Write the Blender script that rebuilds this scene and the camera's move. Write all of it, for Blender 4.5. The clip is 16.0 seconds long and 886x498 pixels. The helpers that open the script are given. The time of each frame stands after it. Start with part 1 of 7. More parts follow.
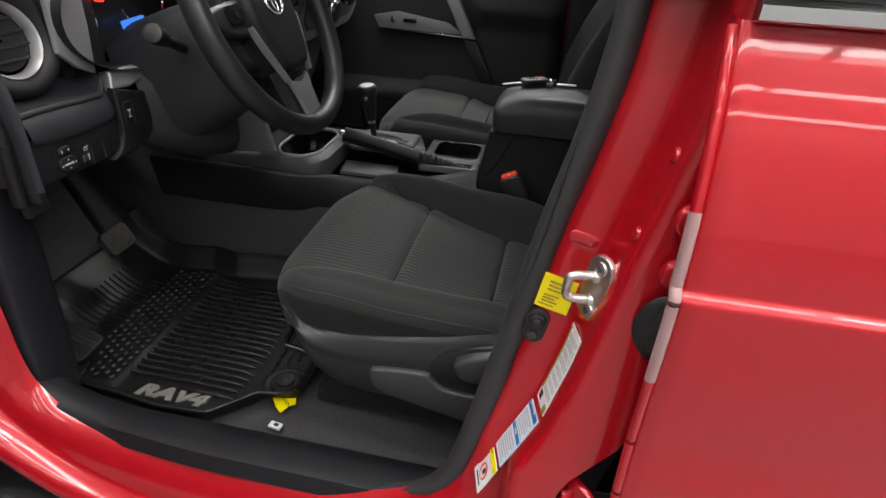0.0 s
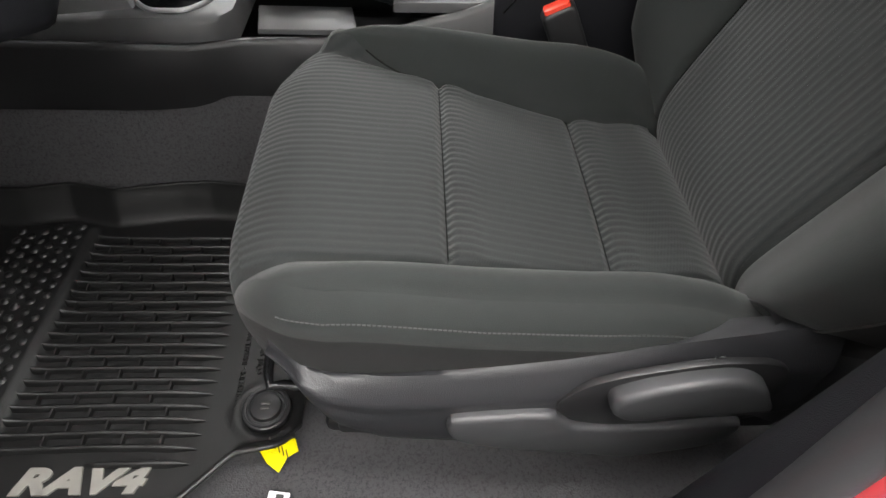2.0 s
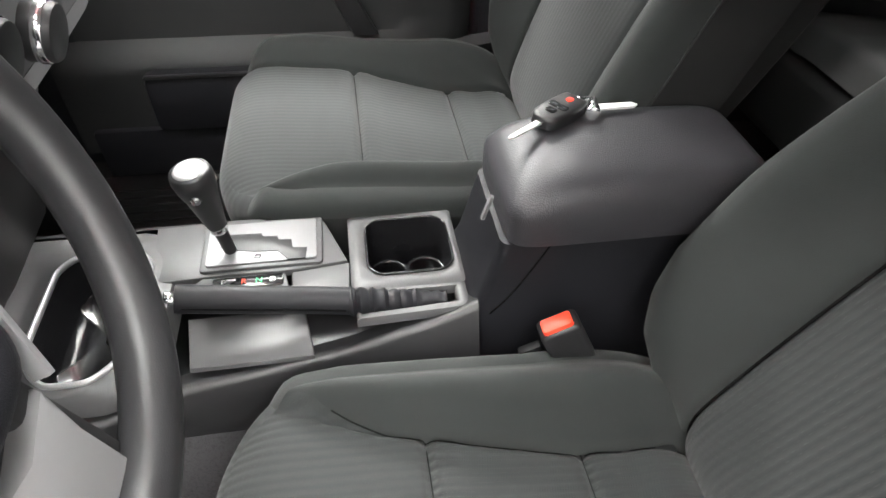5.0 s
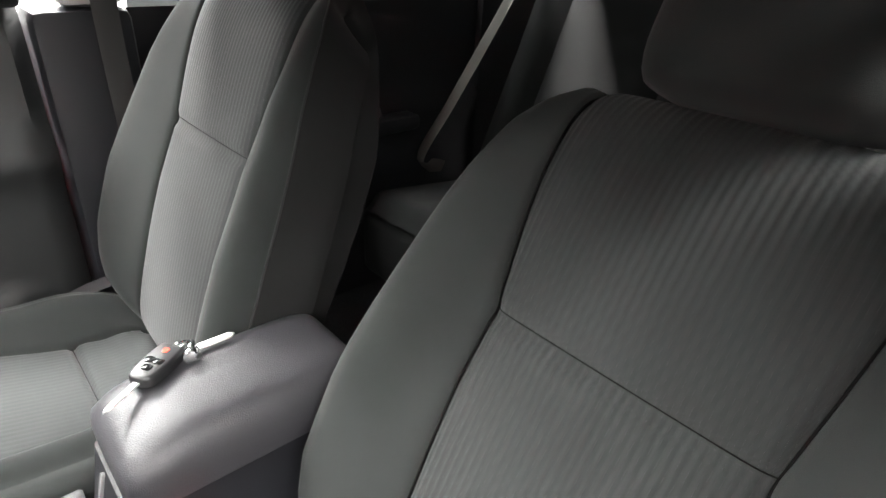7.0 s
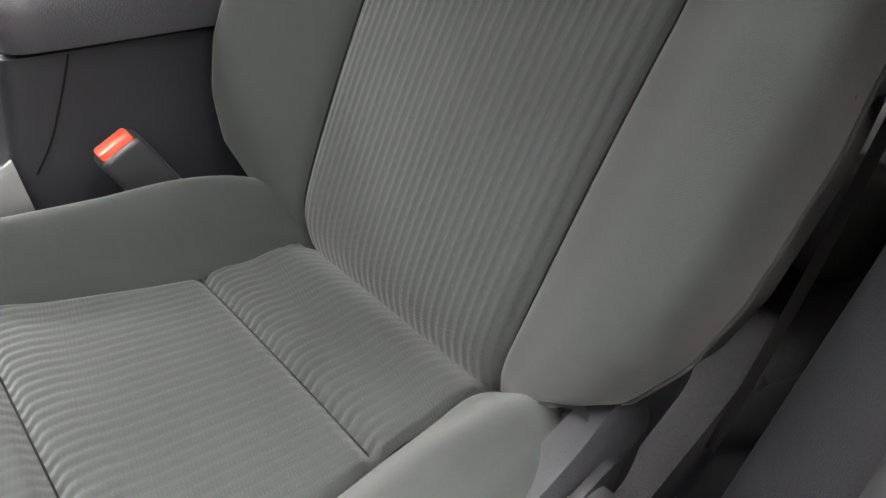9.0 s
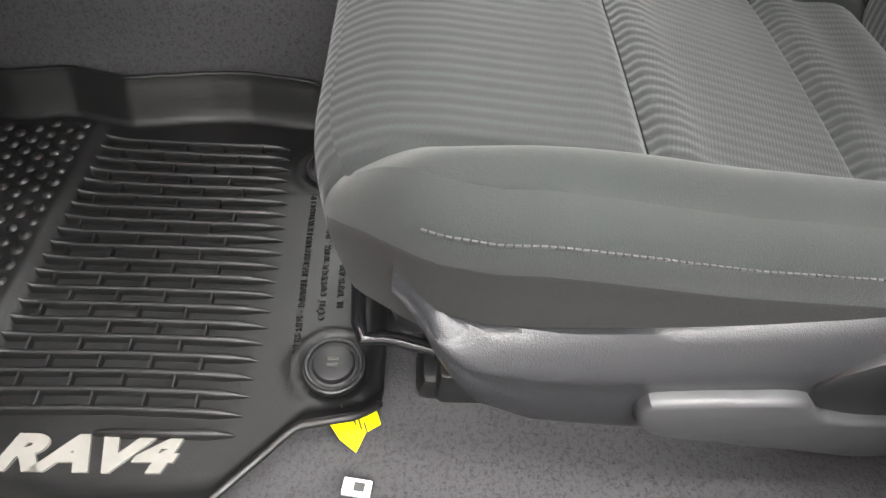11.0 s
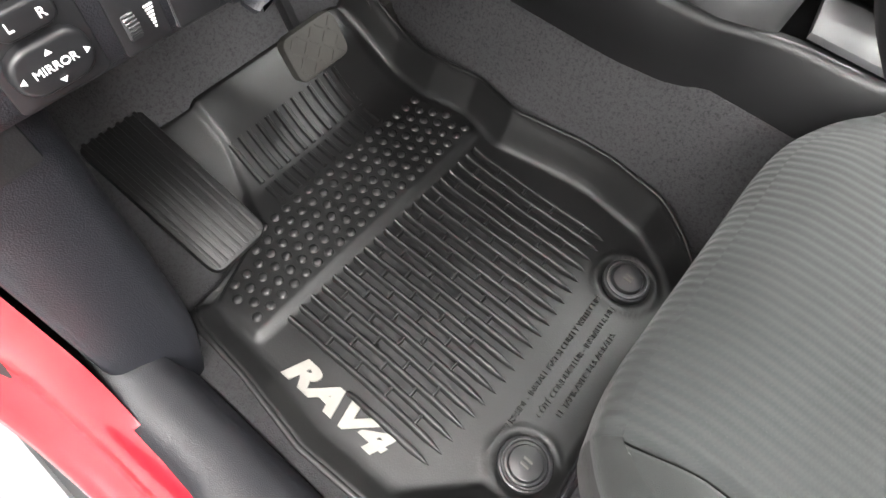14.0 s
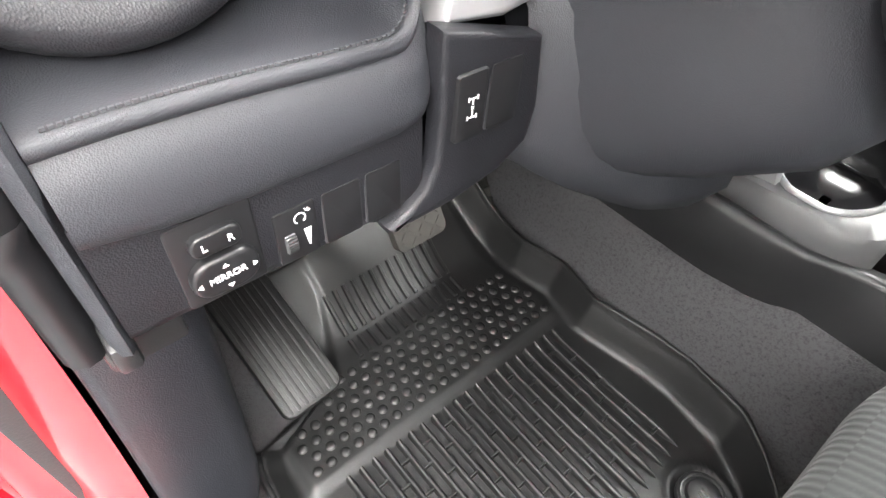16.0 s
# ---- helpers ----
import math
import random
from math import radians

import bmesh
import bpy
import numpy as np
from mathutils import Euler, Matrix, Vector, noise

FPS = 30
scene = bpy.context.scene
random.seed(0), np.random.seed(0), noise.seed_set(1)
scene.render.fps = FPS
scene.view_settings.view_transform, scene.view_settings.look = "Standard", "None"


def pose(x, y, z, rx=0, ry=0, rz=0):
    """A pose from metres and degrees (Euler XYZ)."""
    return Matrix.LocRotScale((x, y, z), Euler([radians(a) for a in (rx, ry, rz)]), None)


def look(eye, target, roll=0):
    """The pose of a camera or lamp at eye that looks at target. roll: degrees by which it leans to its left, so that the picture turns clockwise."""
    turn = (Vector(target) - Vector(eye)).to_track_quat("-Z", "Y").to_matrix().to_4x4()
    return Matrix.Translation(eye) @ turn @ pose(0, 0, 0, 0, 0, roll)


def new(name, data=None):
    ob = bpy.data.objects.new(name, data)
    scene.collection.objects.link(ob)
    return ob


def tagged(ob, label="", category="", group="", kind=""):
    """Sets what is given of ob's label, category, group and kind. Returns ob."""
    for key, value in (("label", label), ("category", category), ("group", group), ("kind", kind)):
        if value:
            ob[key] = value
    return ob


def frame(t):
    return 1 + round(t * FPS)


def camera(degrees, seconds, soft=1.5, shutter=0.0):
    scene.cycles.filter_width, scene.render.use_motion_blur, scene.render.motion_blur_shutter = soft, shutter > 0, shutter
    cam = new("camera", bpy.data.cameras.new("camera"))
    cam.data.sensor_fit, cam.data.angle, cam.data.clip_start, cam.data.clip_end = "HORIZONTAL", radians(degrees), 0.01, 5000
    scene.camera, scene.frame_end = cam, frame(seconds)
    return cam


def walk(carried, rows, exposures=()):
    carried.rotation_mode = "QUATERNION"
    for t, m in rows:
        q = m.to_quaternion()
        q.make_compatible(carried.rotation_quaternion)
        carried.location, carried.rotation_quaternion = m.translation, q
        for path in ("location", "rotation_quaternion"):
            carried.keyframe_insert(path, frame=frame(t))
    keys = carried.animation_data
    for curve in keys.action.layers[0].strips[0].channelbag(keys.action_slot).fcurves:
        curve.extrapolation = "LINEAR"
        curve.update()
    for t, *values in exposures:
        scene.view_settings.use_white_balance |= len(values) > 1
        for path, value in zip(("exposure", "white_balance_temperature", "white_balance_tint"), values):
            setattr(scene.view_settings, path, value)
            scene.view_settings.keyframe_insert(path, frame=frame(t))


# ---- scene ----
cam = camera(74.2, 16.0)
PATH = [
    (0, (-1.336, 0.047, 1.251), (0.357, 0.357, 0.233), 2.9),
    (0.5, (-1.191, 0.148, 1.176), (0.424, 0.422, 0.029), 2.7),
    (1, (-1.058, 0.187, 1.13), (0.503, 0.301, -0.115), 2.3),
    (1.5, (-0.968, 0.251, 1.081), (0.483, 0.215, -0.295), 2.9),
    (2, (-0.883, 0.322, 1.091), (0.46, 0.216, -0.387), 3.3),
    (2.5, (-0.824, 0.333, 1.066), (0.489, 0.17, -0.434), 3.6),
    (3, (-0.748, 0.321, 1.043), (0.536, 0.118, -0.477), 4.2),
    (3.2, (-0.717, 0.324, 1.057), (0.553, 0.113, -0.474), 4.5),
    (5.3, (-0.466, 0.334, 1.283), (0.992, 0.019, -0.05), 1.8),
    (5.5, (-0.451, 0.322, 1.305), (1.054, -0.082, 0.05), 1.5),
    (6, (-0.457, 0.292, 1.348), (1.069, -0.402, 0.258), 1.7),
    (6.5, (-0.506, 0.254, 1.375), (0.947, -0.713, 0.398), 2.3),
    (7, (-0.573, 0.224, 1.357), (0.734, -0.968, 0.425), 2.8),
    (7.5, (-0.636, 0.22, 1.302), (0.57, -1.082, 0.38), 2.9),
    (8, (-0.665, 0.234, 1.218), (0.506, -1.111, 0.312), 3.0),
    (8.5, (-0.684, 0.256, 1.103), (0.448, -1.044, 0.089), 2.2),
    (9, (-0.699, 0.273, 1.014), (0.391, -0.907, -0.179), 4.9),
    (9.5, (-0.742, 0.317, 0.949), (0.472, -0.633, -0.325), 3.7),
    (10, (-0.775, 0.353, 0.921), (0.533, -0.286, -0.451), 4.1),
    (10.2, (-0.783, 0.369, 0.913), (0.541, -0.137, -0.498), 4.2),
    (12.3, (-0.722, 0.524, 0.921), (0.277, 0.755, -0.796), 5.2),
    (12.5, (-0.705, 0.531, 0.92), (0.283, 0.78, -0.801), 5.5),
    (13, (-0.676, 0.533, 0.931), (0.27, 0.877, -0.797), 5.0),
    (13.5, (-0.672, 0.512, 0.971), (0.19, 0.996, -0.767), 4.5),
    (14, (-0.683, 0.533, 1.059), (0.11, 1.086, -0.691), 5.9),
    (14.5, (-0.682, 0.534, 1.137), (0.21, 1.252, -0.503), 5.2),
    (15, (-0.697, 0.539, 1.138), (0.277, 1.417, -0.373), 4.5),
    (15.5, (-0.691, 0.554, 1.113), (0.252, 1.51, -0.37), 4.0),
    (16, (-0.685, 0.559, 1.1), (0.226, 1.555, -0.376), 3.5),
]
EXPOSURE = [(0.0, -0.35), (1.0, -0.2), (1.5, 0.3), (3.0, 1.3), (5.5, 2.0), (7.0, 2.6), (8.0, 2.65), (8.5, 2.35), (9.0, 2.15), (9.5, 1.95), (10.0, 2.1), (12.5, 1.2), (14.0, 2.15), (15.0, 2.6), (16.0, 2.5)]
walk(cam, [(t, look(eye, target, roll)) for t, eye, target, roll in PATH], EXPOSURE)

# ---- light ----
LAMP_W = 120.0
world = bpy.data.worlds.new("world")
scene.world = world
world.use_nodes = True
world.node_tree.nodes["Background"].inputs[0].default_value = (0.75, 0.80, 0.88, 1)
world.node_tree.nodes["Background"].inputs[1].default_value = 0.25


# ---- mesh helpers ----
def smooth(a, b, x):
    t = min(1.0, max(0.0, (x - a) / (b - a)))
    return t * t * (3 - 2 * t)


def thing(name, loc, label, category, group="", kind=""):
    ob = new(name)
    ob.location = loc
    ob.empty_display_size = 0.05
    return tagged(ob, label, category, group, kind)


def base_of(ob):
    p = Vector((0, 0, 0))
    while ob is not None:
        p += ob.location
        ob = ob.parent
    return p


SHIFT = Vector((0, 0, 0))


def raw(name, verts, faces, material, parent=None, label="", smooth=True, uvs=None):
    """A mesh given in world metres, hung under its thing."""
    me = bpy.data.meshes.new(name)
    off = base_of(parent) if parent is not None else Vector((0, 0, 0))
    vs = np.array(verts, float).reshape(-1, 3) + np.array(SHIFT) - np.array(off)
    c = (vs.max(0) + vs.min(0)) / 2 if parent is not None else np.zeros(3)
    me.from_pydata((vs - c).tolist(), [], [tuple(f) for f in faces])
    if uvs is not None:
        layer = me.uv_layers.new(name="uv")
        for lp in me.loops:
            layer.data[lp.index].uv = uvs[lp.vertex_index]
    me.materials.append(material)
    if smooth:
        me.polygons.foreach_set("use_smooth", [True] * len(me.polygons))
    me.update()
    ob = new(name, me)
    ob.location = c
    if parent is not None:
        ob.parent = parent
    if label:
        ob["label"] = label
    return ob


def part(name, bm, material, parent=None, label="", smooth=False):
    vs = [v.co[:] for v in bm.verts]
    bm.verts.index_update()
    fs = [[v.index for v in f.verts] for f in bm.faces]
    bm.free()
    ob = raw(name, vs, fs, material, parent, label, smooth=True)
    if not smooth:
        ob.data.set_sharp_from_angle(angle=radians(32))
    return ob


def box(cx, cy, cz, sx, sy, sz, bevel=0.004, rot=(0, 0, 0), seg=2):
    bm = bmesh.new()
    m = Matrix.LocRotScale((cx, cy, cz), Euler([radians(a) for a in rot]), None) @ Matrix.Diagonal((sx, sy, sz, 1))
    bmesh.ops.create_cube(bm, size=1)
    if bevel > 0:
        bmesh.ops.transform(bm, matrix=Matrix.Diagonal((sx, sy, sz, 1)), verts=bm.verts)
        bmesh.ops.bevel(bm, geom=list(bm.edges), offset=min(bevel, 0.48 * min(sx, sy, sz)), segments=seg, affect="EDGES", profile=0.5)
        m = Matrix.LocRotScale((cx, cy, cz), Euler([radians(a) for a in rot]), None)
    bmesh.ops.transform(bm, matrix=m, verts=bm.verts)
    return bm


def cyl(p0, p1, r0, r1=None, seg=24, bevel=0.0):
    r1 = r0 if r1 is None else r1
    p0, p1 = Vector(p0), Vector(p1)
    d = p1 - p0
    bm = bmesh.new()
    bmesh.ops.create_cone(bm, cap_ends=True, segments=seg, radius1=r0, radius2=r1, depth=d.length)
    if bevel:
        rim = [e for e in bm.edges if len(e.link_faces) == 2 and any(len(f.verts) > 4 for f in e.link_faces)]
        bmesh.ops.bevel(bm, geom=rim, offset=bevel, segments=2, affect="EDGES", profile=0.5)
    m = Matrix.Translation((p0 + p1) / 2) @ d.to_track_quat("Z", "Y").to_matrix().to_4x4()
    bmesh.ops.transform(bm, matrix=m, verts=bm.verts)
    return bm


def join(*bms):
    out = bms[0]
    for b in bms[1:]:
        me = bpy.data.meshes.new("tmp")
        b.to_mesh(me)
        b.free()
        out.from_mesh(me)
        bpy.data.meshes.remove(me)
    return out


def spline(pts, n, closed=False):
    """n points along a Catmull-Rom curve, evenly by length."""
    p = np.array(pts, float)
    k = len(p)
    if closed:
        q = np.vstack([p[-1], p, p[0], p[1]])
    else:
        q = np.vstack([2 * p[0] - p[1], p, 2 * p[-1] - p[-2]])
    out = []
    for i in range(k if closed else k - 1):
        a, b, c, d = q[i], q[i + 1], q[i + 2], q[i + 3]
        for t in np.linspace(0, 1, 16, endpoint=False):
            out.append(0.5 * (2 * b + (c - a) * t + (2 * a - 5 * b + 4 * c - d) * t * t + (3 * b - a - 3 * c + d) * t ** 3))
    out.append(p[0] if closed else p[-1])
    out = np.array(out)
    s = np.r_[0, np.cumsum(np.linalg.norm(np.diff(out, axis=0), axis=1))]
    want = np.linspace(0, s[-1], n + 1)[:-1] if closed else np.linspace(0, s[-1], n)
    return np.stack([np.interp(want, s, out[:, j]) for j in range(out.shape[1])], 1)


def grid_faces(nu, nv, wrap=False):
    f = []
    for i in range(nv - 1):
        for j in range(nu if wrap else nu - 1):
            a, b = i * nu + j, i * nu + (j + 1) % nu
            f.append((a, b, b + nu, a + nu))
    return f


def loft(name, rings, material, parent=None, label="", closed=True, caps=True, smooth=True, uvs=None):
    rings = [np.array(r, float) for r in rings]
    nu, nv = len(rings[0]), len(rings)
    f = grid_faces(nu, nv, closed)
    if caps and closed:
        f.append(tuple(range(nu))[::-1])
        f.append(tuple(range((nv - 1) * nu, nv * nu)))
    ob = raw(name, np.vstack(rings), f, material, parent, label, smooth, uvs)
    ob.data.set_sharp_from_angle(angle=radians(50))
    return ob


def tube(pts, r, seg=10, n=40, closed=False, flat=1.0, up=(0, 0, 1)):
    """Rings of a tube along a curve, for loft()."""
    c = spline(pts, n, closed)
    t = np.gradient(c, axis=0)
    if closed:
        t = np.roll(c, -1, 0) - np.roll(c, 1, 0)
    rings = []
    for p, d in zip(c, t):
        d = Vector(d).normalized()
        a = d.cross(Vector(up))
        a = a.normalized() if a.length > 1e-4 else d.orthogonal().normalized()
        b = a.cross(d)
        rings.append([np.array(p) + r * (math.cos(q) * np.array(a) + flat * math.sin(q) * np.array(b)) for q in np.linspace(0, 2 * math.pi, seg, endpoint=False)])
    if closed:
        rings.append(rings[0])
    return rings


def slab(outline, frame_m, depth, bevel=0.002, seg=2):
    """A plate: a 2D outline in the plane of frame_m, pushed out by depth along its z."""
    bm = bmesh.new()
    vs = [bm.verts.new((p[0], p[1], 0)) for p in outline]
    face = bm.faces.new(vs)
    r = bmesh.ops.extrude_face_region(bm, geom=[face])
    top = [e for e in r["geom"] if isinstance(e, bmesh.types.BMVert)]
    bmesh.ops.translate(bm, vec=(0, 0, depth), verts=top)
    bmesh.ops.recalc_face_normals(bm, faces=bm.faces)
    if bevel:
        tv = set(top)
        edge = [e for e in bm.edges if e.verts[0] in tv and e.verts[1] in tv]
        bmesh.ops.bevel(bm, geom=edge, offset=bevel, segments=seg, affect="EDGES", profile=0.5)
    bmesh.ops.transform(bm, matrix=frame_m, verts=bm.verts)
    return bm


def rounded(w, h, r, n=5, cx=0.0, cy=0.0):
    out = []
    for k, (sx, sy) in enumerate(((1, 1), (-1, 1), (-1, -1), (1, -1))):
        for a in np.linspace(0, math.pi / 2, n):
            a += k * math.pi / 2
            out.append((cx + sx * (w / 2 - r) + r * math.cos(a), cy + sy * (h / 2 - r) + r * math.sin(a)))
    return out


def axes(o, x, y):
    """The matrix whose x and y run along the given ways from o."""
    x = Vector(x).normalized()
    z = x.cross(Vector(y)).normalized()
    y = z.cross(x)
    m = Matrix((x, y, z)).transposed().to_4x4()
    m.translation = Vector(o)
    return m


def writing(text, m, size, material, parent, name="lettering", label="", depth=0.0004, align="CENTER", shear=0.0, bold=0.0, width=1.0):
    cu = bpy.data.curves.new("text", "FONT")
    cu.body, cu.size, cu.extrude, cu.align_x, cu.align_y, cu.shear, cu.offset = text, size, depth, align, "CENTER", shear, bold
    ob = bpy.data.objects.new("text", cu)
    scene.collection.objects.link(ob)
    dg = bpy.context.evaluated_depsgraph_get()
    dg.update()
    me = bpy.data.meshes.new_from_object(ob.evaluated_get(dg))
    bm = bmesh.new()
    bm.from_mesh(me)
    bpy.data.objects.remove(ob)
    bpy.data.curves.remove(cu)
    bpy.data.meshes.remove(me)
    bmesh.ops.transform(bm, matrix=m @ Matrix.Diagonal((width, 1, 1, 1)), verts=bm.verts)
    return part(name, bm, material, parent, label)


# ---- materials ----
def material(name, colour, rough=0.5, metal=0.0, vary=0.12, scale=6.0, bump=0.0, bump_scale=300.0, coat=0.0, spec=0.5, fine=0.1, sheen=0.0, emit=None, voronoi=False):
    m = bpy.data.materials.new(name)
    m.use_nodes = True
    nt = m.node_tree
    b = nt.nodes["Principled BSDF"]
    b.inputs["Roughness"].default_value = rough
    b.inputs["Metallic"].default_value = metal
    b.inputs["Specular IOR Level"].default_value = spec
    b.inputs["Coat Weight"].default_value = coat
    b.inputs["Coat Roughness"].default_value = 0.04
    b.inputs["Sheen Weight"].default_value = sheen
    tc = nt.nodes.new("ShaderNodeTexCoord")
    big = nt.nodes.new("ShaderNodeTexNoise")
    big.inputs["Scale"].default_value = scale
    big.inputs["Detail"].default_value = 4
    nt.links.new(tc.outputs["Object"], big.inputs["Vector"])
    small = nt.nodes.new("ShaderNodeTexNoise")
    small.inputs["Scale"].default_value = bump_scale
    small.inputs["Detail"].default_value = 2
    nt.links.new(tc.outputs["Object"], small.inputs["Vector"])
    mix = nt.nodes.new("ShaderNodeMath")
    mix.operation = "MULTIPLY_ADD"
    nt.links.new(small.outputs["Fac"], mix.inputs[0])
    mix.inputs[1].default_value = fine
    nt.links.new(big.outputs["Fac"], mix.inputs[2])
    ramp = nt.nodes.new("ShaderNodeValToRGB")
    c = np.array(colour[:3])
    ramp.color_ramp.elements[0].position, ramp.color_ramp.elements[1].position = 0.3, 0.75 + fine * 0.5
    ramp.color_ramp.elements[0].color = (*(c * (1 - vary)), 1)
    ramp.color_ramp.elements[1].color = (*(c * (1 + vary)).clip(0, 1), 1)
    nt.links.new(mix.outputs[0], ramp.inputs[0])
    nt.links.new(ramp.outputs[0], b.inputs["Base Color"])
    rr = nt.nodes.new("ShaderNodeMapRange")
    rr.inputs["To Min"].default_value, rr.inputs["To Max"].default_value = max(0.02, rough * 0.85), min(1, rough * 1.15)
    nt.links.new(big.outputs["Fac"], rr.inputs[0])
    nt.links.new(rr.outputs[0], b.inputs["Roughness"])
    if bump:
        bp = nt.nodes.new("ShaderNodeBump")
        bp.inputs["Strength"].default_value = min(1.0, bump)
        bp.inputs["Distance"].default_value = 0.0006
        src = small.outputs["Fac"]
        if voronoi:
            vo = nt.nodes.new("ShaderNodeTexVoronoi")
            vo.inputs["Scale"].default_value = bump_scale
            nt.links.new(tc.outputs["Object"], vo.inputs["Vector"])
            src = vo.outputs["Distance"]
        nt.links.new(src, bp.inputs["Height"])
        nt.links.new(bp.outputs[0], b.inputs["Normal"])
    if emit:
        b.inputs["Emission Color"].default_value = (*emit[:3], 1)
        b.inputs["Emission Strength"].default_value = emit[3]
    return m


def rib_fabric(name, colour, pitch, depth, fade0, fade1, reach=1.0):
    """Seat cloth with woven ribs along v; u and v come from the uv map in metres. The ribs weaken from one end of a panel to the other."""
    m = material(name, colour, rough=0.85, vary=0.14, scale=9, bump_scale=900, sheen=0.12, spec=0.25)
    nt = m.node_tree
    b = nt.nodes["Principled BSDF"]
    uv = nt.nodes.new("ShaderNodeUVMap")
    sep = nt.nodes.new("ShaderNodeSeparateXYZ")
    nt.links.new(uv.outputs[0], sep.inputs[0])

    def calc(op, a, c=None):
        n = nt.nodes.new("ShaderNodeMath")
        n.operation = op
        for k, v in enumerate((a, c)):
            if v is None:
                continue
            if isinstance(v, (int, float)):
                n.inputs[k].default_value = v
            else:
                nt.links.new(v, n.inputs[k])
        return n.outputs[0]

    wave = calc("SINE", calc("MULTIPLY", sep.outputs[0], 2 * math.pi / pitch))
    fade = nt.nodes.new("ShaderNodeMapRange")
    fade.inputs["To Min"].default_value, fade.inputs["To Max"].default_value = fade0, fade1
    fade.inputs["From Max"].default_value = reach
    nt.links.new(calc("FRACT", sep.outputs[1]), fade.inputs[0])
    # short dashes woven along each cord, set off from cord to cord
    tc = nt.nodes.new("ShaderNodeTexCoord")
    sp2 = nt.nodes.new("ShaderNodeSeparateXYZ")
    nt.links.new(tc.outputs["Object"], sp2.inputs[0])
    run = calc("ADD", sp2.outputs[1], calc("MULTIPLY", sp2.outputs[2], 0.7))
    cord = calc("FLOOR", calc("MULTIPLY", sep.outputs[0], 2 / pitch))
    dash = calc("SINE", calc("ADD", calc("MULTIPLY", run, 2 * math.pi / 0.0034), calc("MULTIPLY", cord, 2.4)))
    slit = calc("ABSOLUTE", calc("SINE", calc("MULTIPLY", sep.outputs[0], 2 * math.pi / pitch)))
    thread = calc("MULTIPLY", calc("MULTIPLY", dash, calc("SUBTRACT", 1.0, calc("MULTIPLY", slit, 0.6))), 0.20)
    ht = calc("ADD", calc("MULTIPLY", wave, fade.outputs[0]), calc("ADD", thread, calc("MULTIPLY", wave, 0.10)))
    # the colour follows the cords' height, darker in the hollows between them
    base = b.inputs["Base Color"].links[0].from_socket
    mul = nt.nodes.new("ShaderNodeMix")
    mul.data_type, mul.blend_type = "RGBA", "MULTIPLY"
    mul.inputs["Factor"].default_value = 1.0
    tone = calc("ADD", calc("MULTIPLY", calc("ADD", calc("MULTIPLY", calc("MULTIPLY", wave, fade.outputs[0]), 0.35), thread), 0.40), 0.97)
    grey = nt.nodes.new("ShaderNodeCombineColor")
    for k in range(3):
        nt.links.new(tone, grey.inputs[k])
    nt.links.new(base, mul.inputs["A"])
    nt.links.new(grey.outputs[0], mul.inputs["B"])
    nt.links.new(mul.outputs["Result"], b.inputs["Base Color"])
    bp = nt.nodes.new("ShaderNodeBump")
    bp.inputs["Strength"].default_value = 1.0
    bp.inputs["Distance"].default_value = depth
    nt.links.new(ht, bp.inputs["Height"])
    nt.links.new(bp.outputs[0], b.inputs["Normal"])
    return m


SEAM = material("black_seam_thread", (0.004, 0.004, 0.004), rough=0.9, vary=0.1, spec=0.1)
RED = material("red_paint", (0.48, 0.0045, 0.013), rough=0.30, metal=0.25, vary=0.04, coat=1.0, scale=3, fine=0.02)
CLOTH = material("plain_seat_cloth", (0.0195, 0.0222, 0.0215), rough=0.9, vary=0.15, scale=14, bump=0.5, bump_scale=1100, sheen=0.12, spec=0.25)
# bolster cloth with shade put into its colour, for seat sides and rear
CLOTH_SHADED = material("shaded_cloth", (0.0115, 0.0118, 0.0118), rough=0.9, vary=0.15, scale=14, bump=0.5, bump_scale=1100, sheen=0.05, spec=0.25)
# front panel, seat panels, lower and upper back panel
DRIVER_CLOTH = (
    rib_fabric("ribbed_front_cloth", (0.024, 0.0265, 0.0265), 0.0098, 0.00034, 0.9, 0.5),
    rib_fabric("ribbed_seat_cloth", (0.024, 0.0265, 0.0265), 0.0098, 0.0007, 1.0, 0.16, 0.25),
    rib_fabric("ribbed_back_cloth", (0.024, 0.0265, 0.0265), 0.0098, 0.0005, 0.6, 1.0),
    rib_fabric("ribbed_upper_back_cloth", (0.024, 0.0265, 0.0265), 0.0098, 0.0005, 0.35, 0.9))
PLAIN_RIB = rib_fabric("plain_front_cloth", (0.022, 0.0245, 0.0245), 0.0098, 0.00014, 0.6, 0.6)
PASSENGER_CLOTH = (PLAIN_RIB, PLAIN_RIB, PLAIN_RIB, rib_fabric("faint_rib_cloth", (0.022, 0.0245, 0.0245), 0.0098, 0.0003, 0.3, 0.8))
DASH = material("soft_dash_plastic", (0.0195, 0.0205, 0.0245), rough=0.52, vary=0.12, bump=0.28, bump_scale=1300, spec=0.4, voronoi=True)
LIDM = material("grained_lid_leatherette", (0.029, 0.0285, 0.032), rough=0.42, vary=0.15, bump=0.5, bump_scale=620, voronoi=True)
DASH_THREAD = material("grey_dash_thread", (0.040, 0.041, 0.046), rough=0.7, vary=0.1)
BLANK = material("satin_black_blank", (0.0080, 0.0080, 0.0090), rough=0.42, vary=0.08, spec=0.4)
EDGE_GREY = material("pale_moulded_edge", (0.035, 0.035, 0.038), rough=0.35, vary=0.05)
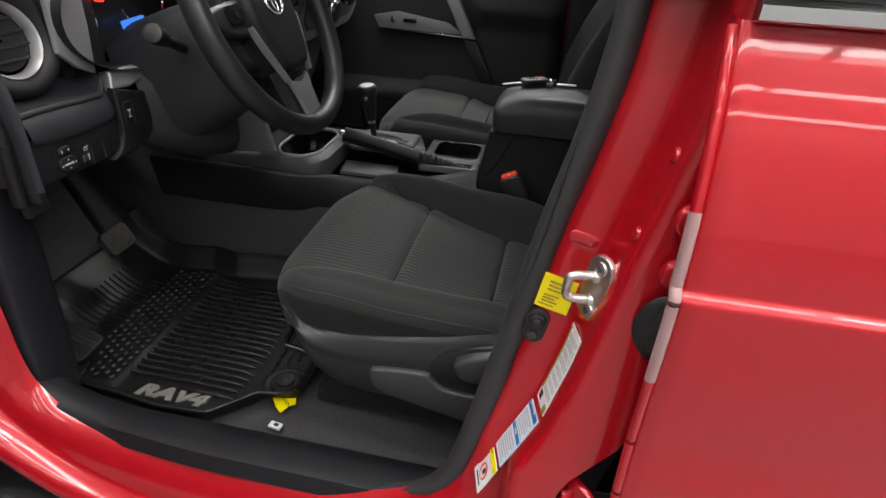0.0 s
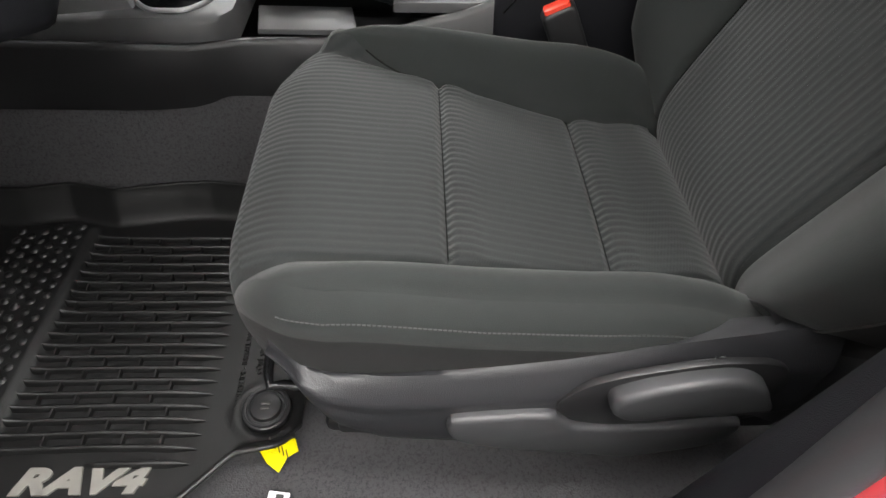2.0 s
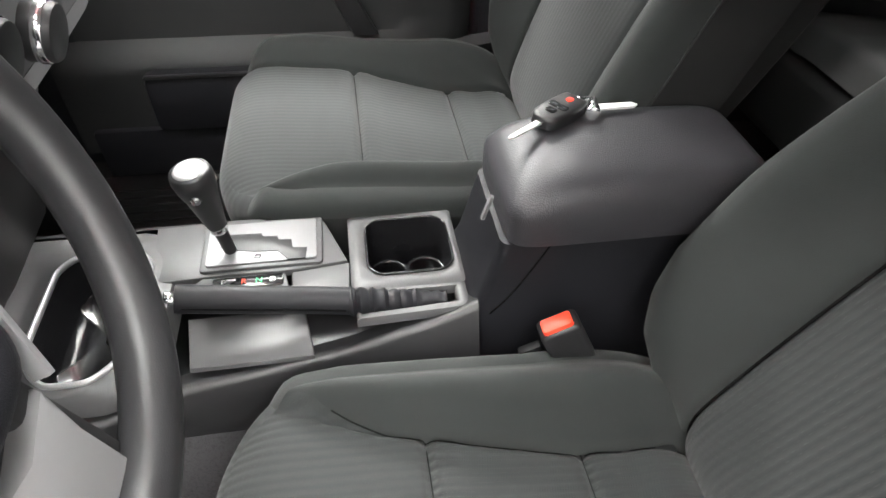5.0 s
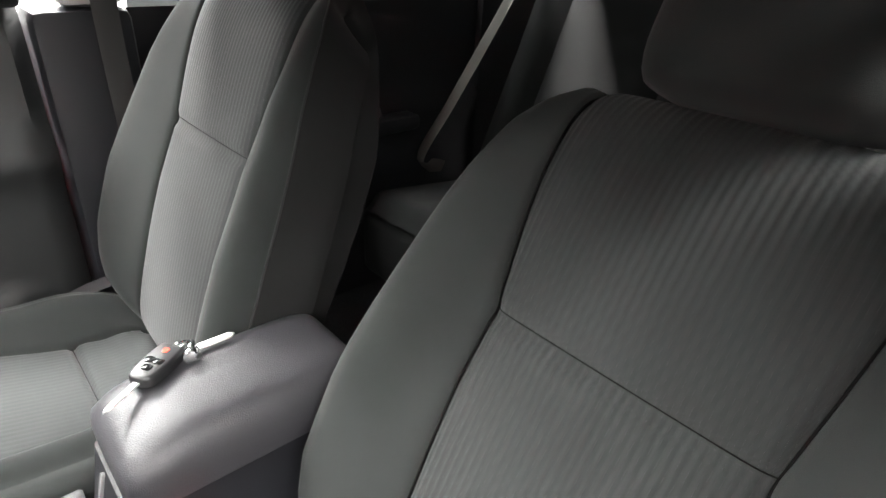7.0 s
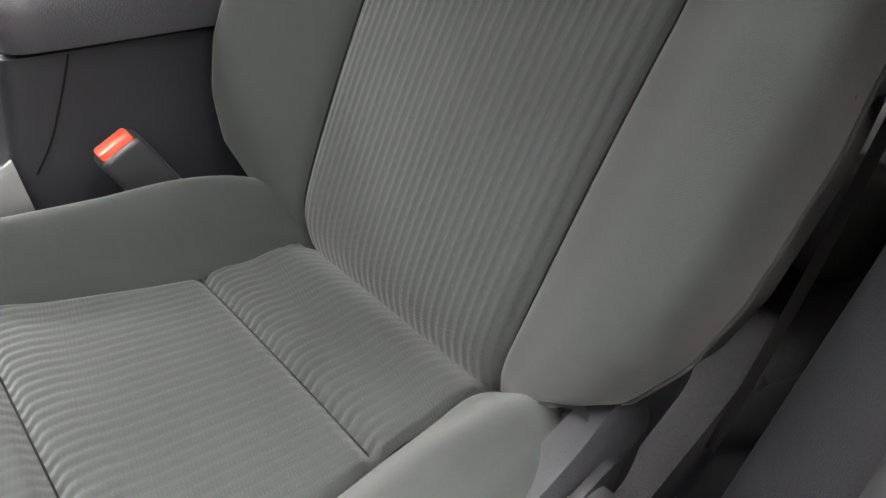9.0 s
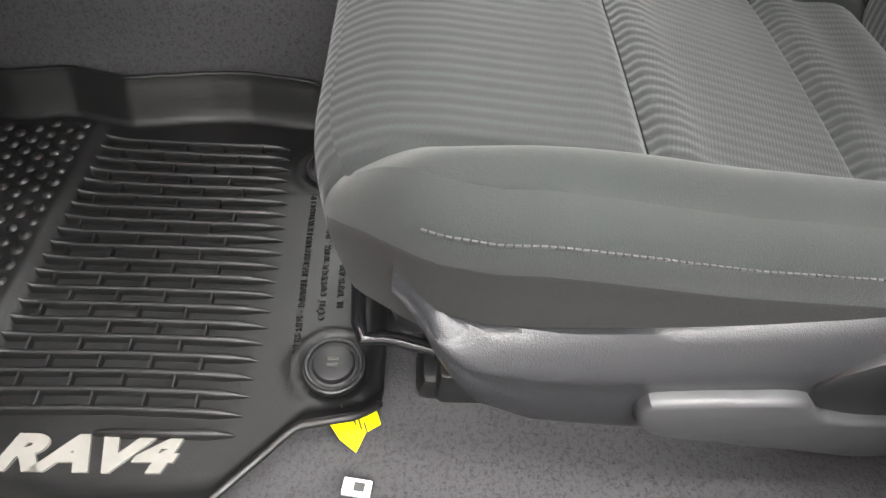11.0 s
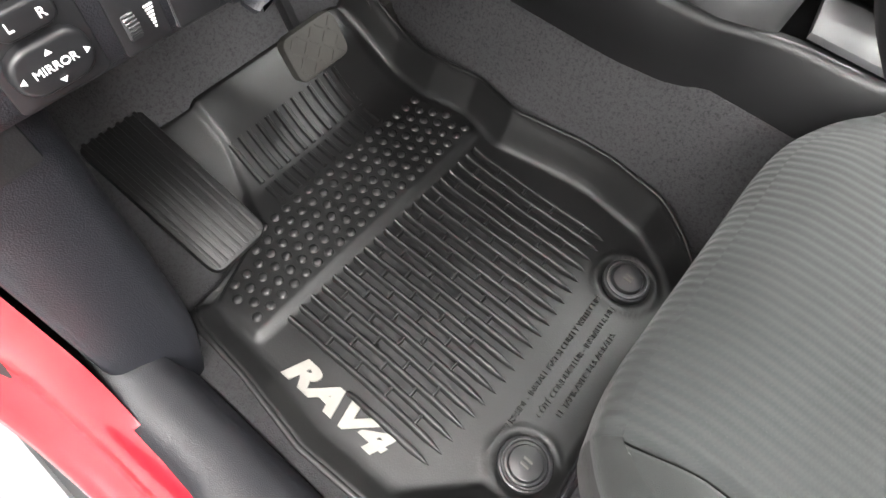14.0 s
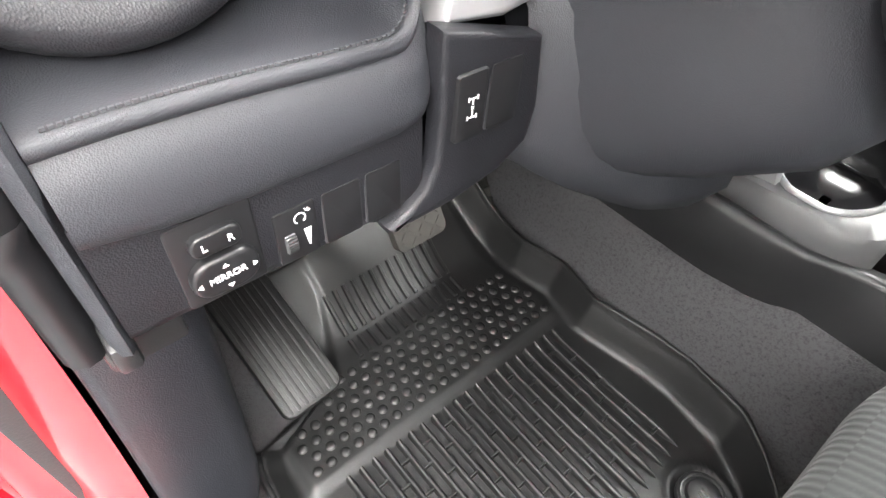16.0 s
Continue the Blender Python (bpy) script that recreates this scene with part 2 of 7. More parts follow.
KICK = material("blue_grey_kick_plastic", (0.0085, 0.0092, 0.0125), rough=0.5, vary=0.15, scale=9, bump=0.4, bump_scale=800, voronoi=True)
DOORPANEL = material("charcoal_door_panel", (0.014, 0.0146, 0.015), rough=0.55, vary=0.12, bump=0.5, bump_scale=650, voronoi=True)
PLASTIC = material("black_grained_plastic", (0.0090, 0.0092, 0.0115), rough=0.5, vary=0.12, bump=0.35, bump_scale=1000, spec=0.35, voronoi=True)
SMOOTH = material("smooth_black_plastic", (0.016, 0.016, 0.017), rough=0.38, vary=0.1, bump=0.15, bump_scale=900)
GLOSS = material("gloss_black_plastic", (0.010, 0.010, 0.011), rough=0.12, vary=0.05)
TRIM_GREY = material("charcoal_seat_trim_plastic", (0.020, 0.0203, 0.0225), rough=0.42, vary=0.08, bump=0.3, bump_scale=900, voronoi=True)
LEVER = material("grey_lever_plastic", (0.046, 0.0465, 0.049), rough=0.36, vary=0.06, bump=0.2, bump_scale=900)
SILVER = material("satin_silver_trim", (0.42, 0.42, 0.43), rough=0.36, metal=0.6, vary=0.05)
SILVER_DARK = material("dark_silver_console_plate", (0.080, 0.080, 0.082), rough=0.42, metal=0.1, vary=0.06)
CHROME = material("chrome", (0.75, 0.75, 0.76), rough=0.12, metal=1.0, vary=0.04)
CATCH = material("dull_steel_catch", (0.10, 0.098, 0.09), rough=0.45, metal=0.7, vary=0.1)
STEEL = material("zinc_plated_steel", (0.72, 0.71, 0.68), rough=0.38, metal=1.0, vary=0.12, scale=40)
EDGE = material("pale_edge_strip", (0.36, 0.22, 0.22), rough=0.45, vary=0.1, coat=0.0)
FASCIA = material("satin_silver_fascia", (0.20, 0.20, 0.205), rough=0.38, metal=0.3, vary=0.05)
SEAL = material("door_seal_rubber", (0.030, 0.030, 0.032), rough=0.5, vary=0.1, bump=0.15, bump_scale=300)
OLIVEINK = material("brown_print", (0.30, 0.22, 0.02), rough=0.5, vary=0.05)
KEYSTEEL = material("nickel_key_steel", (0.75, 0.75, 0.74), rough=0.45, metal=0.5, vary=0.08, scale=60)
RUBBER = material("black_rubber", (0.012, 0.012, 0.013), rough=0.55, vary=0.12, bump=0.1, bump_scale=400)
MATM = material("moulded_mat_rubber", (0.0062, 0.0062, 0.0064), rough=0.47, vary=0.25, scale=12, bump=0.25, bump_scale=500)
CARPET = material("grey_cabin_carpet", (0.030, 0.0296, 0.031), rough=1.0, vary=0.95, scale=220, bump=1.0, bump_scale=480, spec=0.1, fine=0.9)
HEADLINER = material("pale_headliner", (0.55, 0.54, 0.52), rough=0.95, vary=0.04, bump=0.3, bump_scale=700)
PALE = material("pale_grey_pillar_trim", (0.50, 0.49, 0.47), rough=0.6, vary=0.04, bump=0.2, bump_scale=700)
STITCH = material("grey_thread", (0.045, 0.045, 0.047), rough=0.8, vary=0.1)
YELLOW = material("yellow_sticker", (0.86, 0.72, 0.0), rough=0.4, vary=0.04)
WHITE = material("white_sticker", (0.74, 0.75, 0.76), rough=0.4, vary=0.04)
PAPERBLUE = material("pale_blue_sticker", (0.62, 0.70, 0.78), rough=0.4, vary=0.04)
BLUE = material("blue_print", (0.02, 0.16, 0.48), rough=0.4, vary=0.04)
INK = material("black_print", (0.03, 0.03, 0.03), rough=0.5, vary=0.04)
GREYINK = material("grey_print", (0.44, 0.45, 0.47), rough=0.5, vary=0.04)
WHITEINK = material("white_print", (0.75, 0.75, 0.75), rough=0.5, vary=0.03)
MATLOGO = material("pale_grey_badge", (0.17, 0.165, 0.15), rough=0.5, vary=0.08, scale=60)
ORANGE = material("orange_red_button", (0.80, 0.055, 0.025), rough=0.35, vary=0.04)
WEBBING = material("belt_webbing", (0.030, 0.029, 0.028), rough=0.85, vary=0.1, bump=0.5, bump_scale=800)
TYRE = material("tyre_rubber", (0.02, 0.02, 0.02), rough=0.8, vary=0.15, bump=0.3, bump_scale=200)
EPOXY = material("grey_epoxy_floor", (0.16, 0.16, 0.165), rough=0.3, vary=0.1, scale=1.5)
WALL = material("pale_wall_paint", (0.40, 0.40, 0.395), rough=0.8, vary=0.03, scale=1.2, bump=0.15, bump_scale=120)
WALL_DARK = material("dimmed_wall_paint", (0.16, 0.16, 0.16), rough=0.8, vary=0.05, scale=1.2, bump=0.15, bump_scale=120)
CLAD = material("black_sill_cladding", (0.022, 0.022, 0.023), rough=0.6, vary=0.15, bump=0.6, bump_scale=420)
LCD = material("lit_blue_display", (0.03, 0.10, 0.35), rough=0.2, emit=(0.05, 0.22, 1.0, 1.2))
REDLAMP = material("lit_red_lamp", (0.5, 0.02, 0.02), rough=0.3, emit=(1.0, 0.03, 0.02, 3.0))
TUBE = material("lamp_diffuser", (0.9, 0.9, 0.9), rough=0.5, emit=(1.0, 0.98, 0.95, 14.0))
GREENINK = material("green_print", (0.02, 0.45, 0.16), rough=0.4, emit=(0.02, 0.6, 0.2, 0.15))
TAN = material("pale_rear_belt_webbing", (0.10, 0.095, 0.085), rough=0.85, bump=0.4, bump_scale=800)
PEDALRUBBER = material("worn_pedal_rubber", (0.034, 0.032, 0.029), rough=0.7, vary=0.3, scale=30, bump=0.3, bump_scale=300)


def glass_material(name, tint):
    m = bpy.data.materials.new(name)
    m.use_nodes = True
    nt = m.node_tree
    out = nt.nodes["Material Output"]
    tr, gl, mx, fr = (nt.nodes.new(k) for k in ("ShaderNodeBsdfTransparent", "ShaderNodeBsdfGlossy", "ShaderNodeMixShader", "ShaderNodeFresnel"))
    tr.inputs[0].default_value = (*tint, 1)
    gl.inputs["Roughness"].default_value = 0.02
    fr.inputs[0].default_value = 1.5
    nt.links.new(fr.outputs[0], mx.inputs[0])
    nt.links.new(tr.outputs[0], mx.inputs[1])
    nt.links.new(gl.outputs[0], mx.inputs[2])
    nt.links.new(mx.outputs[0], out.inputs[0])
    return m


GLASS = glass_material("window_glass", (0.72, 0.76, 0.75))
PRIVACY = glass_material("dark_privacy_glass", (0.035, 0.038, 0.038))

# ---- the hall round the car ----
tagged(part("ground", box(0.5, 0, -0.1, 15, 15, 0.2, 0), EPOXY), "smooth grey epoxy floor of the hall", "floor", kind="structure")
# unseen north wall, darkened so less light comes in through the windscreen
tagged(part("wall_north", box(0.5, 7.6, 1.95, 15.2, 0.2, 3.9, 0), WALL_DARK), "hall wall darkened to cut the light from the front", "wall", kind="structure")
tagged(part("wall_south", box(0.5, -7.6, 1.95, 15.2, 0.2, 3.9, 0), WALL), "white painted hall wall", "wall", kind="structure")
tagged(part("wall_east", box(8.1, 0, 1.95, 0.2, 15.4, 3.9, 0), WALL), "white painted hall wall", "wall", kind="structure")
tagged(part("wall_west", box(-7.1, 0, 1.95, 0.2, 15.4, 3.9, 0), WALL), "white painted hall wall", "wall", kind="structure")
tagged(part("ceiling", box(0.5, 0, 4.0, 15.4, 15.4, 0.2, 0), WALL), "white hall ceiling with tube lamps", "ceiling", kind="structure")

# how bright each row burns, near side and far side of the hall
POWER = {(False, -3.2): 1.0, (False, -0.2): 0.48, (False, 2.8): 0.12, (True, -3.2): 3.4, (True, -0.2): 2.0, (True, 2.8): 1.0}
LAMP_X = (-6.6, -5.2, -3.8, -2.4, -1.0, 1.8, 4.2)
for ix, lx in enumerate(LAMP_X):
    for ly in (-3.2, -0.2, 2.8):
        lamp = thing("ceiling_light", (lx, ly, 3.86), "long white tube lamp on the hall ceiling", "lamp", "tube lamps on the hall ceiling")
        part("frame", box(lx, ly, 3.875, 0.22, 3.0, 0.05, 0.01), WHITE, lamp)
        part("diffuser", box(lx, ly, 3.835, 0.14, 2.9, 0.03, 0.01), TUBE, lamp)
        if lx < -4:
            continue
        li = bpy.data.lights.new("tube_light", "AREA")
        li.shape, li.size, li.size_y, li.energy, li.color = "RECTANGLE", 0.9 if lx > 0 or ly > 2 else 0.45, 2.9, LAMP_W * POWER[(lx > 0, ly)] * (0.2 if lx < -3 else 1.0), (1.0, 0.985, 0.955)
        lo = new("tube_light", li)
        lo.location = (lx, ly, 3.80)

# ---- the car's body ----
car = thing("car", (0, 0, 0), "red sport utility car with the front door open", "car")

# Stations round the front door's opening, from the top of the centre pillar down, along the sill and up the front post:
# the seal's place, and the way from it to the outer edge of the jamb.
OPEN_S = [(-0.655, -0.07, 1.46), (-0.705, -0.02, 1.26), (-0.722, 0.000, 1.10), (-0.731, 0.034, 0.945), (-0.742, 0.062, 0.80), (-0.757, 0.093, 0.65), (-0.772, 0.128, 0.560),
          (-0.780, 0.200, 0.493), (-0.782, 0.34, 0.455), (-0.776, 0.55, 0.443), (-0.766, 0.745, 0.474), (-0.756, 0.835, 0.535), (-0.748, 0.856, 0.65), (-0.741, 0.860, 0.80), (-0.735, 0.860, 1.0)]
OPEN_S = [(x + 0.009, y, z - (0.006 if z < 0.6 else 0.0)) for x, y, z in OPEN_S]
OPEN_D = [(-0.07, -0.11, 0.0), (-0.10, -0.12, 0.0), (-0.120, -0.125, 0), (-0.130, -0.125, -0.005), (-0.130, -0.13, -0.01), (-0.122, -0.12, -0.03), (-0.11, -0.085, -0.07),
          (-0.10, -0.03, -0.12), (-0.095, 0, -0.135), (-0.095, 0, -0.135), (-0.095, 0.03, -0.10), (-0.098, 0.085, -0.035), (-0.105, 0.10, 0), (-0.105, 0.11, 0), (-0.105, 0.11, 0)]
# the jamb's cross sections: over the sill along and out of the way d, on the pillar in x and y from the seal
jk = lambda z: float(np.interp(z, (0.58, 0.64, 0.72, 0.80), (0.50, 0.66, 0.92, 1.0)))
SILL_SEC = ((0.03, 0.0), (0.10, 0.004), (0.20, 0.006), (0.32, 0.005), (0.42, 0.001), (0.50, -0.006), (0.58, -0.008), (0.70, 0.004), (0.80, 0.008), (0.90, 0.002), (0.97, -0.012), (1.0, -0.035))
PILLAR_SEC = ((-0.008, -0.010), (-0.022, -0.016), (-0.028, -0.021), (-0.030, -0.034), (-0.032, -0.058), (-0.036, -0.063), (-0.046, -0.0670), (-0.072, -0.071), (-0.094, -0.075), (-0.101, -0.080), (-0.103, -0.093), (-0.098, -0.17))
ns = 110
st = spline(np.hstack([OPEN_S, OPEN_D]), ns)
rings = []
for row in st:
    s, d = row[:3], row[3:]
    side = np.cross(d, (0, 0, 1.0) if abs(d[2]) < 0.06 else (0, 1.0, 0))
    side = side / (np.linalg.norm(side) + 1e-9)
    if side[0] > 0:
        side = -side
    ring = []
    w = smooth(0.575, 0.66, s[2]) if s[1] < 0.5 else 0.0
    for (f, h), (ox, oy) in zip(SILL_SEC, PILLAR_SEC):
        ring.append((s + d * f + side * h) * (1 - w) + (s + np.array((ox, oy * jk(s[2]), 0))) * w)
    rings.append(ring)
loft("door_jamb", rings, RED, car, "glossy red painted door jamb and sill", closed=False)

# rubber seal round the opening
loft("door_seal", tube([np.array(s) + np.array(d) * 0.02 + np.array((-0.013, 0.0, 0)) * (0.55 < s[2] and s[1] < 0.5) + np.array((0.004, 0, -0.020)) * (s[2] < 0.56) for s, d in zip(OPEN_S[:11], OPEN_D[:11])], 0.0165, 12, 110), SEAL, car, "dark grey rubber door seal", caps=True)
# black plastic scuff plate on the sill and its rise to the front
sc = []
for k, y in enumerate(np.linspace(-0.06, 0.93, 26)):
    ix_ = 0.014 * smooth(0.5, 0.78, y)
    rise = 0.10 * max(0, (y - 0.69) / 0.24) ** 2 + 0.16 * max(0, (0.13 - y) / 0.18) ** 2
    sc.append([(-0.786 + ix_, y, 0.440 + rise), (-0.776 + ix_, y, 0.466 + rise), (-0.74, y, 0.474 + rise), (-0.715, y, 0.464 + rise), (-0.700, y, 0.452 + rise), (-0.692, y, 0.42), (-0.690, y, 0.33)])
loft("scuff_plate", sc, PLASTIC, car, "black grained plastic sill plate", closed=False)

# lower black cladding under the red sill
cl = []
for y in np.linspace(-1.3, 1.35, 12):
    cl.append([(-0.840, y, 0.335), (-0.872, y, 0.325), (-0.885, y, 0.29), (-0.885, y, 0.24), (-0.86, y, 0.20), (-0.80, y, 0.19)])
loft("sill_cladding", cl, CLAD, car, "matt black plastic sill cladding", closed=False)


def side_x(z):
    """How far out the body side stands at a height."""
    return 0.890 - 0.55 * max(0, z - 0.97) ** 2 * 2.2 - 0.25 * max(0, 0.62 - z) ** 2 + 0.008 * smooth(0.9775, 0.9675, z) * smooth(0.74, 0.95, z) + 0.004 * smooth(0.80, 0.72, z) * smooth(0.60, 0.70, z)


def body_side(name, sign, y0, y1, z0, z1, parent, label, lean=0.0, thick=0.045, mat=None, n=320):
    """A door skin with its edges turned in; lean moves the front edge back towards the sill."""
    rings = []
    zs = np.linspace(z0, z1, n)
    for z in zs:
        x = side_x(z)
        ya = y0 - lean * (z1 - z)
        r = []
        for y, off in ((ya - 0.004, thick), (ya, 0.012), (ya, 0.004), (ya - 0.004, 0.0)):
            r.append((sign * (x - off), y, z))
        for y in np.linspace(ya - 0.02, y1 + 0.02, 10):
            r.append((sign * x, y, z))
        for y, off in ((y1, 0.004), (y1, 0.012), (y1 + 0.004, thick)):
            r.append((sign * (x - off), y, z))
        rings.append(r)
    return loft(name, rings, mat or RED, parent, label, closed=False)


rear_door = body_side("rear_door", -1, -0.078, -1.02, 0.33, 1.185, car, "glossy red rear door, shut", lean=0.0)
# edge strip in three lengths: pale in the middle, red above and below
for z0_, z1_, r_, m_ in ((0.36, 0.875, 0.0050, RED), (0.875, 1.045, 0.0056, EDGE), (1.045, 1.18, 0.0050, RED)):
    loft("edge_strip", tube([(-side_x(z) + 0.0045, -0.0750, z) for z in np.linspace(z0_, z1_, 50)], r_, 12, 110), m_, rear_door, "pale door edge strip" if m_ is EDGE else "")
# chrome strip along the window's foot, and the glass over it
rings = []
for y in np.linspace(-0.085, -1.02, 14):
    rings.append([(-0.850, y, 1.186), (-0.857, y, 1.189), (-0.857, y, 1.199), (-0.850, y, 1.203), (-0.839, y, 1.202), (-0.839, y, 1.186)])
loft("belt_strip", rings, CHROME, rear_door, "bright chrome strip under the window")
part("window_rubber", box(-0.838, -0.55, 1.217, 0.022, 0.94, 0.030, 0.004), RUBBER, rear_door)
g = loft("pane", [[(-0.828 + 0.42 * (z - 1.20) ** 1.2, y, z) for y in np.linspace(-0.09, -0.98, 6)] for z in np.linspace(1.20, 1.54, 6)], PRIVACY, rear_door, "dark window glass", closed=False)
g2 = loft("quarter_pane", [[(-0.828 + 0.42 * max(0.0, z - 1.20) ** 1.2, y, z) for y in np.linspace(-1.0, -1.44, 4)] for z in np.linspace(1.19, 1.56, 6)], PRIVACY, car, "dark quarter window glass", closed=False)
part("window_frame", box(-0.805, -0.115, 1.385, 0.04, 0.05, 0.34, 0.006, (0, 16, 0)), GLOSS, rear_door, "gloss black window frame")

body_side("front_wing", -1, 1.95, 1.07, 0.38, 1.05, car, "glossy red front wing")
body_side("rear_quarter", -1, -1.03, -2.05, 0.40, 1.185, car, "glossy red rear side")
# passenger side, outer skin
body_side("side_skin", 1, 1.95, -2.05, 0.33, 1.185, car, "glossy red far side")
# roof, with its headliner
rings, lin = [], []
for y in np.linspace(0.42, -2.0, 18):
    top = 1.685 - 0.06 * ((y + 0.7) / 1.3) ** 2
    rings.append([(x, y, top - 0.10 * (abs(x) / 0.62) ** 3.0) for x in np.linspace(-0.64, 0.64, 15)])
    lin.append([(x, y, top - 0.055 - 0.10 * (abs(x) / 0.62) ** 3.0) for x in np.linspace(-0.63, 0.63, 15)])
loft("roof", rings, RED, car, "red painted roof", closed=False)
loft("headliner", lin, HEADLINER, car, "pale grey cloth headliner", closed=False)
ws = loft("windscreen", [[(x * (0.66 - 0.1 * f), 1.02 - 0.60 * f + 0.05 * (1 - x * x), 1.10 + 0.52 * f) for x in np.linspace(-1, 1, 9)] for f in np.linspace(0, 1, 6)], GLASS, car, "clear curved windscreen", closed=False)
ws.visible_shadow = False
bg = loft("rear_window", [[(x * (0.62 - 0.06 * f), -2.12 + 0.16 * f, 1.15 + 0.42 * f) for x in np.linspace(-1, 1, 7)] for f in np.linspace(0, 1, 4)], PRIVACY, car, "rear window glass", closed=False)
part("tailgate", box(0, -2.09, 0.80, 1.56, 0.08, 0.74, 0.03), RED, car)
part("cowl", box(0, 1.17, 1.085, 1.60, 0.28, 0.03, 0.005), CLAD, car, "black cowl under the windscreen")
for sx in (-1, 1):
    part("inner_wing", box(sx * 0.785, 1.08, 0.72, 0.03, 0.36, 0.74, 0.005), CLAD, car)
part("bonnet", box(0, 1.55, 1.06, 1.5, 0.95, 0.05, 0.02, (-4, 0, 0)), RED, car)
part("grille", box(0, 2.02, 0.72, 1.5, 0.12, 0.64, 0.04), CLAD, car)
part("underbody", box(0, -0.05, 0.27, 1.52, 3.9, 0.06, 0.01), CLAD, car)
for sx in (-1, 1):
    # front post, centre pillar and rear pillar over the belt line
    loft("front_post", tube([(sx * 0.755, 0.98, 1.02), (sx * 0.71, 0.72, 1.30), (sx * 0.62, 0.40, 1.58)], 0.032, 8, 12), RED, car)
    loft("centre_pillar", tube([(sx * 0.765, -0.045, 1.20), (sx * 0.72, -0.07, 1.40), (sx * 0.64, -0.10, 1.58)], 0.036, 8, 10), SMOOTH, car)
    part("rear_pillar", box(sx * 0.73, -1.72, 1.40, 0.06, 0.62, 0.40, 0.02, (0, -sx * 15, 0)), RED, car)
for wx in (-0.78, 0.78):
    for wy in (1.42, -1.30):
        w = part("wheel", cyl((wx - 0.11, wy, 0.345), (wx + 0.11, wy, 0.345), 0.345, seg=40, bevel=0.03), TYRE, car)
        part("rim", cyl((wx - 0.115, wy, 0.345), (wx + 0.115, wy, 0.345), 0.22, seg=32, bevel=0.01), SILVER, w)
for gx, y0, y1, gm in ((0.80, 0.72, 0.06, GLASS), (0.80, -0.14, -1.44, PRIVACY)):
    g = loft("side_glass", [[(gx + 0.02 - 0.45 * (z - 1.2) ** 1.25, y, z) for y in np.linspace(y0 - 0.9 * max(0, z - 1.3) * (y0 > 0), y1, 6)] for z in np.linspace(1.20, 1.56, 6)], gm, car, "clear side window glass", closed=False)
    g.visible_shadow = y0 < 0

# things on the centre pillar's jamb
def on_jamb(z, facet, off=0.0, out=0.002):
    """A place on the centre pillar's jamb: facet 1 looks outward, facet 2 forward; off runs across it. Gives the place and the ways across, along and out."""
    k = int(np.argmin(np.abs(st[:55, 2] - z)))
    s = Vector(st[k, :3])
    along = Vector(st[max(k - 3, 0), :3] - st[k + 3, :3]).normalized()
    across = Vector((-0.075, -1, 0)) if facet == 1 else Vector((-1, -0.22, 0))
    across = (across - along * across.dot(along)).normalized()
    normal = across.cross(along).normalized()
    if (normal.x > 0 if facet == 1 else normal.y < 0):
        normal = -normal
    o = s + (Vector((-0.0298, -0.034 * jk(z), 0)) if facet == 1 else Vector((-0.072, -0.071 * jk(z), 0)))
    return o + across * off + normal * out, across, along, normal


def jamb_label(name, mat, label, facet, z0, z1, u0, u1, prints, lift=0.0015):
    """A label that follows the curved jamb; prints: material, and its place along (0 to 1) and across (0 to 1)."""
    def patch(nm, m_, par, a0, a1, b0, b1, h):
        vs = []
        n = max(2, int(14 * (a1 - a0)) + 1)
        for a in np.linspace(a0, a1, n):
            o, ac, al, nr = on_jamb_smooth(z0 + (z1 - z0) * a, facet)
            for b in (b0, b1):
                for hh in ((h, h - 0.0012) if b == b0 else (h - 0.0012, h)):
                    vs.append(o + ac * (u0 + (u1 - u0) * b) + nr * hh)
        fs = []
        for r_ in range(n - 1):
            for c_ in range(4):
                p, q = r_ * 4 + c_, r_ * 4 + (c_ + 1) % 4
                fs.append((p, q, q + 4, p + 4))
        fs += [(0, 1, 2, 3), tuple(4 * (n - 1) + q for q in (3, 2, 1, 0))]
        ob = raw(nm, [v[:] for v in vs], fs, m_, par, "", smooth=False)
        return ob
    ob = patch(name, mat, None, 0, 1, 0, 1, lift)
    tagged(ob, label, "sticker")
    for m_, a0, a1, b0, b1 in prints:
        patch("print", m_, ob, a0, a1, b0, b1, lift + 0.0006)
    return ob


def on_jamb_smooth(z, facet):
    """As on_jamb, but gliding between the stations."""
    zs_ = st[:55, 2]
    s = Vector([float(np.interp(-z, -zs_, st[:55, c_])) for c_ in range(3)])
    o, across, along, normal = on_jamb(z, facet, 0.0, 0.0)
    return s + (Vector((-0.0298, -0.034 * jk(z), 0)) if facet == 1 else Vector((-0.072, -0.071 * jk(z), 0))), across, along, normal


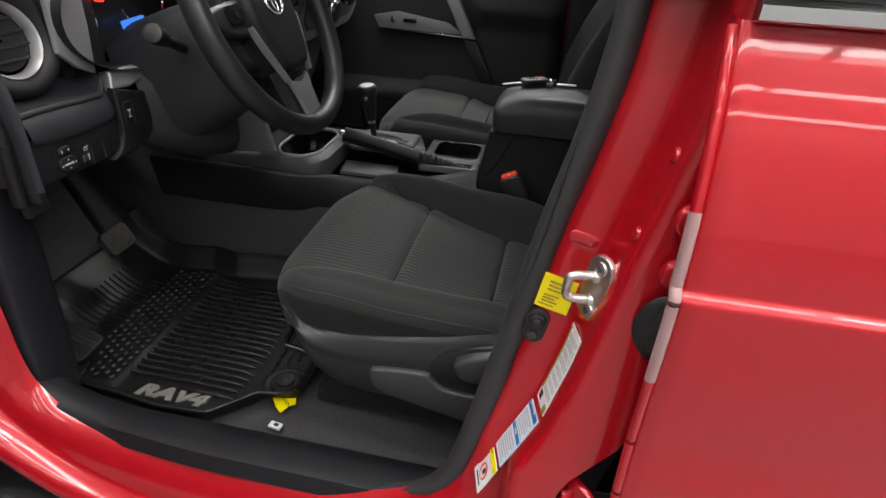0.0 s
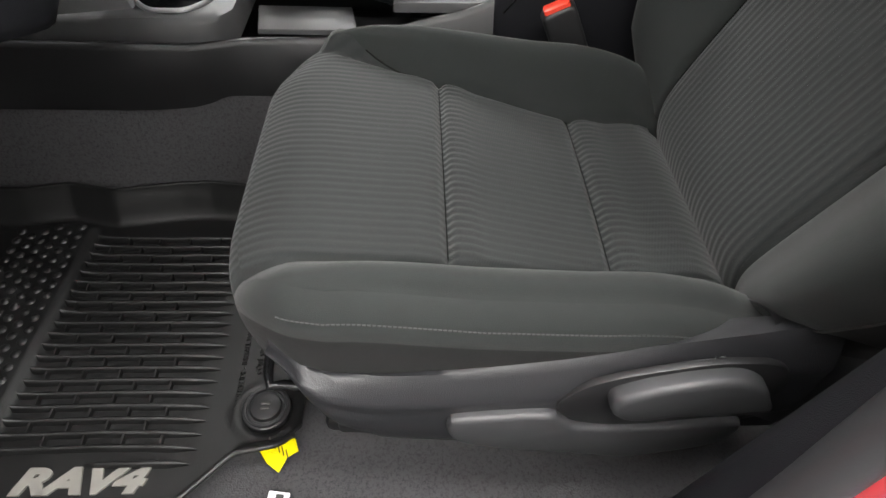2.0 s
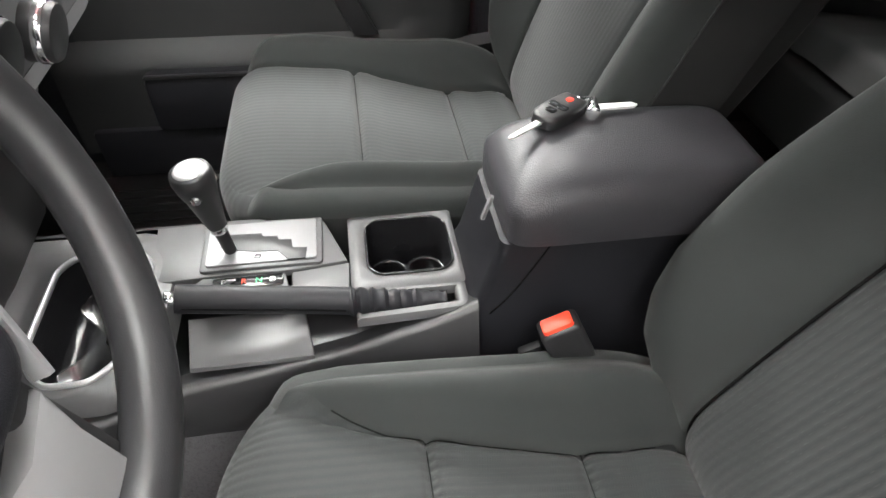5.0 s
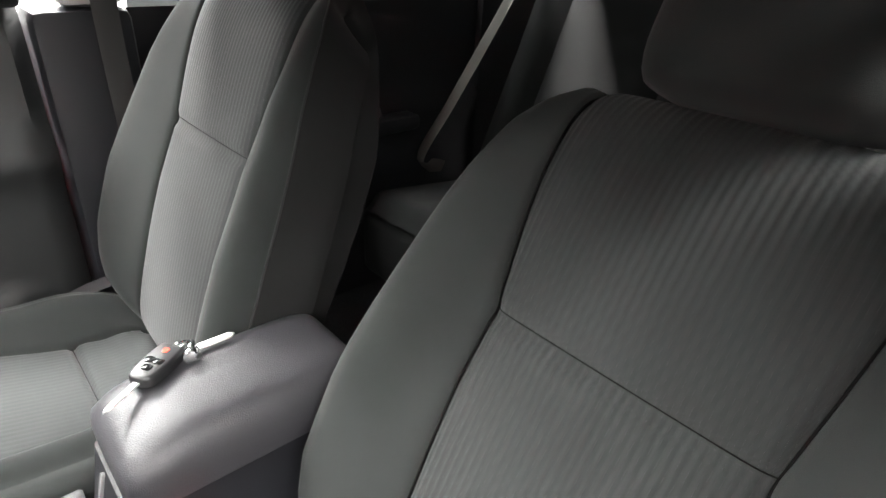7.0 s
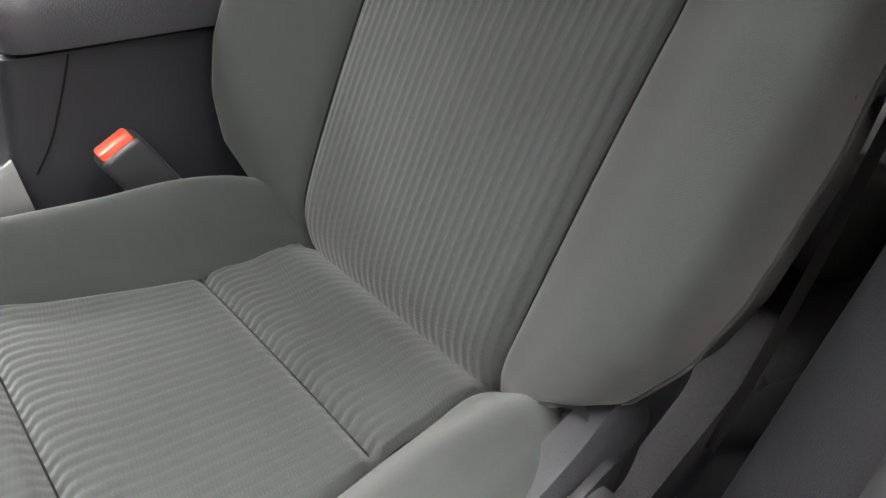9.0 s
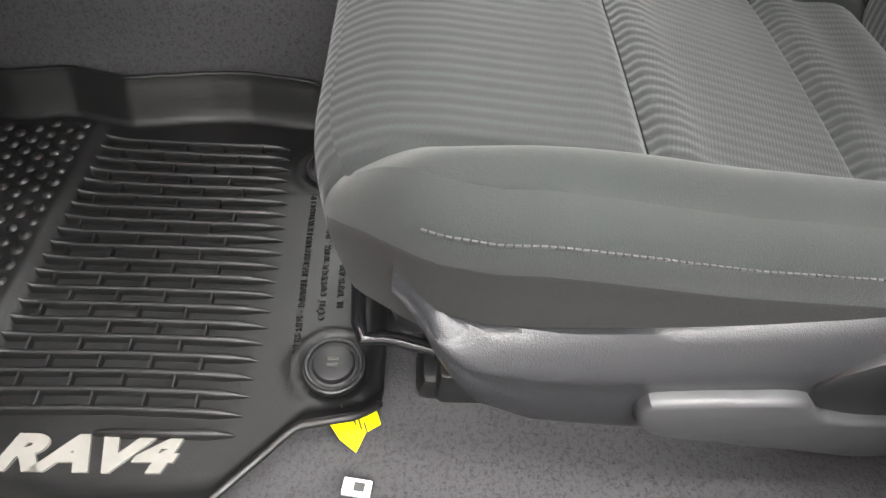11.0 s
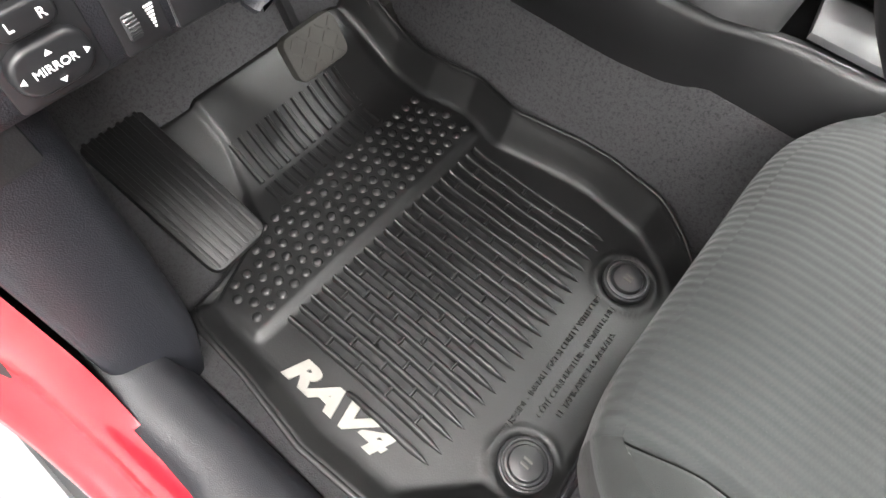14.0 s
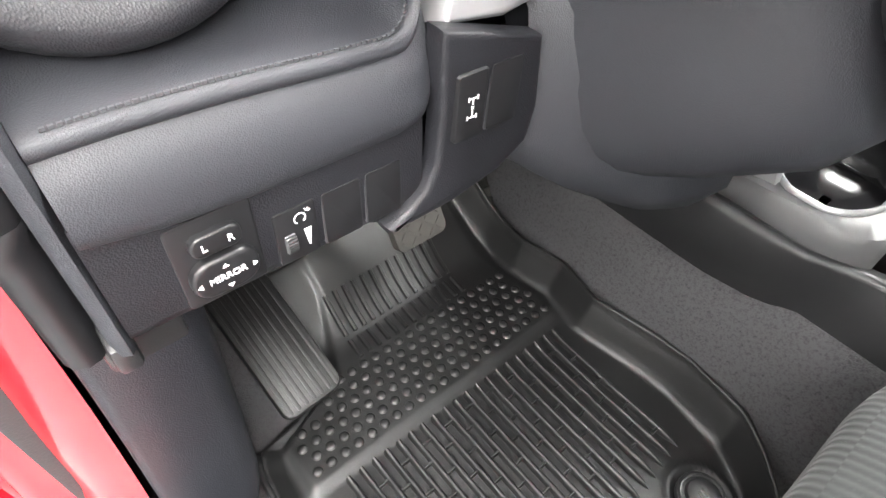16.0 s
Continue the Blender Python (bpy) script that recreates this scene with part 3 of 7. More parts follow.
lines = lambda a0, a1, n, b0, b1, m_=None: [(m_ or GREYINK, a0 + (a1 - a0) * k / n, a0 + (a1 - a0) * (k + 0.45) / n, b0, b1 - 0.10 * (k % 3 == 1)) for k in range(n)]
jamb_label("warning_sticker", YELLOW, "yellow warning sticker on the red door pillar", 1, 0.843, 0.887, -0.021, 0.019,
           lines(0.55, 0.90, 3, 0.22, 0.80, OLIVEINK) + lines(0.20, 0.48, 3, 0.16, 0.62, OLIVEINK) + [(OLIVEINK, 0.10, 0.13, 0.1, 0.55)])
jamb_label("tyre_label", WHITE, "white printed load label on the red door pillar", 2, 0.726, 0.838, -0.0335, 0.0035,
           [(OLIVEINK, 0.16, 0.97, 0.02, 0.11), (INK, 0.04, 0.13, 0.10, 0.34), (OLIVEINK, 0.0, 0.10, 0.74, 0.98)] + [(GREYINK, 0.16 + 0.1 * a, 0.23 + 0.1 * a, 0.20 + 0.13 * b, 0.26 + 0.13 * b) for a in range(8) for b in range(6)])
jamb_label("notice_label", PAPERBLUE, "pale blue and white notice label on the pillar", 2, 0.633, 0.715, -0.040, 0.002,
           [(BLUE, 0.91, 0.99, 0.04, 0.96), (BLUE, 0.46, 0.53, 0.04, 0.96)] + lines(0.56, 0.88, 6, 0.08, 0.9) + lines(0.06, 0.43, 7, 0.08, 0.9))
jamb_label("airbag_label", WHITE, "white and yellow safety label low on the pillar", 2, 0.584, 0.627, -0.040, 0.002,
           [(YELLOW, 0.80, 0.99, 0.0, 1.0), (INK, 0.84, 0.95, 0.12, 0.22), (INK, 0.34, 0.50, 0.42, 0.58), (INK, 0.10, 0.14, 0.2, 0.8)])
o, ac, al, nr = on_jamb(0.602, 2, -0.019, 0.0025)
loft("sign_ring", tube([o + ac * 0.0105 * math.cos(a) + al * 0.0105 * math.sin(a) for a in np.linspace(0, 2 * math.pi, 16, endpoint=False)], 0.0010, 6, 40, closed=True), ORANGE, bpy.data.objects["airbag_label"], "red ring of the sign")
for z_, txt in ((0.7110, "NOTICE"), (0.6737, "AVIS")):
    o, ac, al, nr = on_jamb(z_, 2, -0.019, 0.0035)
    writing(txt, axes(o, ac, al) if axes(o, ac, al).to_3x3().col[2].dot(nr) > 0 else axes(o, -ac, al), 0.0062, WHITE, bpy.data.objects["notice_label"], "letters", depth=0.0002)

# door switch under its rubber boot
o, across, along, n = on_jamb(0.816, 1, -0.010, 0.001)
sw = thing("door_switch", o, "black rubber door switch on the pillar", "switch")
m = axes(o, across, along)
m = m if m.to_3x3().col[2].dot(n) > 0 else axes(o, -across, along)
part("base", slab(rounded(0.027, 0.047, 0.0132), m, 0.005, 0.002), RUBBER, sw)
part("collar", cyl(o + along * 0.009 + n * 0.003, o + along * 0.009 + n * 0.012, 0.0105, 0.0095, 20, 0.002), RUBBER, sw)
part("plunger", cyl(o + along * 0.009 + n * 0.010, o + along * 0.009 + n * 0.019, 0.0078, 0.0060, 20, 0.002), RUBBER, sw)
part("screw", cyl(o - along * 0.013 + n * 0.004, o - along * 0.013 + n * 0.007, 0.0060, seg=14, bevel=0.001), LEVER, sw)

# a pressed oval and two small red heads on the pillar
o, across, along, n = on_jamb(0.937, 1, 0.004, 0.0005)
m = axes(o, across, along)
m = m if m.to_3x3().col[2].dot(n) > 0 else axes(o, -across, along)
part("pressed_oval", slab(rounded(0.034, 0.014, 0.0068), m, 0.0022, 0.0012, 3), RED, car, "pressed oval in the pillar")
for z_, of_ in ((0.985, 0.014), (1.055, 0.012)):
    p_, ac_, al_, n_ = on_jamb(z_, 2, of_, 0.0)
    part("plug", cyl(p_, p_ + n_ * 0.004, 0.008, 0.006, 16, 0.001), RED, car, "red painted plug")

# striker loop of the front door's lock, on its thick bolted plate
o, across, along, n = on_jamb(0.899, 2, -0.010, 0.001)
along = (along + Vector((0, 0, 1.6))).normalized()
n = (n + Vector((-0.50, 0, 0))).normalized()
n = (n - along * n.dot(along)).normalized()
across = along.cross(n)
stk = thing("door_striker", o, "bright zinc door striker loop on the pillar", "striker")
m = axes(o, across, along)
m = m if m.to_3x3().col[2].dot(n) > 0 else axes(o, -across, along)
sp = spline([(-0.015, -0.036), (0.012, -0.040), (0.019, -0.030), (0.020, 0.022), (0.010, 0.040), (-0.010, 0.038), (-0.019, 0.020), (-0.020, -0.024)], 44, True).tolist()
part("gasket", slab([(p[0] * 1.04, p[1] * 0.55 - 0.019) for p in sp], m @ pose(0, 0, -0.004), 0.005, 0.001), YELLOW, stk, "yellow film under the plate")
part("plate", slab(sp, m, 0.006, 0.0022, 3), STEEL, stk, "thick zinc plated plate")
for s_ in (-0.027, 0.027):
    p_ = m @ Vector((0.002 * (s_ > 0), s_, 0.0))
    b_ = part("bolt", cyl(p_ + n * 0.005, p_ + n * 0.0085, 0.0088, 0.0080, 24, 0.0012), STEEL, stk, "round bolt head")
    part("socket", cyl(p_ + n * 0.008, p_ + n * 0.0090, 0.0042, seg=6), LEVER, b_)
up, fw = Vector((0.02, -0.06, 1)).normalized(), Vector((-0.10, 0.99, 0.02)).normalized()
loop = [o + up * 0.015 - fw * 0.004, o + up * 0.015 + fw * 0.020, o + up * 0.0135 + fw * 0.029, o + up * 0.009 + fw * 0.033, o - up * 0.009 + fw * 0.033, o - up * 0.0135 + fw * 0.029, o - up * 0.015 + fw * 0.020, o - up * 0.015 - fw * 0.004]
loft("loop", tube(loop, 0.0050, 12, 44), STEEL, stk, "bent steel loop")
for s_ in (-0.015, 0.015):
    part("collar", cyl(o + up * s_ + fw * 0.002, o + up * s_ + fw * 0.009, 0.0078, 0.0065, 18, 0.0012), STEEL, stk)
tag_o, tag_a, tag_l, tag_n = on_jamb(0.868, 1, -0.034, 0.0012)
tm_ = axes(tag_o, tag_a, tag_l)
tm_ = tm_ if tm_.to_3x3().col[2].dot(tag_n) > 0 else axes(tag_o, -tag_a, tag_l)
tagged(part("small_sticker", slab(rounded(0.013, 0.024, 0.001), tm_, 0.0006, 0), OLIVEINK), "small amber sticker on the red door pillar", "sticker")

# hinge and wiring boot between centre pillar and rear door
SHIFT = Vector((0, -0.045, -0.04))
hinge = thing("hinge", (-0.855, -0.01, 0.66), "red painted rear door hinge on the pillar", "hinge")
part("plate", box(-0.835, 0.003, 0.655, 0.06, 0.012, 0.075, 0.006, (0, 0, 40)), RED, hinge)
part("knuckle", cyl((-0.862, -0.015, 0.625), (-0.862, -0.015, 0.690), 0.009, seg=14, bevel=0.002), RED, hinge)
part("bolt", cyl((-0.838, 0.008, 0.668), (-0.843, 0.020, 0.668), 0.008, seg=10, bevel=0.002), RED, hinge)
SHIFT = Vector((0, 0, 0))
rings = []
for k, q in enumerate(np.linspace(0, 1, 25)):
    r_ = 0.034 if k < 3 else 0.0255 - 0.005 * q + (0.0022 if k % 2 else 0.0)
    rings.append([(-0.833 - 0.036 * q, -0.088 - 0.028 * q + r_ * 0.85 * math.cos(t_), 0.893 - 0.016 * q + r_ * 1.15 * math.sin(t_)) for t_ in np.linspace(0, 2 * math.pi, 24, endpoint=False)])
boot = loft("wiring_boot", rings, RUBBER, None)
tagged(boot, "black ribbed rubber wiring boot at the door gap", "boot")

SHIFT = Vector((0, 0, 0))
# red painted hinge heads above the boot
for z_ in (0.9576, 1.015):
    part("hinge_bolt", cyl((-0.830, -0.086, z_), (-0.842, -0.087, z_), 0.0165, 0.0150, 24, 0.003), RED, car, "red painted hinge bolt head")
    part("hinge_bolt", cyl((-0.840, -0.087, z_), (-0.850, -0.088, z_), 0.0095, 0.0088, 6, 0.0015), RED, car, "red painted hinge bolt head")

# lower hinge between front post and open door
part("front_hinge", join(box(-0.858, 0.985, 0.500, 0.050, 0.060, 0.012, 0.004), box(-0.858, 0.985, 0.545, 0.050, 0.060, 0.012, 0.004), box(-0.842, 0.965, 0.522, 0.014, 0.030, 0.075, 0.005)), RED, car, "red painted hinge of the front door")
part("hinge_pin", cyl((-0.872, 1.000, 0.490), (-0.872, 1.000, 0.556), 0.008, seg=16, bevel=0.002), RED, car)
# the open front door, swung forward
door = thing("front_door", (-0.88, 1.06, 0.33), "open red front door with a black inner panel", "door")
dm = Matrix.Translation((-0.88, 1.07, 0)) @ pose(0, 0, 0, 0, 0, -68)
def swung(bm):
    bmesh.ops.transform(bm, matrix=dm, verts=bm.verts)
    return bm
part("outer_skin", swung(box(-0.035, -0.50, 0.78, 0.03, 1.02, 0.88, 0.012)), RED, door)
part("inner_panel", swung(box(0.025, -0.50, 0.80, 0.085, 0.94, 0.78, 0.02)), PLASTIC, door, "black moulded inner panel")
part("door_seal", swung(box(0.012, -0.5, 0.36, 0.02, 0.98, 0.03, 0.008)), RUBBER, door)

# ---- seats ----
def profile_at(pts, n):
    """Points and outward normals along a profile in the y-z plane, with the length run so far."""
    c = spline(pts, n)
    t = np.gradient(c, axis=0)
    nrm = np.stack([t[:, 1], -t[:, 0]], 1)
    nrm /= np.linalg.norm(nrm, axis=1)[:, None]
    s = np.r_[0, np.cumsum(np.linalg.norm(np.diff(c, axis=0), axis=1))]
    return c, nrm, s


def upholstery(cx, prof, widths, bulge, groove_x, grooves, cross, gain, names, parent, nv=150, nu_c=36):
    """A padded body: a lengthwise profile, and a cross profile laid over it. gain: how much fuller the bolster on the tunnel side is."""
    c, nrm, s = profile_at(prof, nv)
    f = s / s[-1]
    w = np.interp(f, *zip(*widths))
    bu = np.interp(f, *zip(*bulge))
    cr = spline(cross, 40)
    gx = np.interp(f, *zip(*groove_x))

    def place(i, d, h):
        g = 0.0
        for at, deep in grooves:
            g -= deep * math.exp(-((s[i] - at * s[-1]) / 0.0055) ** 2)
        y, z = c[i] + nrm[i] * (h + g)
        return (cx + d, y, z)

    out, seams = [], {}
    # middle panels
    for (a, b, name, mat) in names["centre"]:
        i0, i1 = int(np.searchsorted(f, a)), int(np.searchsorted(f, b)) + 1
        i1 = min(i1, nv)
        vs, uv = [], []
        for i in range(i0, i1):
            for q in np.linspace(-1, 1, nu_c):
                vs.append(place(i, q * gx[i], 0.004 - 0.016 * abs(q) ** 16 + 0.003 * (1 - q * q)))
                uv.append((q * gx[i], (f[i] - a) / (b - a) * 0.998))
        out.append(raw(name, vs, grid_faces(nu_c, i1 - i0), mat, parent, uvs=uv))
    iT = int(np.searchsorted(f, names["centre"][-1][0]))
    for sd in (-1, 1):
        loft("seam", tube([place(i, sd * gx[i], -0.0085) for i in range(3, iT, 2)], 0.0018, 6, 110), SEAM, parent)
    for at_, deep in grooves:
        i = int(np.searchsorted(f, at_))
        loft("seam", tube([place(i, q * gx[i], 0.0076 - 0.003 * q * q - 0.016 * abs(q) ** 16) for q in np.linspace(-1, 1, 30)], 0.0007, 6, 50), SEAM, parent)
    # side bolsters and the bands under them
    for side in (1, -1):
        for (h0, h1, a, b, name, mat, lab) in names["side"]:
            i0, i1 = int(np.searchsorted(f, a)), min(nv, int(np.searchsorted(f, b)) + 1)
            k0, k1 = int(h0 * 39), int(h1 * 39) + 1
            vs = []
            for i in range(i0, i1):
                for k in range(k0, k1):
                    d, h = cr[k]
                    dd = gx[i] + d / cr[:, 0].max() * (w[i] - gx[i])
                    hh = h * (bu[i] * (gain if side * cx < 0 else 1.0) if h > 0 else 1.0)
                    y, z = c[i] + nrm[i] * hh
                    vs.append((cx + side * dd, y, z))
                    if k == k1 - 1 and name.endswith("bolster"):
                        seams.setdefault(side, []).append((cx + side * (dd + 0.0012), y, z))
            out.append(raw(name, vs, grid_faces(k1 - k0, i1 - i0), mat, parent, lab))
    return seams, c, nrm, f


def cushion(cx, st_, sg, cloth, dy, dz):
    """The seat cushion: ribbed panels between two bolsters, a rolled front and cloth sides."""
    yA, yB, yR, yF = 0.287, 0.112, -0.035, 0.491
    zp = lambda y: float(np.interp(y, *zip(*PANEL_Z)))
    EW = 0.224
    def yf(d):
        u = max(0.0, (abs(d) - 0.10) / (EW - 0.10))
        y0 = 0.392 if d * sg > 0 else 0.378
        return y0 + (yF - y0) * math.sqrt(max(0.0, 1 - u ** 2.4))
    zo = lambda y: float(np.interp(y, (-0.04, 0.035, 0.10, 0.16, 0.264, 0.33, 0.371, 0.43, 0.48), (0.676, 0.690, 0.694, 0.694, 0.700, 0.709, 0.714, 0.716, 0.708)))
    zi = lambda y: float(np.interp(y, (-0.04, 0.035, 0.16, 0.264, 0.371, 0.43, 0.48), (0.678, 0.684, 0.688, 0.698, 0.706, 0.704, 0.698)))
    zs = lambda y, sd: zo(y) if sd * sg > 0 else zi(y)

    def groove(y, sd):
        if sd * sg < 0:
            return float(np.interp(y, (-0.04, 0.112, 0.287, 0.33, 0.40, 0.435, 0.47), (0.134, 0.138, 0.160, 0.167, 0.192, 0.205, 0.212)))
        return float(np.interp(y, (-0.04, 0.112, 0.287, 0.43, 0.47), (0.140, 0.142, 0.161, 0.166, 0.174)))

    def height(d, y, sd, front):
        g = groove(y, sd)
        a = abs(d)
        roll = -0.016 * (1 - 0.9 * smooth(0.165, 0.222, a)) * max(0.0, 1 - (front - y) / 0.045) ** 2 - 0.055 * (1.0 if a <= g else 0.85 + 0.15 * smooth(0.55, 0.0, (a - g) / (EW - g))) * max(0.0, 1 - (y - yR) / (0.072 if a <= g else 0.072 + 0.09 * smooth(0.0, 0.5, (a - g) / (EW - g)))) ** 2
        if a <= g:
            z = zp(y) + 0.004 * (1 - (a / g) ** 2)
            z -= 0.009 * math.exp(-((y - yA) / 0.0055) ** 2) + 0.009 * math.exp(-((y - yB) / 0.0055) ** 2)
            z += 0.004 * math.exp(-((y - yA + 0.022) / 0.016) ** 2) + 0.003 * math.exp(-((y - yA - 0.03) / 0.02) ** 2) + 0.004 * math.exp(-((y - yB + 0.022) / 0.016) ** 2)
        else:
            t = (a - g) / (EW - g)
            inner = sd * sg < 0
            hi = (0.026 if inner else 0.010) * smooth(0.47, 0.30, y) + 0.004 * smooth(0.47, 0.38, y)
            z = zp(y) + (zs(y, sd) - zp(y)) * smooth(-0.1, 0.85, t) + hi * math.sin(math.pi * t) ** 1.3
        return z - 0.009 * (1.0 if sd * sg > 0 else smooth(0.45, 0.36, y)) * math.exp(-((a - g) / 0.0045) ** 2) + roll

    rows = np.r_[np.linspace(yR, yB - 0.014, 14), np.linspace(yB - 0.012, yB + 0.012, 9), np.linspace(yB + 0.014, yA - 0.014, 14), np.linspace(yA - 0.012, yA + 0.012, 9), np.linspace(yA + 0.014, yF, 26)]
    iB, iA = int(np.argmin(abs(rows - yB))), int(np.argmin(abs(rows - yA)))

    def at(d, y0, sd):
        f = yf(d)
        y = y0 if y0 < yA else yA + (y0 - yA) * (f - yA) / (yF - yA)
        return (cx + d, y + dy, height(d, y, sd, f) + dz)

    def pick(y0, q):
        gl, gr = groove(y0, -1), groove(y0, 1)
        d = -gl + (gl + gr) * q
        return d, (1 if d > 0 else -1)

    qs = np.r_[np.linspace(0, 0.05, 6), np.linspace(0.08, 0.92, 30), np.linspace(0.95, 1, 6)]
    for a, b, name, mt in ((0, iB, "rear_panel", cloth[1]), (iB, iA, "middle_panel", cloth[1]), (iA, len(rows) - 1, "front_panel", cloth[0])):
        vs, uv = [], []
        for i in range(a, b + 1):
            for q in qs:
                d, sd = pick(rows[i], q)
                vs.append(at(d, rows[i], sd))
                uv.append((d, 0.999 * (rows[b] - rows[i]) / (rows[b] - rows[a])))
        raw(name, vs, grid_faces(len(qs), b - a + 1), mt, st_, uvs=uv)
    for sd in (-1, 1):
        vs = []
        for y0 in rows:
            g = groove(y0, sd)
            for t in np.r_[np.linspace(0, 0.12, 6), np.linspace(0.18, 1, 20)]:
                vs.append(at(sd * (g + (EW - g) * t), y0, sd))
        raw("cushion_bolster", vs, grid_faces(26, len(rows)), CLOTH, st_)
    for sd in (-1, 1):
        pts = [Vector(at(sd * groove(y0, sd), y0, sd)) + Vector((0, 0, 0.0006)) for y0 in rows if sd * sg > 0 or y0 < 0.40]
        loft("seam", tube([p[:] for p in pts], 0.0010, 6, 90), SEAM, st_)
    for y0 in (yA, yB):
        pts = []
        for q in np.linspace(0, 1, 24):
            d, sd = pick(y0, q)
            pts.append((Vector(at(d, y0, sd)) + Vector((0, 0, 0.0004)))[:])
        loft("seam", tube(pts, 0.0008, 6, 50), SEAM, st_)
    # the edge of the top, rolled over and down
    edge = [at(-EW, y0, -1) for y0 in rows]
    edge += [at(d, yF, 1 if d > 0 else -1) for d in np.sin(np.linspace(-1.35, 1.35, 60)) / math.sin(1.35) * (EW - 0.0005)][1:-1]
    edge += [at(EW, y0, 1) for y0 in rows[::-1]]
    e = np.array(edge)
    keep = [0]
    for k in range(1, len(e)):
        if np.linalg.norm(e[k] - e[keep[-1]]) > 0.003:
            keep.append(k)
    e = e[keep]
    t = np.gradient(e[:, :2], axis=0)
    for _ in range(4):
        t[1:-1] = (t[:-2] + 2 * t[1:-1] + t[2:]) / 4
    n = np.stack([-t[:, 1], t[:, 0]], 1)
    n /= np.linalg.norm(n, axis=1)[:, None]
    front = np.clip(n[:, 1], 0, 1) ** 2
    radius = 0.028 - 0.002 * front
    drop = 0.082 + 0.010 * front

    def skirt(name, ks, steps, mt, uvs=False, lab=""):
        vs, uv = [], []
        for k in ks:
            r_ = radius[k]
            for o, w in steps:
                a0 = 0.60 * front[k]
                a = a0 + (math.pi / 2 - a0) * min(1, o)
                out = r_ * (math.sin(a) - math.sin(a0)) - (0.010 + 0.010 * front[k]) * max(0, w - 0.3)
                z = e[k, 2] - r_ * (math.cos(a0) - math.cos(a)) - drop[k] * w
                vs.append((e[k, 0] + n[k, 0] * out, e[k, 1] + n[k, 1] * out, z))
                uv.append((e[k, 0] - cx, 0.0))
        raw(name, vs, grid_faces(len(steps), len(ks)), mt, st_, lab, uvs=uv if uvs else None)

    top = [(q, 0) for q in np.linspace(0, 1, 7)] + [(1, 0.05)]
    low = [(1, 0.05), (1, 0.09), (1, 0.2), (1, 0.4), (1, 0.7), (1, 1.0)]
    mid = [k for k in range(len(e)) if front[k] > 0.1 and -groove(yF, -1) + 0.002 < e[k, 0] - cx < groove(yF, 1) - 0.002]
    lo, hi = mid[0], mid[-1]
    skirt("front_roll", list(range(lo, hi + 1)), top, cloth[0], True)
    skirt("bolster_edge", list(range(0, lo + 1)), top, CLOTH)
    skirt("bolster_edge", list(range(hi, len(e))), top, CLOTH)
    skirt("cushion_side", list(range(0, lo + 1)), low, CLOTH_SHADED, lab="side cloth darkened for shade")
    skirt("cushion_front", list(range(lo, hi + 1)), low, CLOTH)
    skirt("cushion_side", list(range(hi, len(e))), low, CLOTH_SHADED, lab="side cloth darkened for shade")
    part("cushion_base", box(cx, 0.22 + dy, 0.575 + dz, 0.42, 0.46, 0.09, 0.02), SMOOTH, st_)
    # fine stitched line along the outer edge
    ks = [k for k in range(len(e)) if (e[k, 0] - cx) * sg > 0.2 and n[k, 0] * sg > 0.93]
    line = spline([(e[k, 0] + n[k, 0] * 0.0240, e[k, 1] + n[k, 1] * 0.0240, e[k, 2] - 0.0132) for k in ks], 118)
    bm = None
    for k in range(0, 117):
        p, q = Vector(line[k]), Vector(line[k + 1])
        d = (q - p).to_track_quat("Y", "Z").to_euler()
        b = box(*((p + q) / 2), 0.0012, (q - p).length * 0.72, 0.0012, 0, [math.degrees(v) for v in d])
        bm = b if bm is None else join(bm, b)
    part("stitching", bm, STITCH, st_, "pale grey stitched seam")


PANEL_Z = [(-0.04, 0.640), (0, 0.632), (0.06, 0.627), (0.112, 0.630), (0.16, 0.640), (0.22, 0.655), (0.287, 0.671), (0.35, 0.681), (0.42, 0.687), (0.48, 0.686)]


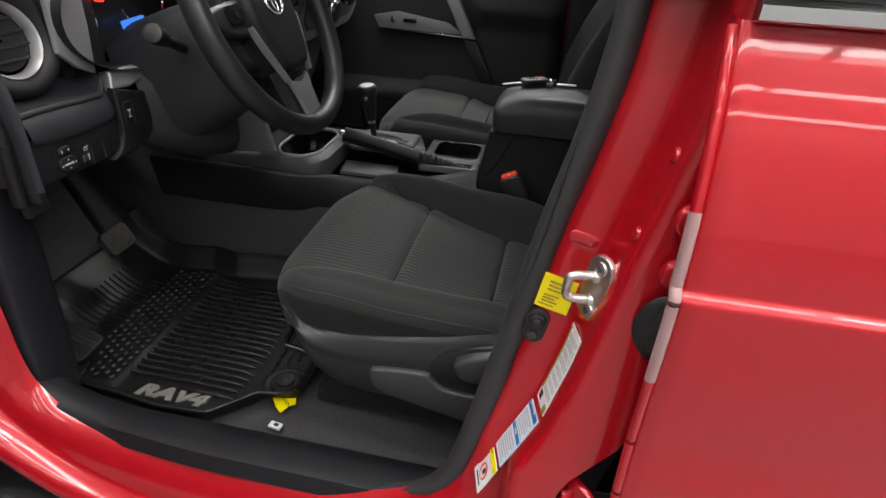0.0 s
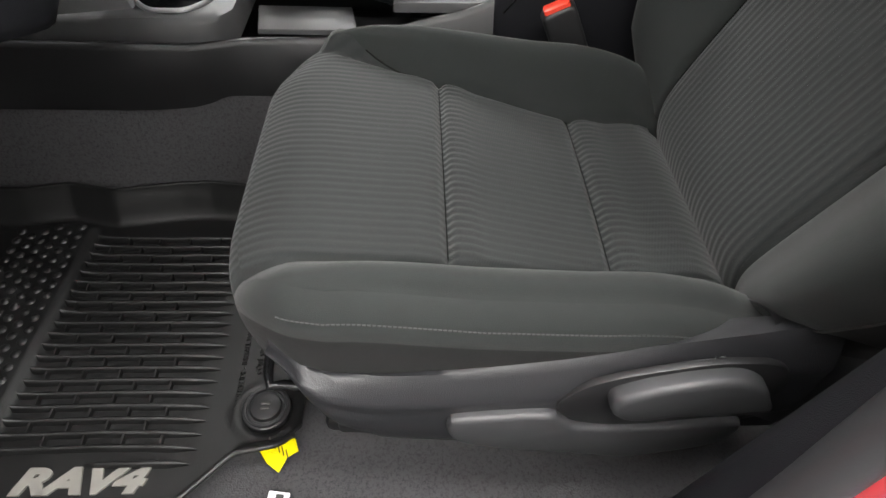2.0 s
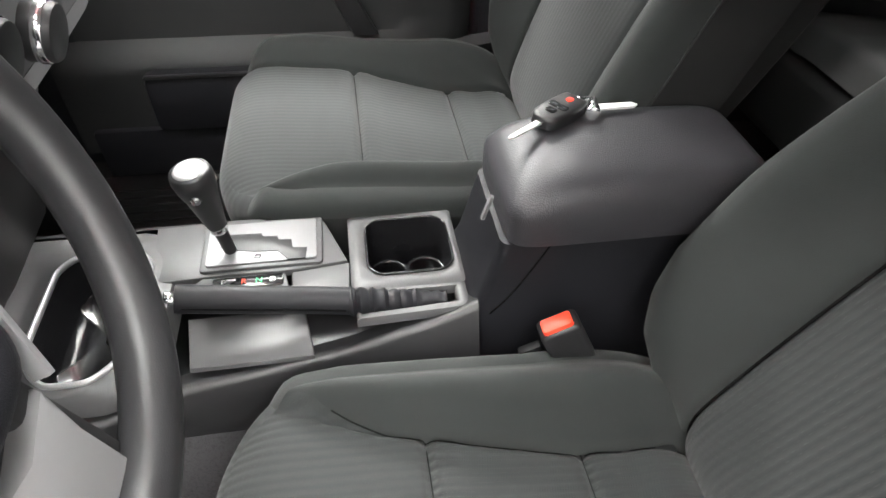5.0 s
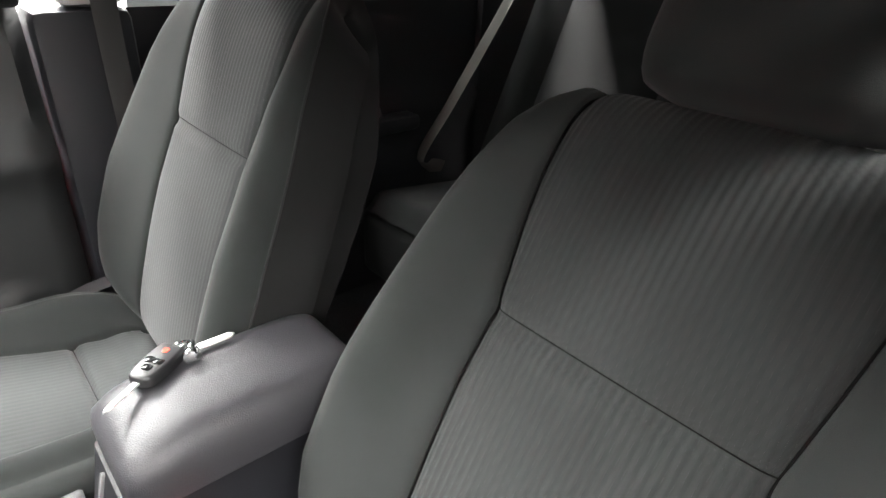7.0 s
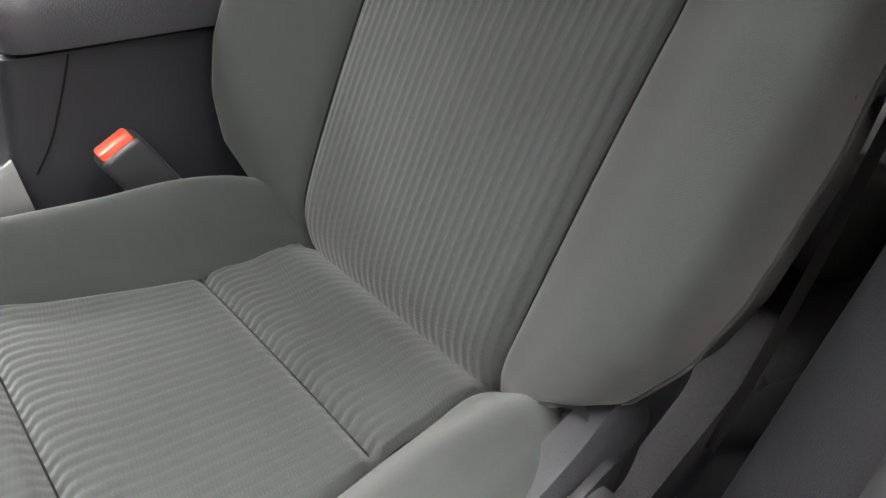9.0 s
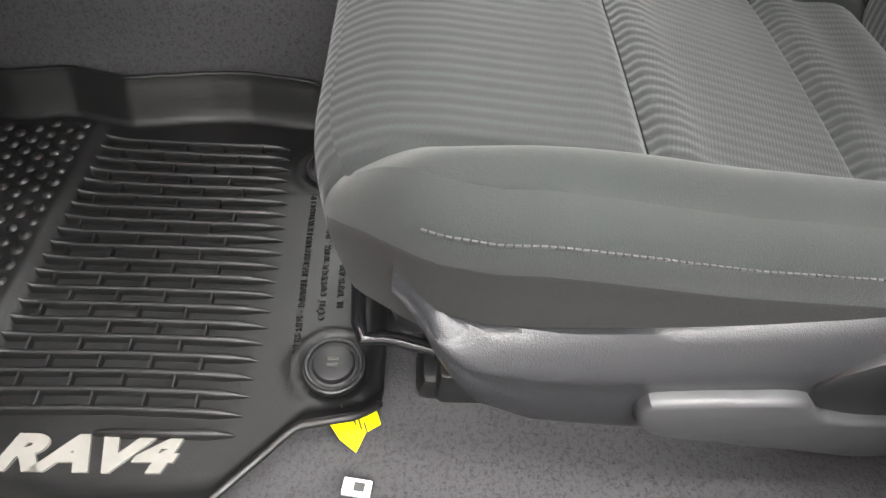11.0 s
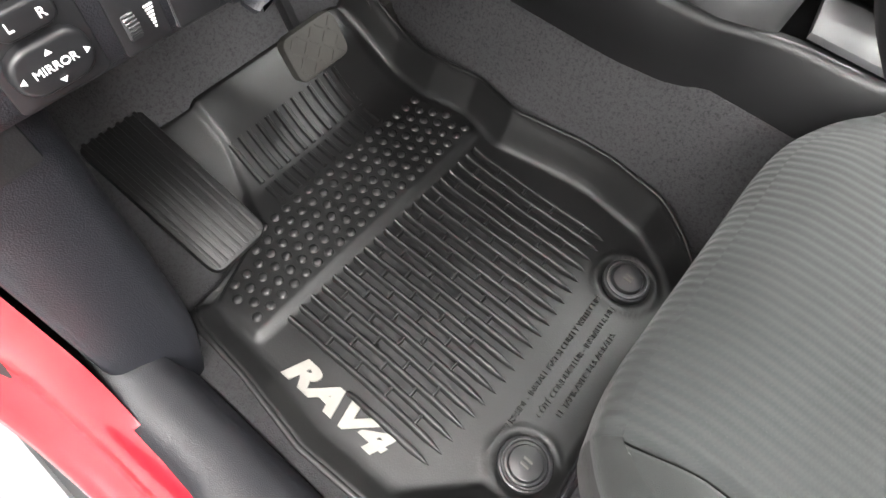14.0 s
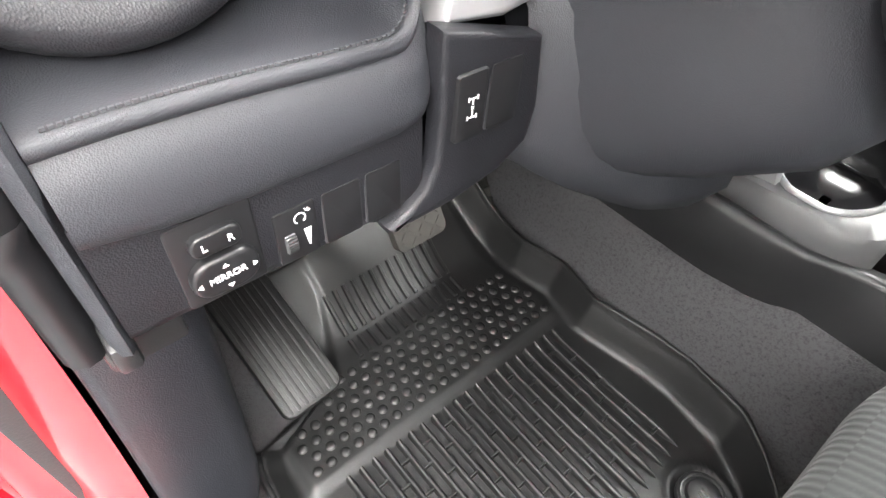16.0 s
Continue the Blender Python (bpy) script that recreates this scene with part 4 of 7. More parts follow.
def seat(cx, recline, name, label, cloth, driver=True, dy=0.0, dz=0.0, seam=0.402, full=1.0):
    st_ = thing(name, (cx, 0.2 + dy, 0.40), label, "car seat", "front seats")
    sg = -1 if driver else 1
    cushion(cx, st_, sg, cloth, dy, dz)
    # backrest
    r = radians(recline)
    up, fw = np.array((-math.sin(r), math.cos(r))), np.array((math.cos(r), math.sin(r)))
    dy0 = dy
    dy, dz = dy - 0.020, dz - 0.012
    o2 = np.array((0.012 + dy, 0.650 + dz))
    back = [(-0.030, -0.075), (-0.030, -0.040), (-0.010, -0.014), (0.034, 0.006), (0.15, 0.014), (0.27, 0.014), (0.40, 0.006), (0.52, 0.002), (0.600, -0.008), (0.648, -0.026), (0.670, -0.054), (0.662, -0.092), (0.58, -0.125), (0.35, -0.140), (0.10, -0.120), (0.0, -0.10)]
    prof = [tuple(o2 + up * a + fw * b) for a, b in back]
    cc, nn, ss = profile_at(prof, 170)
    along = (cc - o2) @ up
    half = int(np.argmax(along))
    F = lambda a: float(ss[int(np.argmin(np.abs(along[8:half] - a))) + 8] / ss[-1])
    fS, fT = F(seam), ss[half] / ss[-1]
    wide = [(0, 0.180), (F(0.0), 0.190), (F(0.03), 0.225), (F(0.06), 0.256), (F(0.10), 0.278), (F(0.15), 0.288), (F(0.25), 0.290), (F(0.35), 0.282), (F(0.45), 0.268), (F(0.54), 0.252), (F(0.60), 0.236), (F(0.635), 0.216), (F(0.66), 0.192), (fT, 0.180), (fT + 0.06, 0.21), (fT + 0.15, 0.25), (1, 0.24)]
    fullness = [(0, 0.0), (F(0.0), 0.10), (F(0.03), 0.45 * full), (F(0.06), 0.75 * full), (F(0.10), 0.98 * full), (F(0.15), 1.1 * full), (F(0.28), 1.1 * full), (F(0.40), 0.92 * full), (F(0.50), 0.66 * full), (F(0.58), 0.36 * full), (F(0.635), 0.12), (fT, 0.0), (fT + 0.03, 0.0), (1, 0.0)]
    middle = [(0, 0.148), (F(0.1), 0.152), (F(0.30), 0.156), (fS, 0.152), (F(0.49), 0.164), (F(0.56), 0.172), (F(0.63), 0.174), (fT, 0.172), (fT + 0.05, 0.17), (1, 0.17)]
    cross = [(0.0, -0.012), (0.005, 0.003), (0.028, 0.027), (0.055, 0.053), (0.076, 0.063), (0.090, 0.050), (0.099, 0.020), (0.101, -0.01), (0.101, -0.04), (0.101, -0.07), (0.099, -0.085)]
    seams, cc, nn, f = upholstery(
        cx, prof, wide, fullness, middle, ((fS, 0.009),), cross, 1.1,
        {"centre": ((0.0, fS, "lower_panel", cloth[2]), (fS, fT - 0.01, "upper_panel", cloth[3]), (fT - 0.01, 1.0, "rear_cover", CLOTH_SHADED)),
         "side": ((0.0, 0.66, 0.0, fT - 0.01, "back_bolster", CLOTH, ""), (0.66, 1.0, 0.0, fT - 0.01, "back_side", CLOTH_SHADED, "side cloth darkened for shade"), (0.0, 1.0, fT - 0.01, 1.0, "rear_shell", CLOTH_SHADED, ""))}, st_)
    for sd in (-1, 1):
        loft("piping", tube(seams[sd][4:-3], 0.0016, 6, 70), CLOTH, st_)
    # headrest: a rounded pad on two posts
    hc = o2 + up * 0.770 + fw * (-0.045)
    rings = []
    for q in np.linspace(-1, 1, 17):
        k = (1 - abs(q) ** 4) ** 0.25 if abs(q) < 1 else 0.0
        k = max(k, 0.35)
        ring = []
        for a in np.linspace(0, 2 * math.pi, 28, endpoint=False):
            ca, sa = math.cos(a), math.sin(a)
            ex = 0.62
            px = 0.128 * k ** 0.5 * math.copysign(abs(ca) ** ex, ca)
            py = 0.058 * k * math.copysign(abs(sa) ** ex, sa)
            p = hc + up * (q * 0.098) + fw * (py + 0.010 * (1 - (px / 0.13) ** 2))
            ring.append((cx + px, p[0], p[1]))
        rings.append(ring)
    loft("headrest", rings, CLOTH, st_, "padded cloth headrest")
    for sx in (-0.055, 0.055):
        a, b = o2 + up * 0.62 + fw * -0.070, o2 + up * 0.72 + fw * -0.05
        part("headrest_post", cyl((cx + sx, *a), (cx + sx, *b), 0.006, seg=12), CHROME, st_)
    # small ties where cushion and backrest meet
    for sx in (-0.222, 0.222):
        bm = None
        for k in range(3):
            b = box(cx + sx, 0.014 + dy - 0.008 * k, 0.668 + dz - 0.006 * k, 0.010, 0.005, 0.012, 0.0015, (20, 0, 0))
            bm = b if bm is None else join(bm, b)
        part("tie", bm, SMOOTH, st_)
    # outer valance with its levers
    global SHIFT
    ddz = 0.0 if driver else dz + 0.012
    vt = lambda y: float(np.interp(y, (-0.05, 0.0, 0.047, 0.096, 0.142, 0.189, 0.237, 0.286, 0.336, 0.386, 0.42, 0.436, 0.445), (0.690, 0.694, 0.688, 0.676, 0.663, 0.652, 0.642, 0.634, 0.627, 0.626, 0.634, 0.655, 0.665)))
    vb = lambda y: float(np.interp(y, (-0.05, 0.0, 0.04, 0.10, 0.16, 0.28, 0.35, 0.392, 0.418, 0.436, 0.445), (0.560, 0.535, 0.505, 0.498, 0.501, 0.504, 0.516, 0.550, 0.603, 0.648, 0.662)))
    rings = []
    for y in np.r_[np.linspace(0.445, 0.40, 8), np.linspace(0.39, -0.045, 34)]:
        zt, zb = vt(y), vb(y)
        h = zt - zb
        ins = 0.016 * smooth(0.40, 0.445, y)
        sec = [(0.228, zt - 0.012), (0.244, zt - 0.004), (0.250, zt), (0.256, zt - 0.004), (0.264, zt - 0.16 * h), (0.268, zt - 0.28 * h), (0.267, zt - 0.38 * h), (0.268, zt - 0.60 * h), (0.266, zt - 0.85 * h), (0.258, zb + 0.05 * h), (0.246, zb), (0.228, zb + 0.01 * h)]
        pl = spline([(d, 0, z) for d, z in sec], 26)
        rings.append([(cx + sg * (d - ins), y + dy0, z + ddz) for d, _, z in pl])
    loft("valance", rings, TRIM_GREY, st_, "charcoal plastic seat valance", closed=False)
    part("rail", box(cx + sg * 0.185, 0.16 + dy, 0.444, 0.05, 0.54, 0.055, 0.008), SMOOTH, st_)
    part("rail", box(cx - sg * 0.215, 0.16 + dy, 0.452, 0.05, 0.54, 0.055, 0.008), SMOOTH, st_)
    part("rail_cover", box(cx + sg * 0.176, 0.418 + dy, 0.420, 0.050, 0.056, 0.040, 0.010, (8, 0, 0)), SMOOTH, st_, "black plastic rail end cover")
    loft("slide_bar", tube([(cx + sg * 0.100, 0.405 + dy, 0.462), (cx + sg * 0.104, 0.440 + dy, 0.448), (cx + sg * 0.092, 0.457 + dy, 0.442), (cx + sg * 0.06, 0.461 + dy, 0.440), (cx - sg * 0.06, 0.461 + dy, 0.440), (cx - sg * 0.110, 0.457 + dy, 0.442), (cx - sg * 0.122, 0.440 + dy, 0.448), (cx - sg * 0.118, 0.40 + dy, 0.462)], 0.0048, 10, 80), CATCH, st_, "bent steel slide bar")
    for x0, x1 in ((-0.2, 0.2),):
        loft("slide_bar", tube([(cx - 0.215, 0.30 + dy, 0.500), (cx - 0.21, 0.46 + dy, 0.535), (cx - 0.175, 0.494 + dy, 0.545), (cx + 0.175, 0.494 + dy, 0.545), (cx + 0.21, 0.46 + dy, 0.535), (cx + 0.215, 0.30 + dy, 0.500)], 0.0055, 10, 60), GLOSS, st_, "bent black steel slide bar")
    if driver:
        X = cx - 0.267
        side = axes((X, 0, 0), (0, 1, 0), (0, 0, 1)) @ pose(0, 0, 0, 0, 180, 0) @ Matrix.Diagonal((-1, 1, 1, 1))
        rec = [(0.189, 0.601), (0.176, 0.625), (0.150, 0.644), (0.096, 0.662), (0.050, 0.670), (0.0, 0.662), (-0.012, 0.62), (0.0, 0.580), (0.069, 0.567), (0.089, 0.560), (0.146, 0.562), (0.177, 0.578)]
        part("lever_recess", slab(spline(rec, 60, True).tolist(), side @ pose(0, 0, -0.004), 0.0072, 0.002), SMOOTH, st_, "dark lever recess")
        hl = [(0.289, 0.574), (0.284, 0.582), (0.262, 0.586), (0.232, 0.589), (0.192, 0.590), (0.178, 0.577), (0.156, 0.563), (0.073, 0.562), (0.014, 0.571), (0.0, 0.556), (0.018, 0.523), (0.070, 0.503), (0.105, 0.497), (0.163, 0.509), (0.253, 0.528), (0.279, 0.542), (0.288, 0.560)]
        part("height_lever", slab(spline(hl, 80, True).tolist(), side @ pose(0, 0, -0.002), 0.012, 0.005, 3), LEVER, st_, "grey plastic height lever")
        rl = [(0.147, 0.626), (0.142, 0.636), (0.116, 0.650), (0.072, 0.663), (0.042, 0.664), (0.018, 0.650), (0.004, 0.628), (-0.002, 0.612), (0.030, 0.604), (0.081, 0.604), (0.110, 0.597), (0.132, 0.600), (0.144, 0.612)]
        part("recline_lever", slab(spline(rl, 70, True).tolist(), side @ pose(0, 0, 0.002), 0.018, 0.007, 3), LEVER, st_, "grey plastic recline lever")
        tm0 = axes((X + 0.0085, 0.077, 0.6655), (0, -1, 0.36), (-0.35, 0.20, 0.92))
        writing("SRS AIRBAG", tm0 @ pose(0, 0, 0.0052), 0.0085, TRIM_GREY, st_, "embossed_text", depth=0.0006)
        # recliner cover behind the valance, under the backrest
        rings = []
        for q in np.linspace(0, 1, 18):
            y = 0.012 - 0.25 * q
            zt = 0.690 - 0.035 * smooth(0.0, 0.35, q) - 0.055 * q
            w_ = 0.262 - 0.02 * q
            sec = [(0.20, zt - 0.02), (0.225, zt - 0.003), (0.24, zt), (w_ - 0.006, zt - 0.012), (w_, zt - 0.035), (w_, zt - 0.08), (w_ - 0.01, zt - 0.13), (0.22, zt - 0.14)]
            rings.append([(cx - d, y, z) for d, _, z in spline([(d, 0, z) for d, z in sec], 20)])
        loft("recliner_cover", rings, SMOOTH, st_, "smooth black recliner cover", closed=False)
        loft("wire_loop", tube([(cx - 0.205, -0.012, 0.690), (cx - 0.222, -0.006, 0.701), (cx - 0.240, -0.010, 0.700), (cx - 0.246, -0.020, 0.690), (cx - 0.240, -0.03, 0.680)], 0.0028, 8, 24), SMOOTH, st_, "black wire loop")
        part("rear_tuck", box(cx - 0.200, -0.046, 0.640, 0.075, 0.085, 0.060, 0.026), CLOTH_SHADED, st_, "dark cloth tucked into the gap")
    return st_


seat(-0.362, 26.8, "driver_seat", "dark grey cloth driver seat with ribbed centre panels", DRIVER_CLOTH, dy=0.0, dz=0.0)
seat(0.362, 20.0, "front_passenger_chair", "dark grey cloth passenger seat with smooth centre panels", PASSENGER_CLOTH, driver=False, dy=0.035, dz=0.042, seam=0.40, full=0.8)

# ---- cabin floor, tunnel and firewall ----
fl = []
for y in np.linspace(-1.9, 1.25, 64):
    up_ = 0.30 * smooth(0.98, 1.25, y) ** 1.2
    row = []
    for x in np.linspace(-0.72, 0.84, 79):
        tun = 0.205 * smooth(0.172, 0.142, abs(x - 0.01)) * smooth(-0.4, 0.5, y)
        row.append((x, y, 0.385 + max(up_, 0) + tun + 0.0016 * noise.noise((x * 9, y * 9, 0))))
    fl.append(row)
tagged(loft("floor", fl, CARPET, None, closed=False), "dark grey carpeted cabin floor", "carpet", kind="structure")
tagged(part("firewall", box(0.02, 1.27, 0.72, 1.5, 0.04, 0.75, 0.01), CARPET), "dark carpeted firewall", "wall", kind="structure")

tagged(part("cowl", box(0.0, 1.20, 1.125, 1.50, 0.26, 0.03, 0.008), SMOOTH), "black panel under the windscreen", "panel", kind="structure")
# side walls added beyond the dash ends to shut light out below
for sx in (-1, 1):
    tagged(part("footwell_closure", box(sx * 0.722, 1.07, 0.80, 0.012, 0.42, 0.78, 0.003), KICK), "side wall added to close the footwell to light", "wall", kind="structure")
# kick panel beside the driver's feet
kp = []
for z in np.linspace(0.40, 0.875, 18):
    q = (z - 0.40) / 0.475
    xo = float(np.interp(z, (0.40, 0.45, 0.551, 0.653, 0.736, 0.875), (-0.746, -0.744, -0.739, -0.733, -0.729, -0.724)))
    xi = float(np.interp(z, (0.40, 0.45, 0.50, 0.60, 0.72, 0.875), (-0.676, -0.664, -0.655, -0.650, -0.645, -0.640)))
    kp.append([(xo - 0.003, 0.885, z), (xo - 0.003, 0.853, z), (xo, 0.846, z), (xo + 0.006, 0.8425, z), (xo + 0.030, 0.8395, z), (xi - 0.020, 0.840, z), (xi - 0.007, 0.8435, z), (xi, 0.853, z), (xi + 0.004, 0.90, z), (xi + 0.010, 1.22, z)])
tagged(loft("kick_panel", kp, KICK, None, closed=False), "dark blue-grey plastic kick panel beside the pedals", "trim", kind="structure")
tagged(part("hood_bracket", box(-0.686, 0.790, 0.835, 0.042, 0.012, 0.030, 0.003), SMOOTH), "small black bracket under the dash", "bracket")

SHIFT = Vector((0.002, -0.008, 0.0))
# ---- moulded floor mat ----
mat_t = thing("floor_mat", (-0.40, 0.70, 0.395), "black moulded rubber floor mat with ribs and studs", "floor mat")


def mat_edge_in(y):
    return np.interp(y, (0.462, 0.470, 0.483, 0.52, 0.569, 0.655, 0.70, 0.80, 0.872, 0.94, 1.01, 1.10), (-0.31, -0.265, -0.231, -0.197, -0.170, -0.159, -0.162, -0.180, -0.165, -0.178, -0.177, -0.19))


def mat_edge_out(y):
    return np.interp(y, (0.462, 0.535, 0.555, 0.60, 0.70, 0.80, 0.873, 0.908, 0.945, 1.05, 1.10), (-0.585, -0.600, -0.622, -0.668, -0.673, -0.660, -0.656, -0.645, -0.540, -0.532, -0.532))


def mat_z(x, y):
    a, b = mat_edge_out(y), mat_edge_in(y)
    z = 0.397
    z += 0.055 * smooth(b - 0.028, b + 0.004, x) * smooth(0.40, 0.60, y)
    z += 0.030 * smooth(b - 0.035, b + 0.004, x) * (1 - smooth(0.40, 0.60, y))
    z += 0.040 * smooth(a + 0.030, a - 0.004, x) * (1 - 0.97 * smooth(0.89, 0.93, y))
    z += 0.018 * smooth(0.484, 0.464, y)
    xl = float(np.interp(y, (0.82, 0.905, 0.945, 1.05), (-0.628, -0.628, -0.525, -0.48)))
    z += 0.007 * smooth(0.826, 0.840, y) * smooth(xl, xl + 0.013, x) * smooth(b - 0.022, b - 0.045, x)
    z += 0.085 * smooth(0.965, 1.12, y) ** 1.3
    for px, py in ((-0.530, 0.513), (-0.268, 0.545)):
        r_ = math.hypot(x - px, y - py)
        z += 0.004 * smooth(0.046, 0.038, r_) - 0.007 * smooth(0.037, 0.031, r_)
    return z


vs, fs, nu, nv = [], [], 96, 120
for j, y in enumerate(np.linspace(0.464, 1.10, nv)):
    a, b = mat_edge_out(y), mat_edge_in(y)
    for x in np.linspace(a, b, nu):
        vs.append((x, y, mat_z(x, y)))
top_n = len(vs)
for j, y in enumerate(np.linspace(0.464, 1.10, nv)):
    a, b = mat_edge_out(y), mat_edge_in(y)
    for x in np.linspace(a, b, nu):
        vs.append((x, y, mat_z(x, y) - 0.006))
f0 = grid_faces(nu, nv)
rim = [j * nu for j in range(nv)], [j * nu + nu - 1 for j in range(nv)], list(range(nu)), [(nv - 1) * nu + i for i in range(nu)]
fs = f0 + [tuple(k + top_n for k in reversed(f)) for f in f0]
for line in rim:
    fs += [(line[i], line[i + 1], line[i + 1] + top_n, line[i] + top_n) for i in range(len(line) - 1)]
raw("tray", vs, fs, MATM, mat_t)
loft("rim", tube([(mat_edge_in(y) + 0.003, y, mat_z(mat_edge_in(y), y)) for y in np.linspace(0.465, 1.08, 40)], 0.0035, 8, 80), MATM, mat_t)
loft("rim", tube([(mat_edge_out(y) - 0.003, y, mat_z(mat_edge_out(y), y)) for y in np.linspace(0.465, 0.90, 40)], 0.0035, 8, 80), MATM, mat_t)

# long ribs, each with a pointed rear end, and short bars between them
NR = 20
for k in range(NR):
    q = k / (NR - 1)
    x = -0.580 + q * 0.345
    y1 = 0.824 - 0.006 * q
    y0 = 0.586 + 0.012 * q ** 2 - 0.008 * math.sin(q * math.pi)
    rings = []
    for f, w_, h_ in ((0, 0.0002, 0.0), (0.04, 0.0022, 0.0060), (0.12, 0.0046, 0.0100), (0.20, 0.0044, 0.0105), (0.5, 0.0040, 0.0105), (0.9, 0.0038, 0.0105), (0.985, 0.0038, 0.0125), (1.0, 0.0034, 0.015), (1.01, 0.002, 0.006)):
        y = y0 + (y1 - y0) * f
        z = mat_z(x, min(y, 0.826)) - 0.001
        xx = x + 0.006 * math.sin(f * math.pi) * (0.5 - q)
        rings.append([(xx - w_ * math.cos(q_), y, z + h_ * math.sin(q_) ** 0.7) for q_ in np.linspace(0, math.pi, 8)])
    loft("rib", rings, MATM, mat_t)
x = -0.598
rings = []
for f, w_, h_ in ((0, 0.0002, 0.0), (0.06, 0.0022, 0.0060), (0.2, 0.0044, 0.0100), (0.85, 0.0040, 0.0100), (0.96, 0.0025, 0.007), (1.0, 0.0003, 0.0)):
    y = 0.590 + 0.125 * f
    rings.append([(x - w_ * math.cos(q_), y, mat_z(x, y) - 0.001 + h_ * math.sin(q_) ** 0.7) for q_ in np.linspace(0, math.pi, 8)])
loft("rib", rings, MATM, mat_t)
cross_bar = None
for k in range(NR - 1):
    q = (k + 0.5) / (NR - 1)
    x = -0.580 + q * 0.345
    for j in range(4):
        y = 0.630 + 0.046 * j + 0.022 * (k % 2) + 0.015 * math.sin(q * math.pi)
        if cross_bar is None:
            cross_bar = part("cross_bar", box(x, y, 0.4000, 0.019, 0.0032, 0.0095, 0.0008), MATM, mat_t)
            home = cross_bar.location - Vector((x, y, 0))
        else:
            cb = new("cross_bar", cross_bar.data)
            cb.parent = mat_t
            cb.location = home + Vector((x, y, 0))
# round studs on the raised field
stud = None
for i in range(21):
    for j in range(6):
        x = -0.604 + 0.0195 * i + (0.0095 if j % 2 else 0)
        y = 0.853 + 0.0175 * j
        if x > mat_edge_in(y) - 0.045 or x < np.interp(y, (0.905, 0.945), (-0.610, -0.505)):
            continue
        z = mat_z(x, y)
        ring = [[(x + r_ * math.cos(a), y + r_ * math.sin(a), z + h_) for a in np.linspace(0, 2 * math.pi, 10, endpoint=False)] for r_, h_ in ((0.0072, -0.001), (0.0060, 0.0016), (0.0040, 0.0028), (0.001, 0.0032))]
        loft("stud", ring, MATM, mat_t)
# slats on the rise and on the foot rest
for k in range(13):
    x = -0.474 + 0.0155 * k
    for y0, y1 in ((0.990, 1.045), (0.951, 0.982)):
        pts = [(x + 0.08 * (y - 0.95) * 0.5, y, mat_z(x, y) + 0.002) for y in np.linspace(y0, y1, 5)]
        loft("slat", tube(pts, 0.0038, 6, 8), MATM, mat_t)
rest = thing("foot_rest", (-0.562, 1.02, 0.40), "black ribbed rubber foot rest", "foot rest")
rm = axes((-0.566, 1.030, 0.452), (1, 0.06, 0), (0, 0.92, 0.38))
part("pad", slab(rounded(0.086, 0.225, 0.016), rm, 0.014, 0.005), MATM, rest)
for k in range(7):
    part("rib", slab(rounded(0.005, 0.215, 0.0024), rm @ pose(-0.034 + 0.0113 * k, 0, 0.0135), 0.0022, 0.0008), MATM, rest)
# fixing buttons
for px, py in ((-0.530, 0.513), (-0.268, 0.545)):
    bt = part("fixing_button", join(cyl((px, py, 0.394), (px, py, 0.404), 0.030, seg=32, bevel=0.002), cyl((px, py, 0.400), (px, py, 0.410), 0.021, 0.019, 28, 0.002)), SMOOTH, mat_t, "black fixing button")
    for dx_ in (-0.0032, 0.0032):
        part("slot", box(px + dx_, py, 0.4098, 0.0036, 0.011, 0.002, 0.0008), CATCH, bt, "small steel catch")
    loft("ring", tube([(px + 0.0255 * math.cos(a), py + 0.0255 * math.sin(a), 0.4045) for a in np.linspace(0, 2 * math.pi, 16, endpoint=False)], 0.0022, 6, 36, closed=True), SMOOTH, bt, caps=False)
# pale badge along the sill side
lm = axes((-0.617, 0.714, 0.3985), (0, -1, 0.0), (1, 0, 0.02))
writing("RAV4", lm, 0.040, MATLOGO, mat_t, "badge", "pale grey raised badge letters", 0.0016, shear=0.28, bold=0.0022, width=1.50)
tm = axes((-0.418, 0.549, 0.3980), (1, 0.04, 0), (0, 1, 0))
writing("DRIVERS SIDE - INSTALL MAT SECURELY WITH CLIPS", tm @ pose(0.0, 0.006, 0), 0.0098, MATM, mat_t, "embossed_text", depth=0.0018, width=0.98)
writing("CÔTÉ CONDUCTEUR - INSTALLER BIEN", tm @ pose(0.026, -0.015, 0), 0.0098, MATM, mat_t, "embossed_text", depth=0.0018)
writing("LE TAPIS AVEC DES AGRAFES", tm @ pose(0.016, -0.033, 0), 0.0098, MATM, mat_t, "embossed_text", depth=0.0018)

SHIFT = Vector((0, -0.012, 0))
# yellow tag and the small white tag on the carpet
SHIFT = Vector((0, 0, 0))
tagf = join(slab([(-0.580, 0.507), (-0.600, 0.492), (-0.611, 0.477), (-0.594, 0.470)][::-1], Matrix.Translation((0, 0, 0.4040)), 0.0012, 0), slab([(-0.580, 0.507), (-0.594, 0.470), (-0.586, 0.457), (-0.570, 0.463)][::-1], Matrix.Translation((0, 0, 0.4055)), 0.0012, 0))
tagf = part("caution_tag", tagf, YELLOW)
bm = None
for k in range(5):
    b = box(-0.590 + 0.004 * k, 0.470 + 0.0055 * k, 0.4070, 0.012, 0.0014, 0.0004, 0, (0, 0, 20))
    bm = b if bm is None else join(bm, b)
part("print", bm, INK, tagf, "rows of small dark print")
tagged(tagf, "crumpled yellow caution tag on the carpet", "tag")
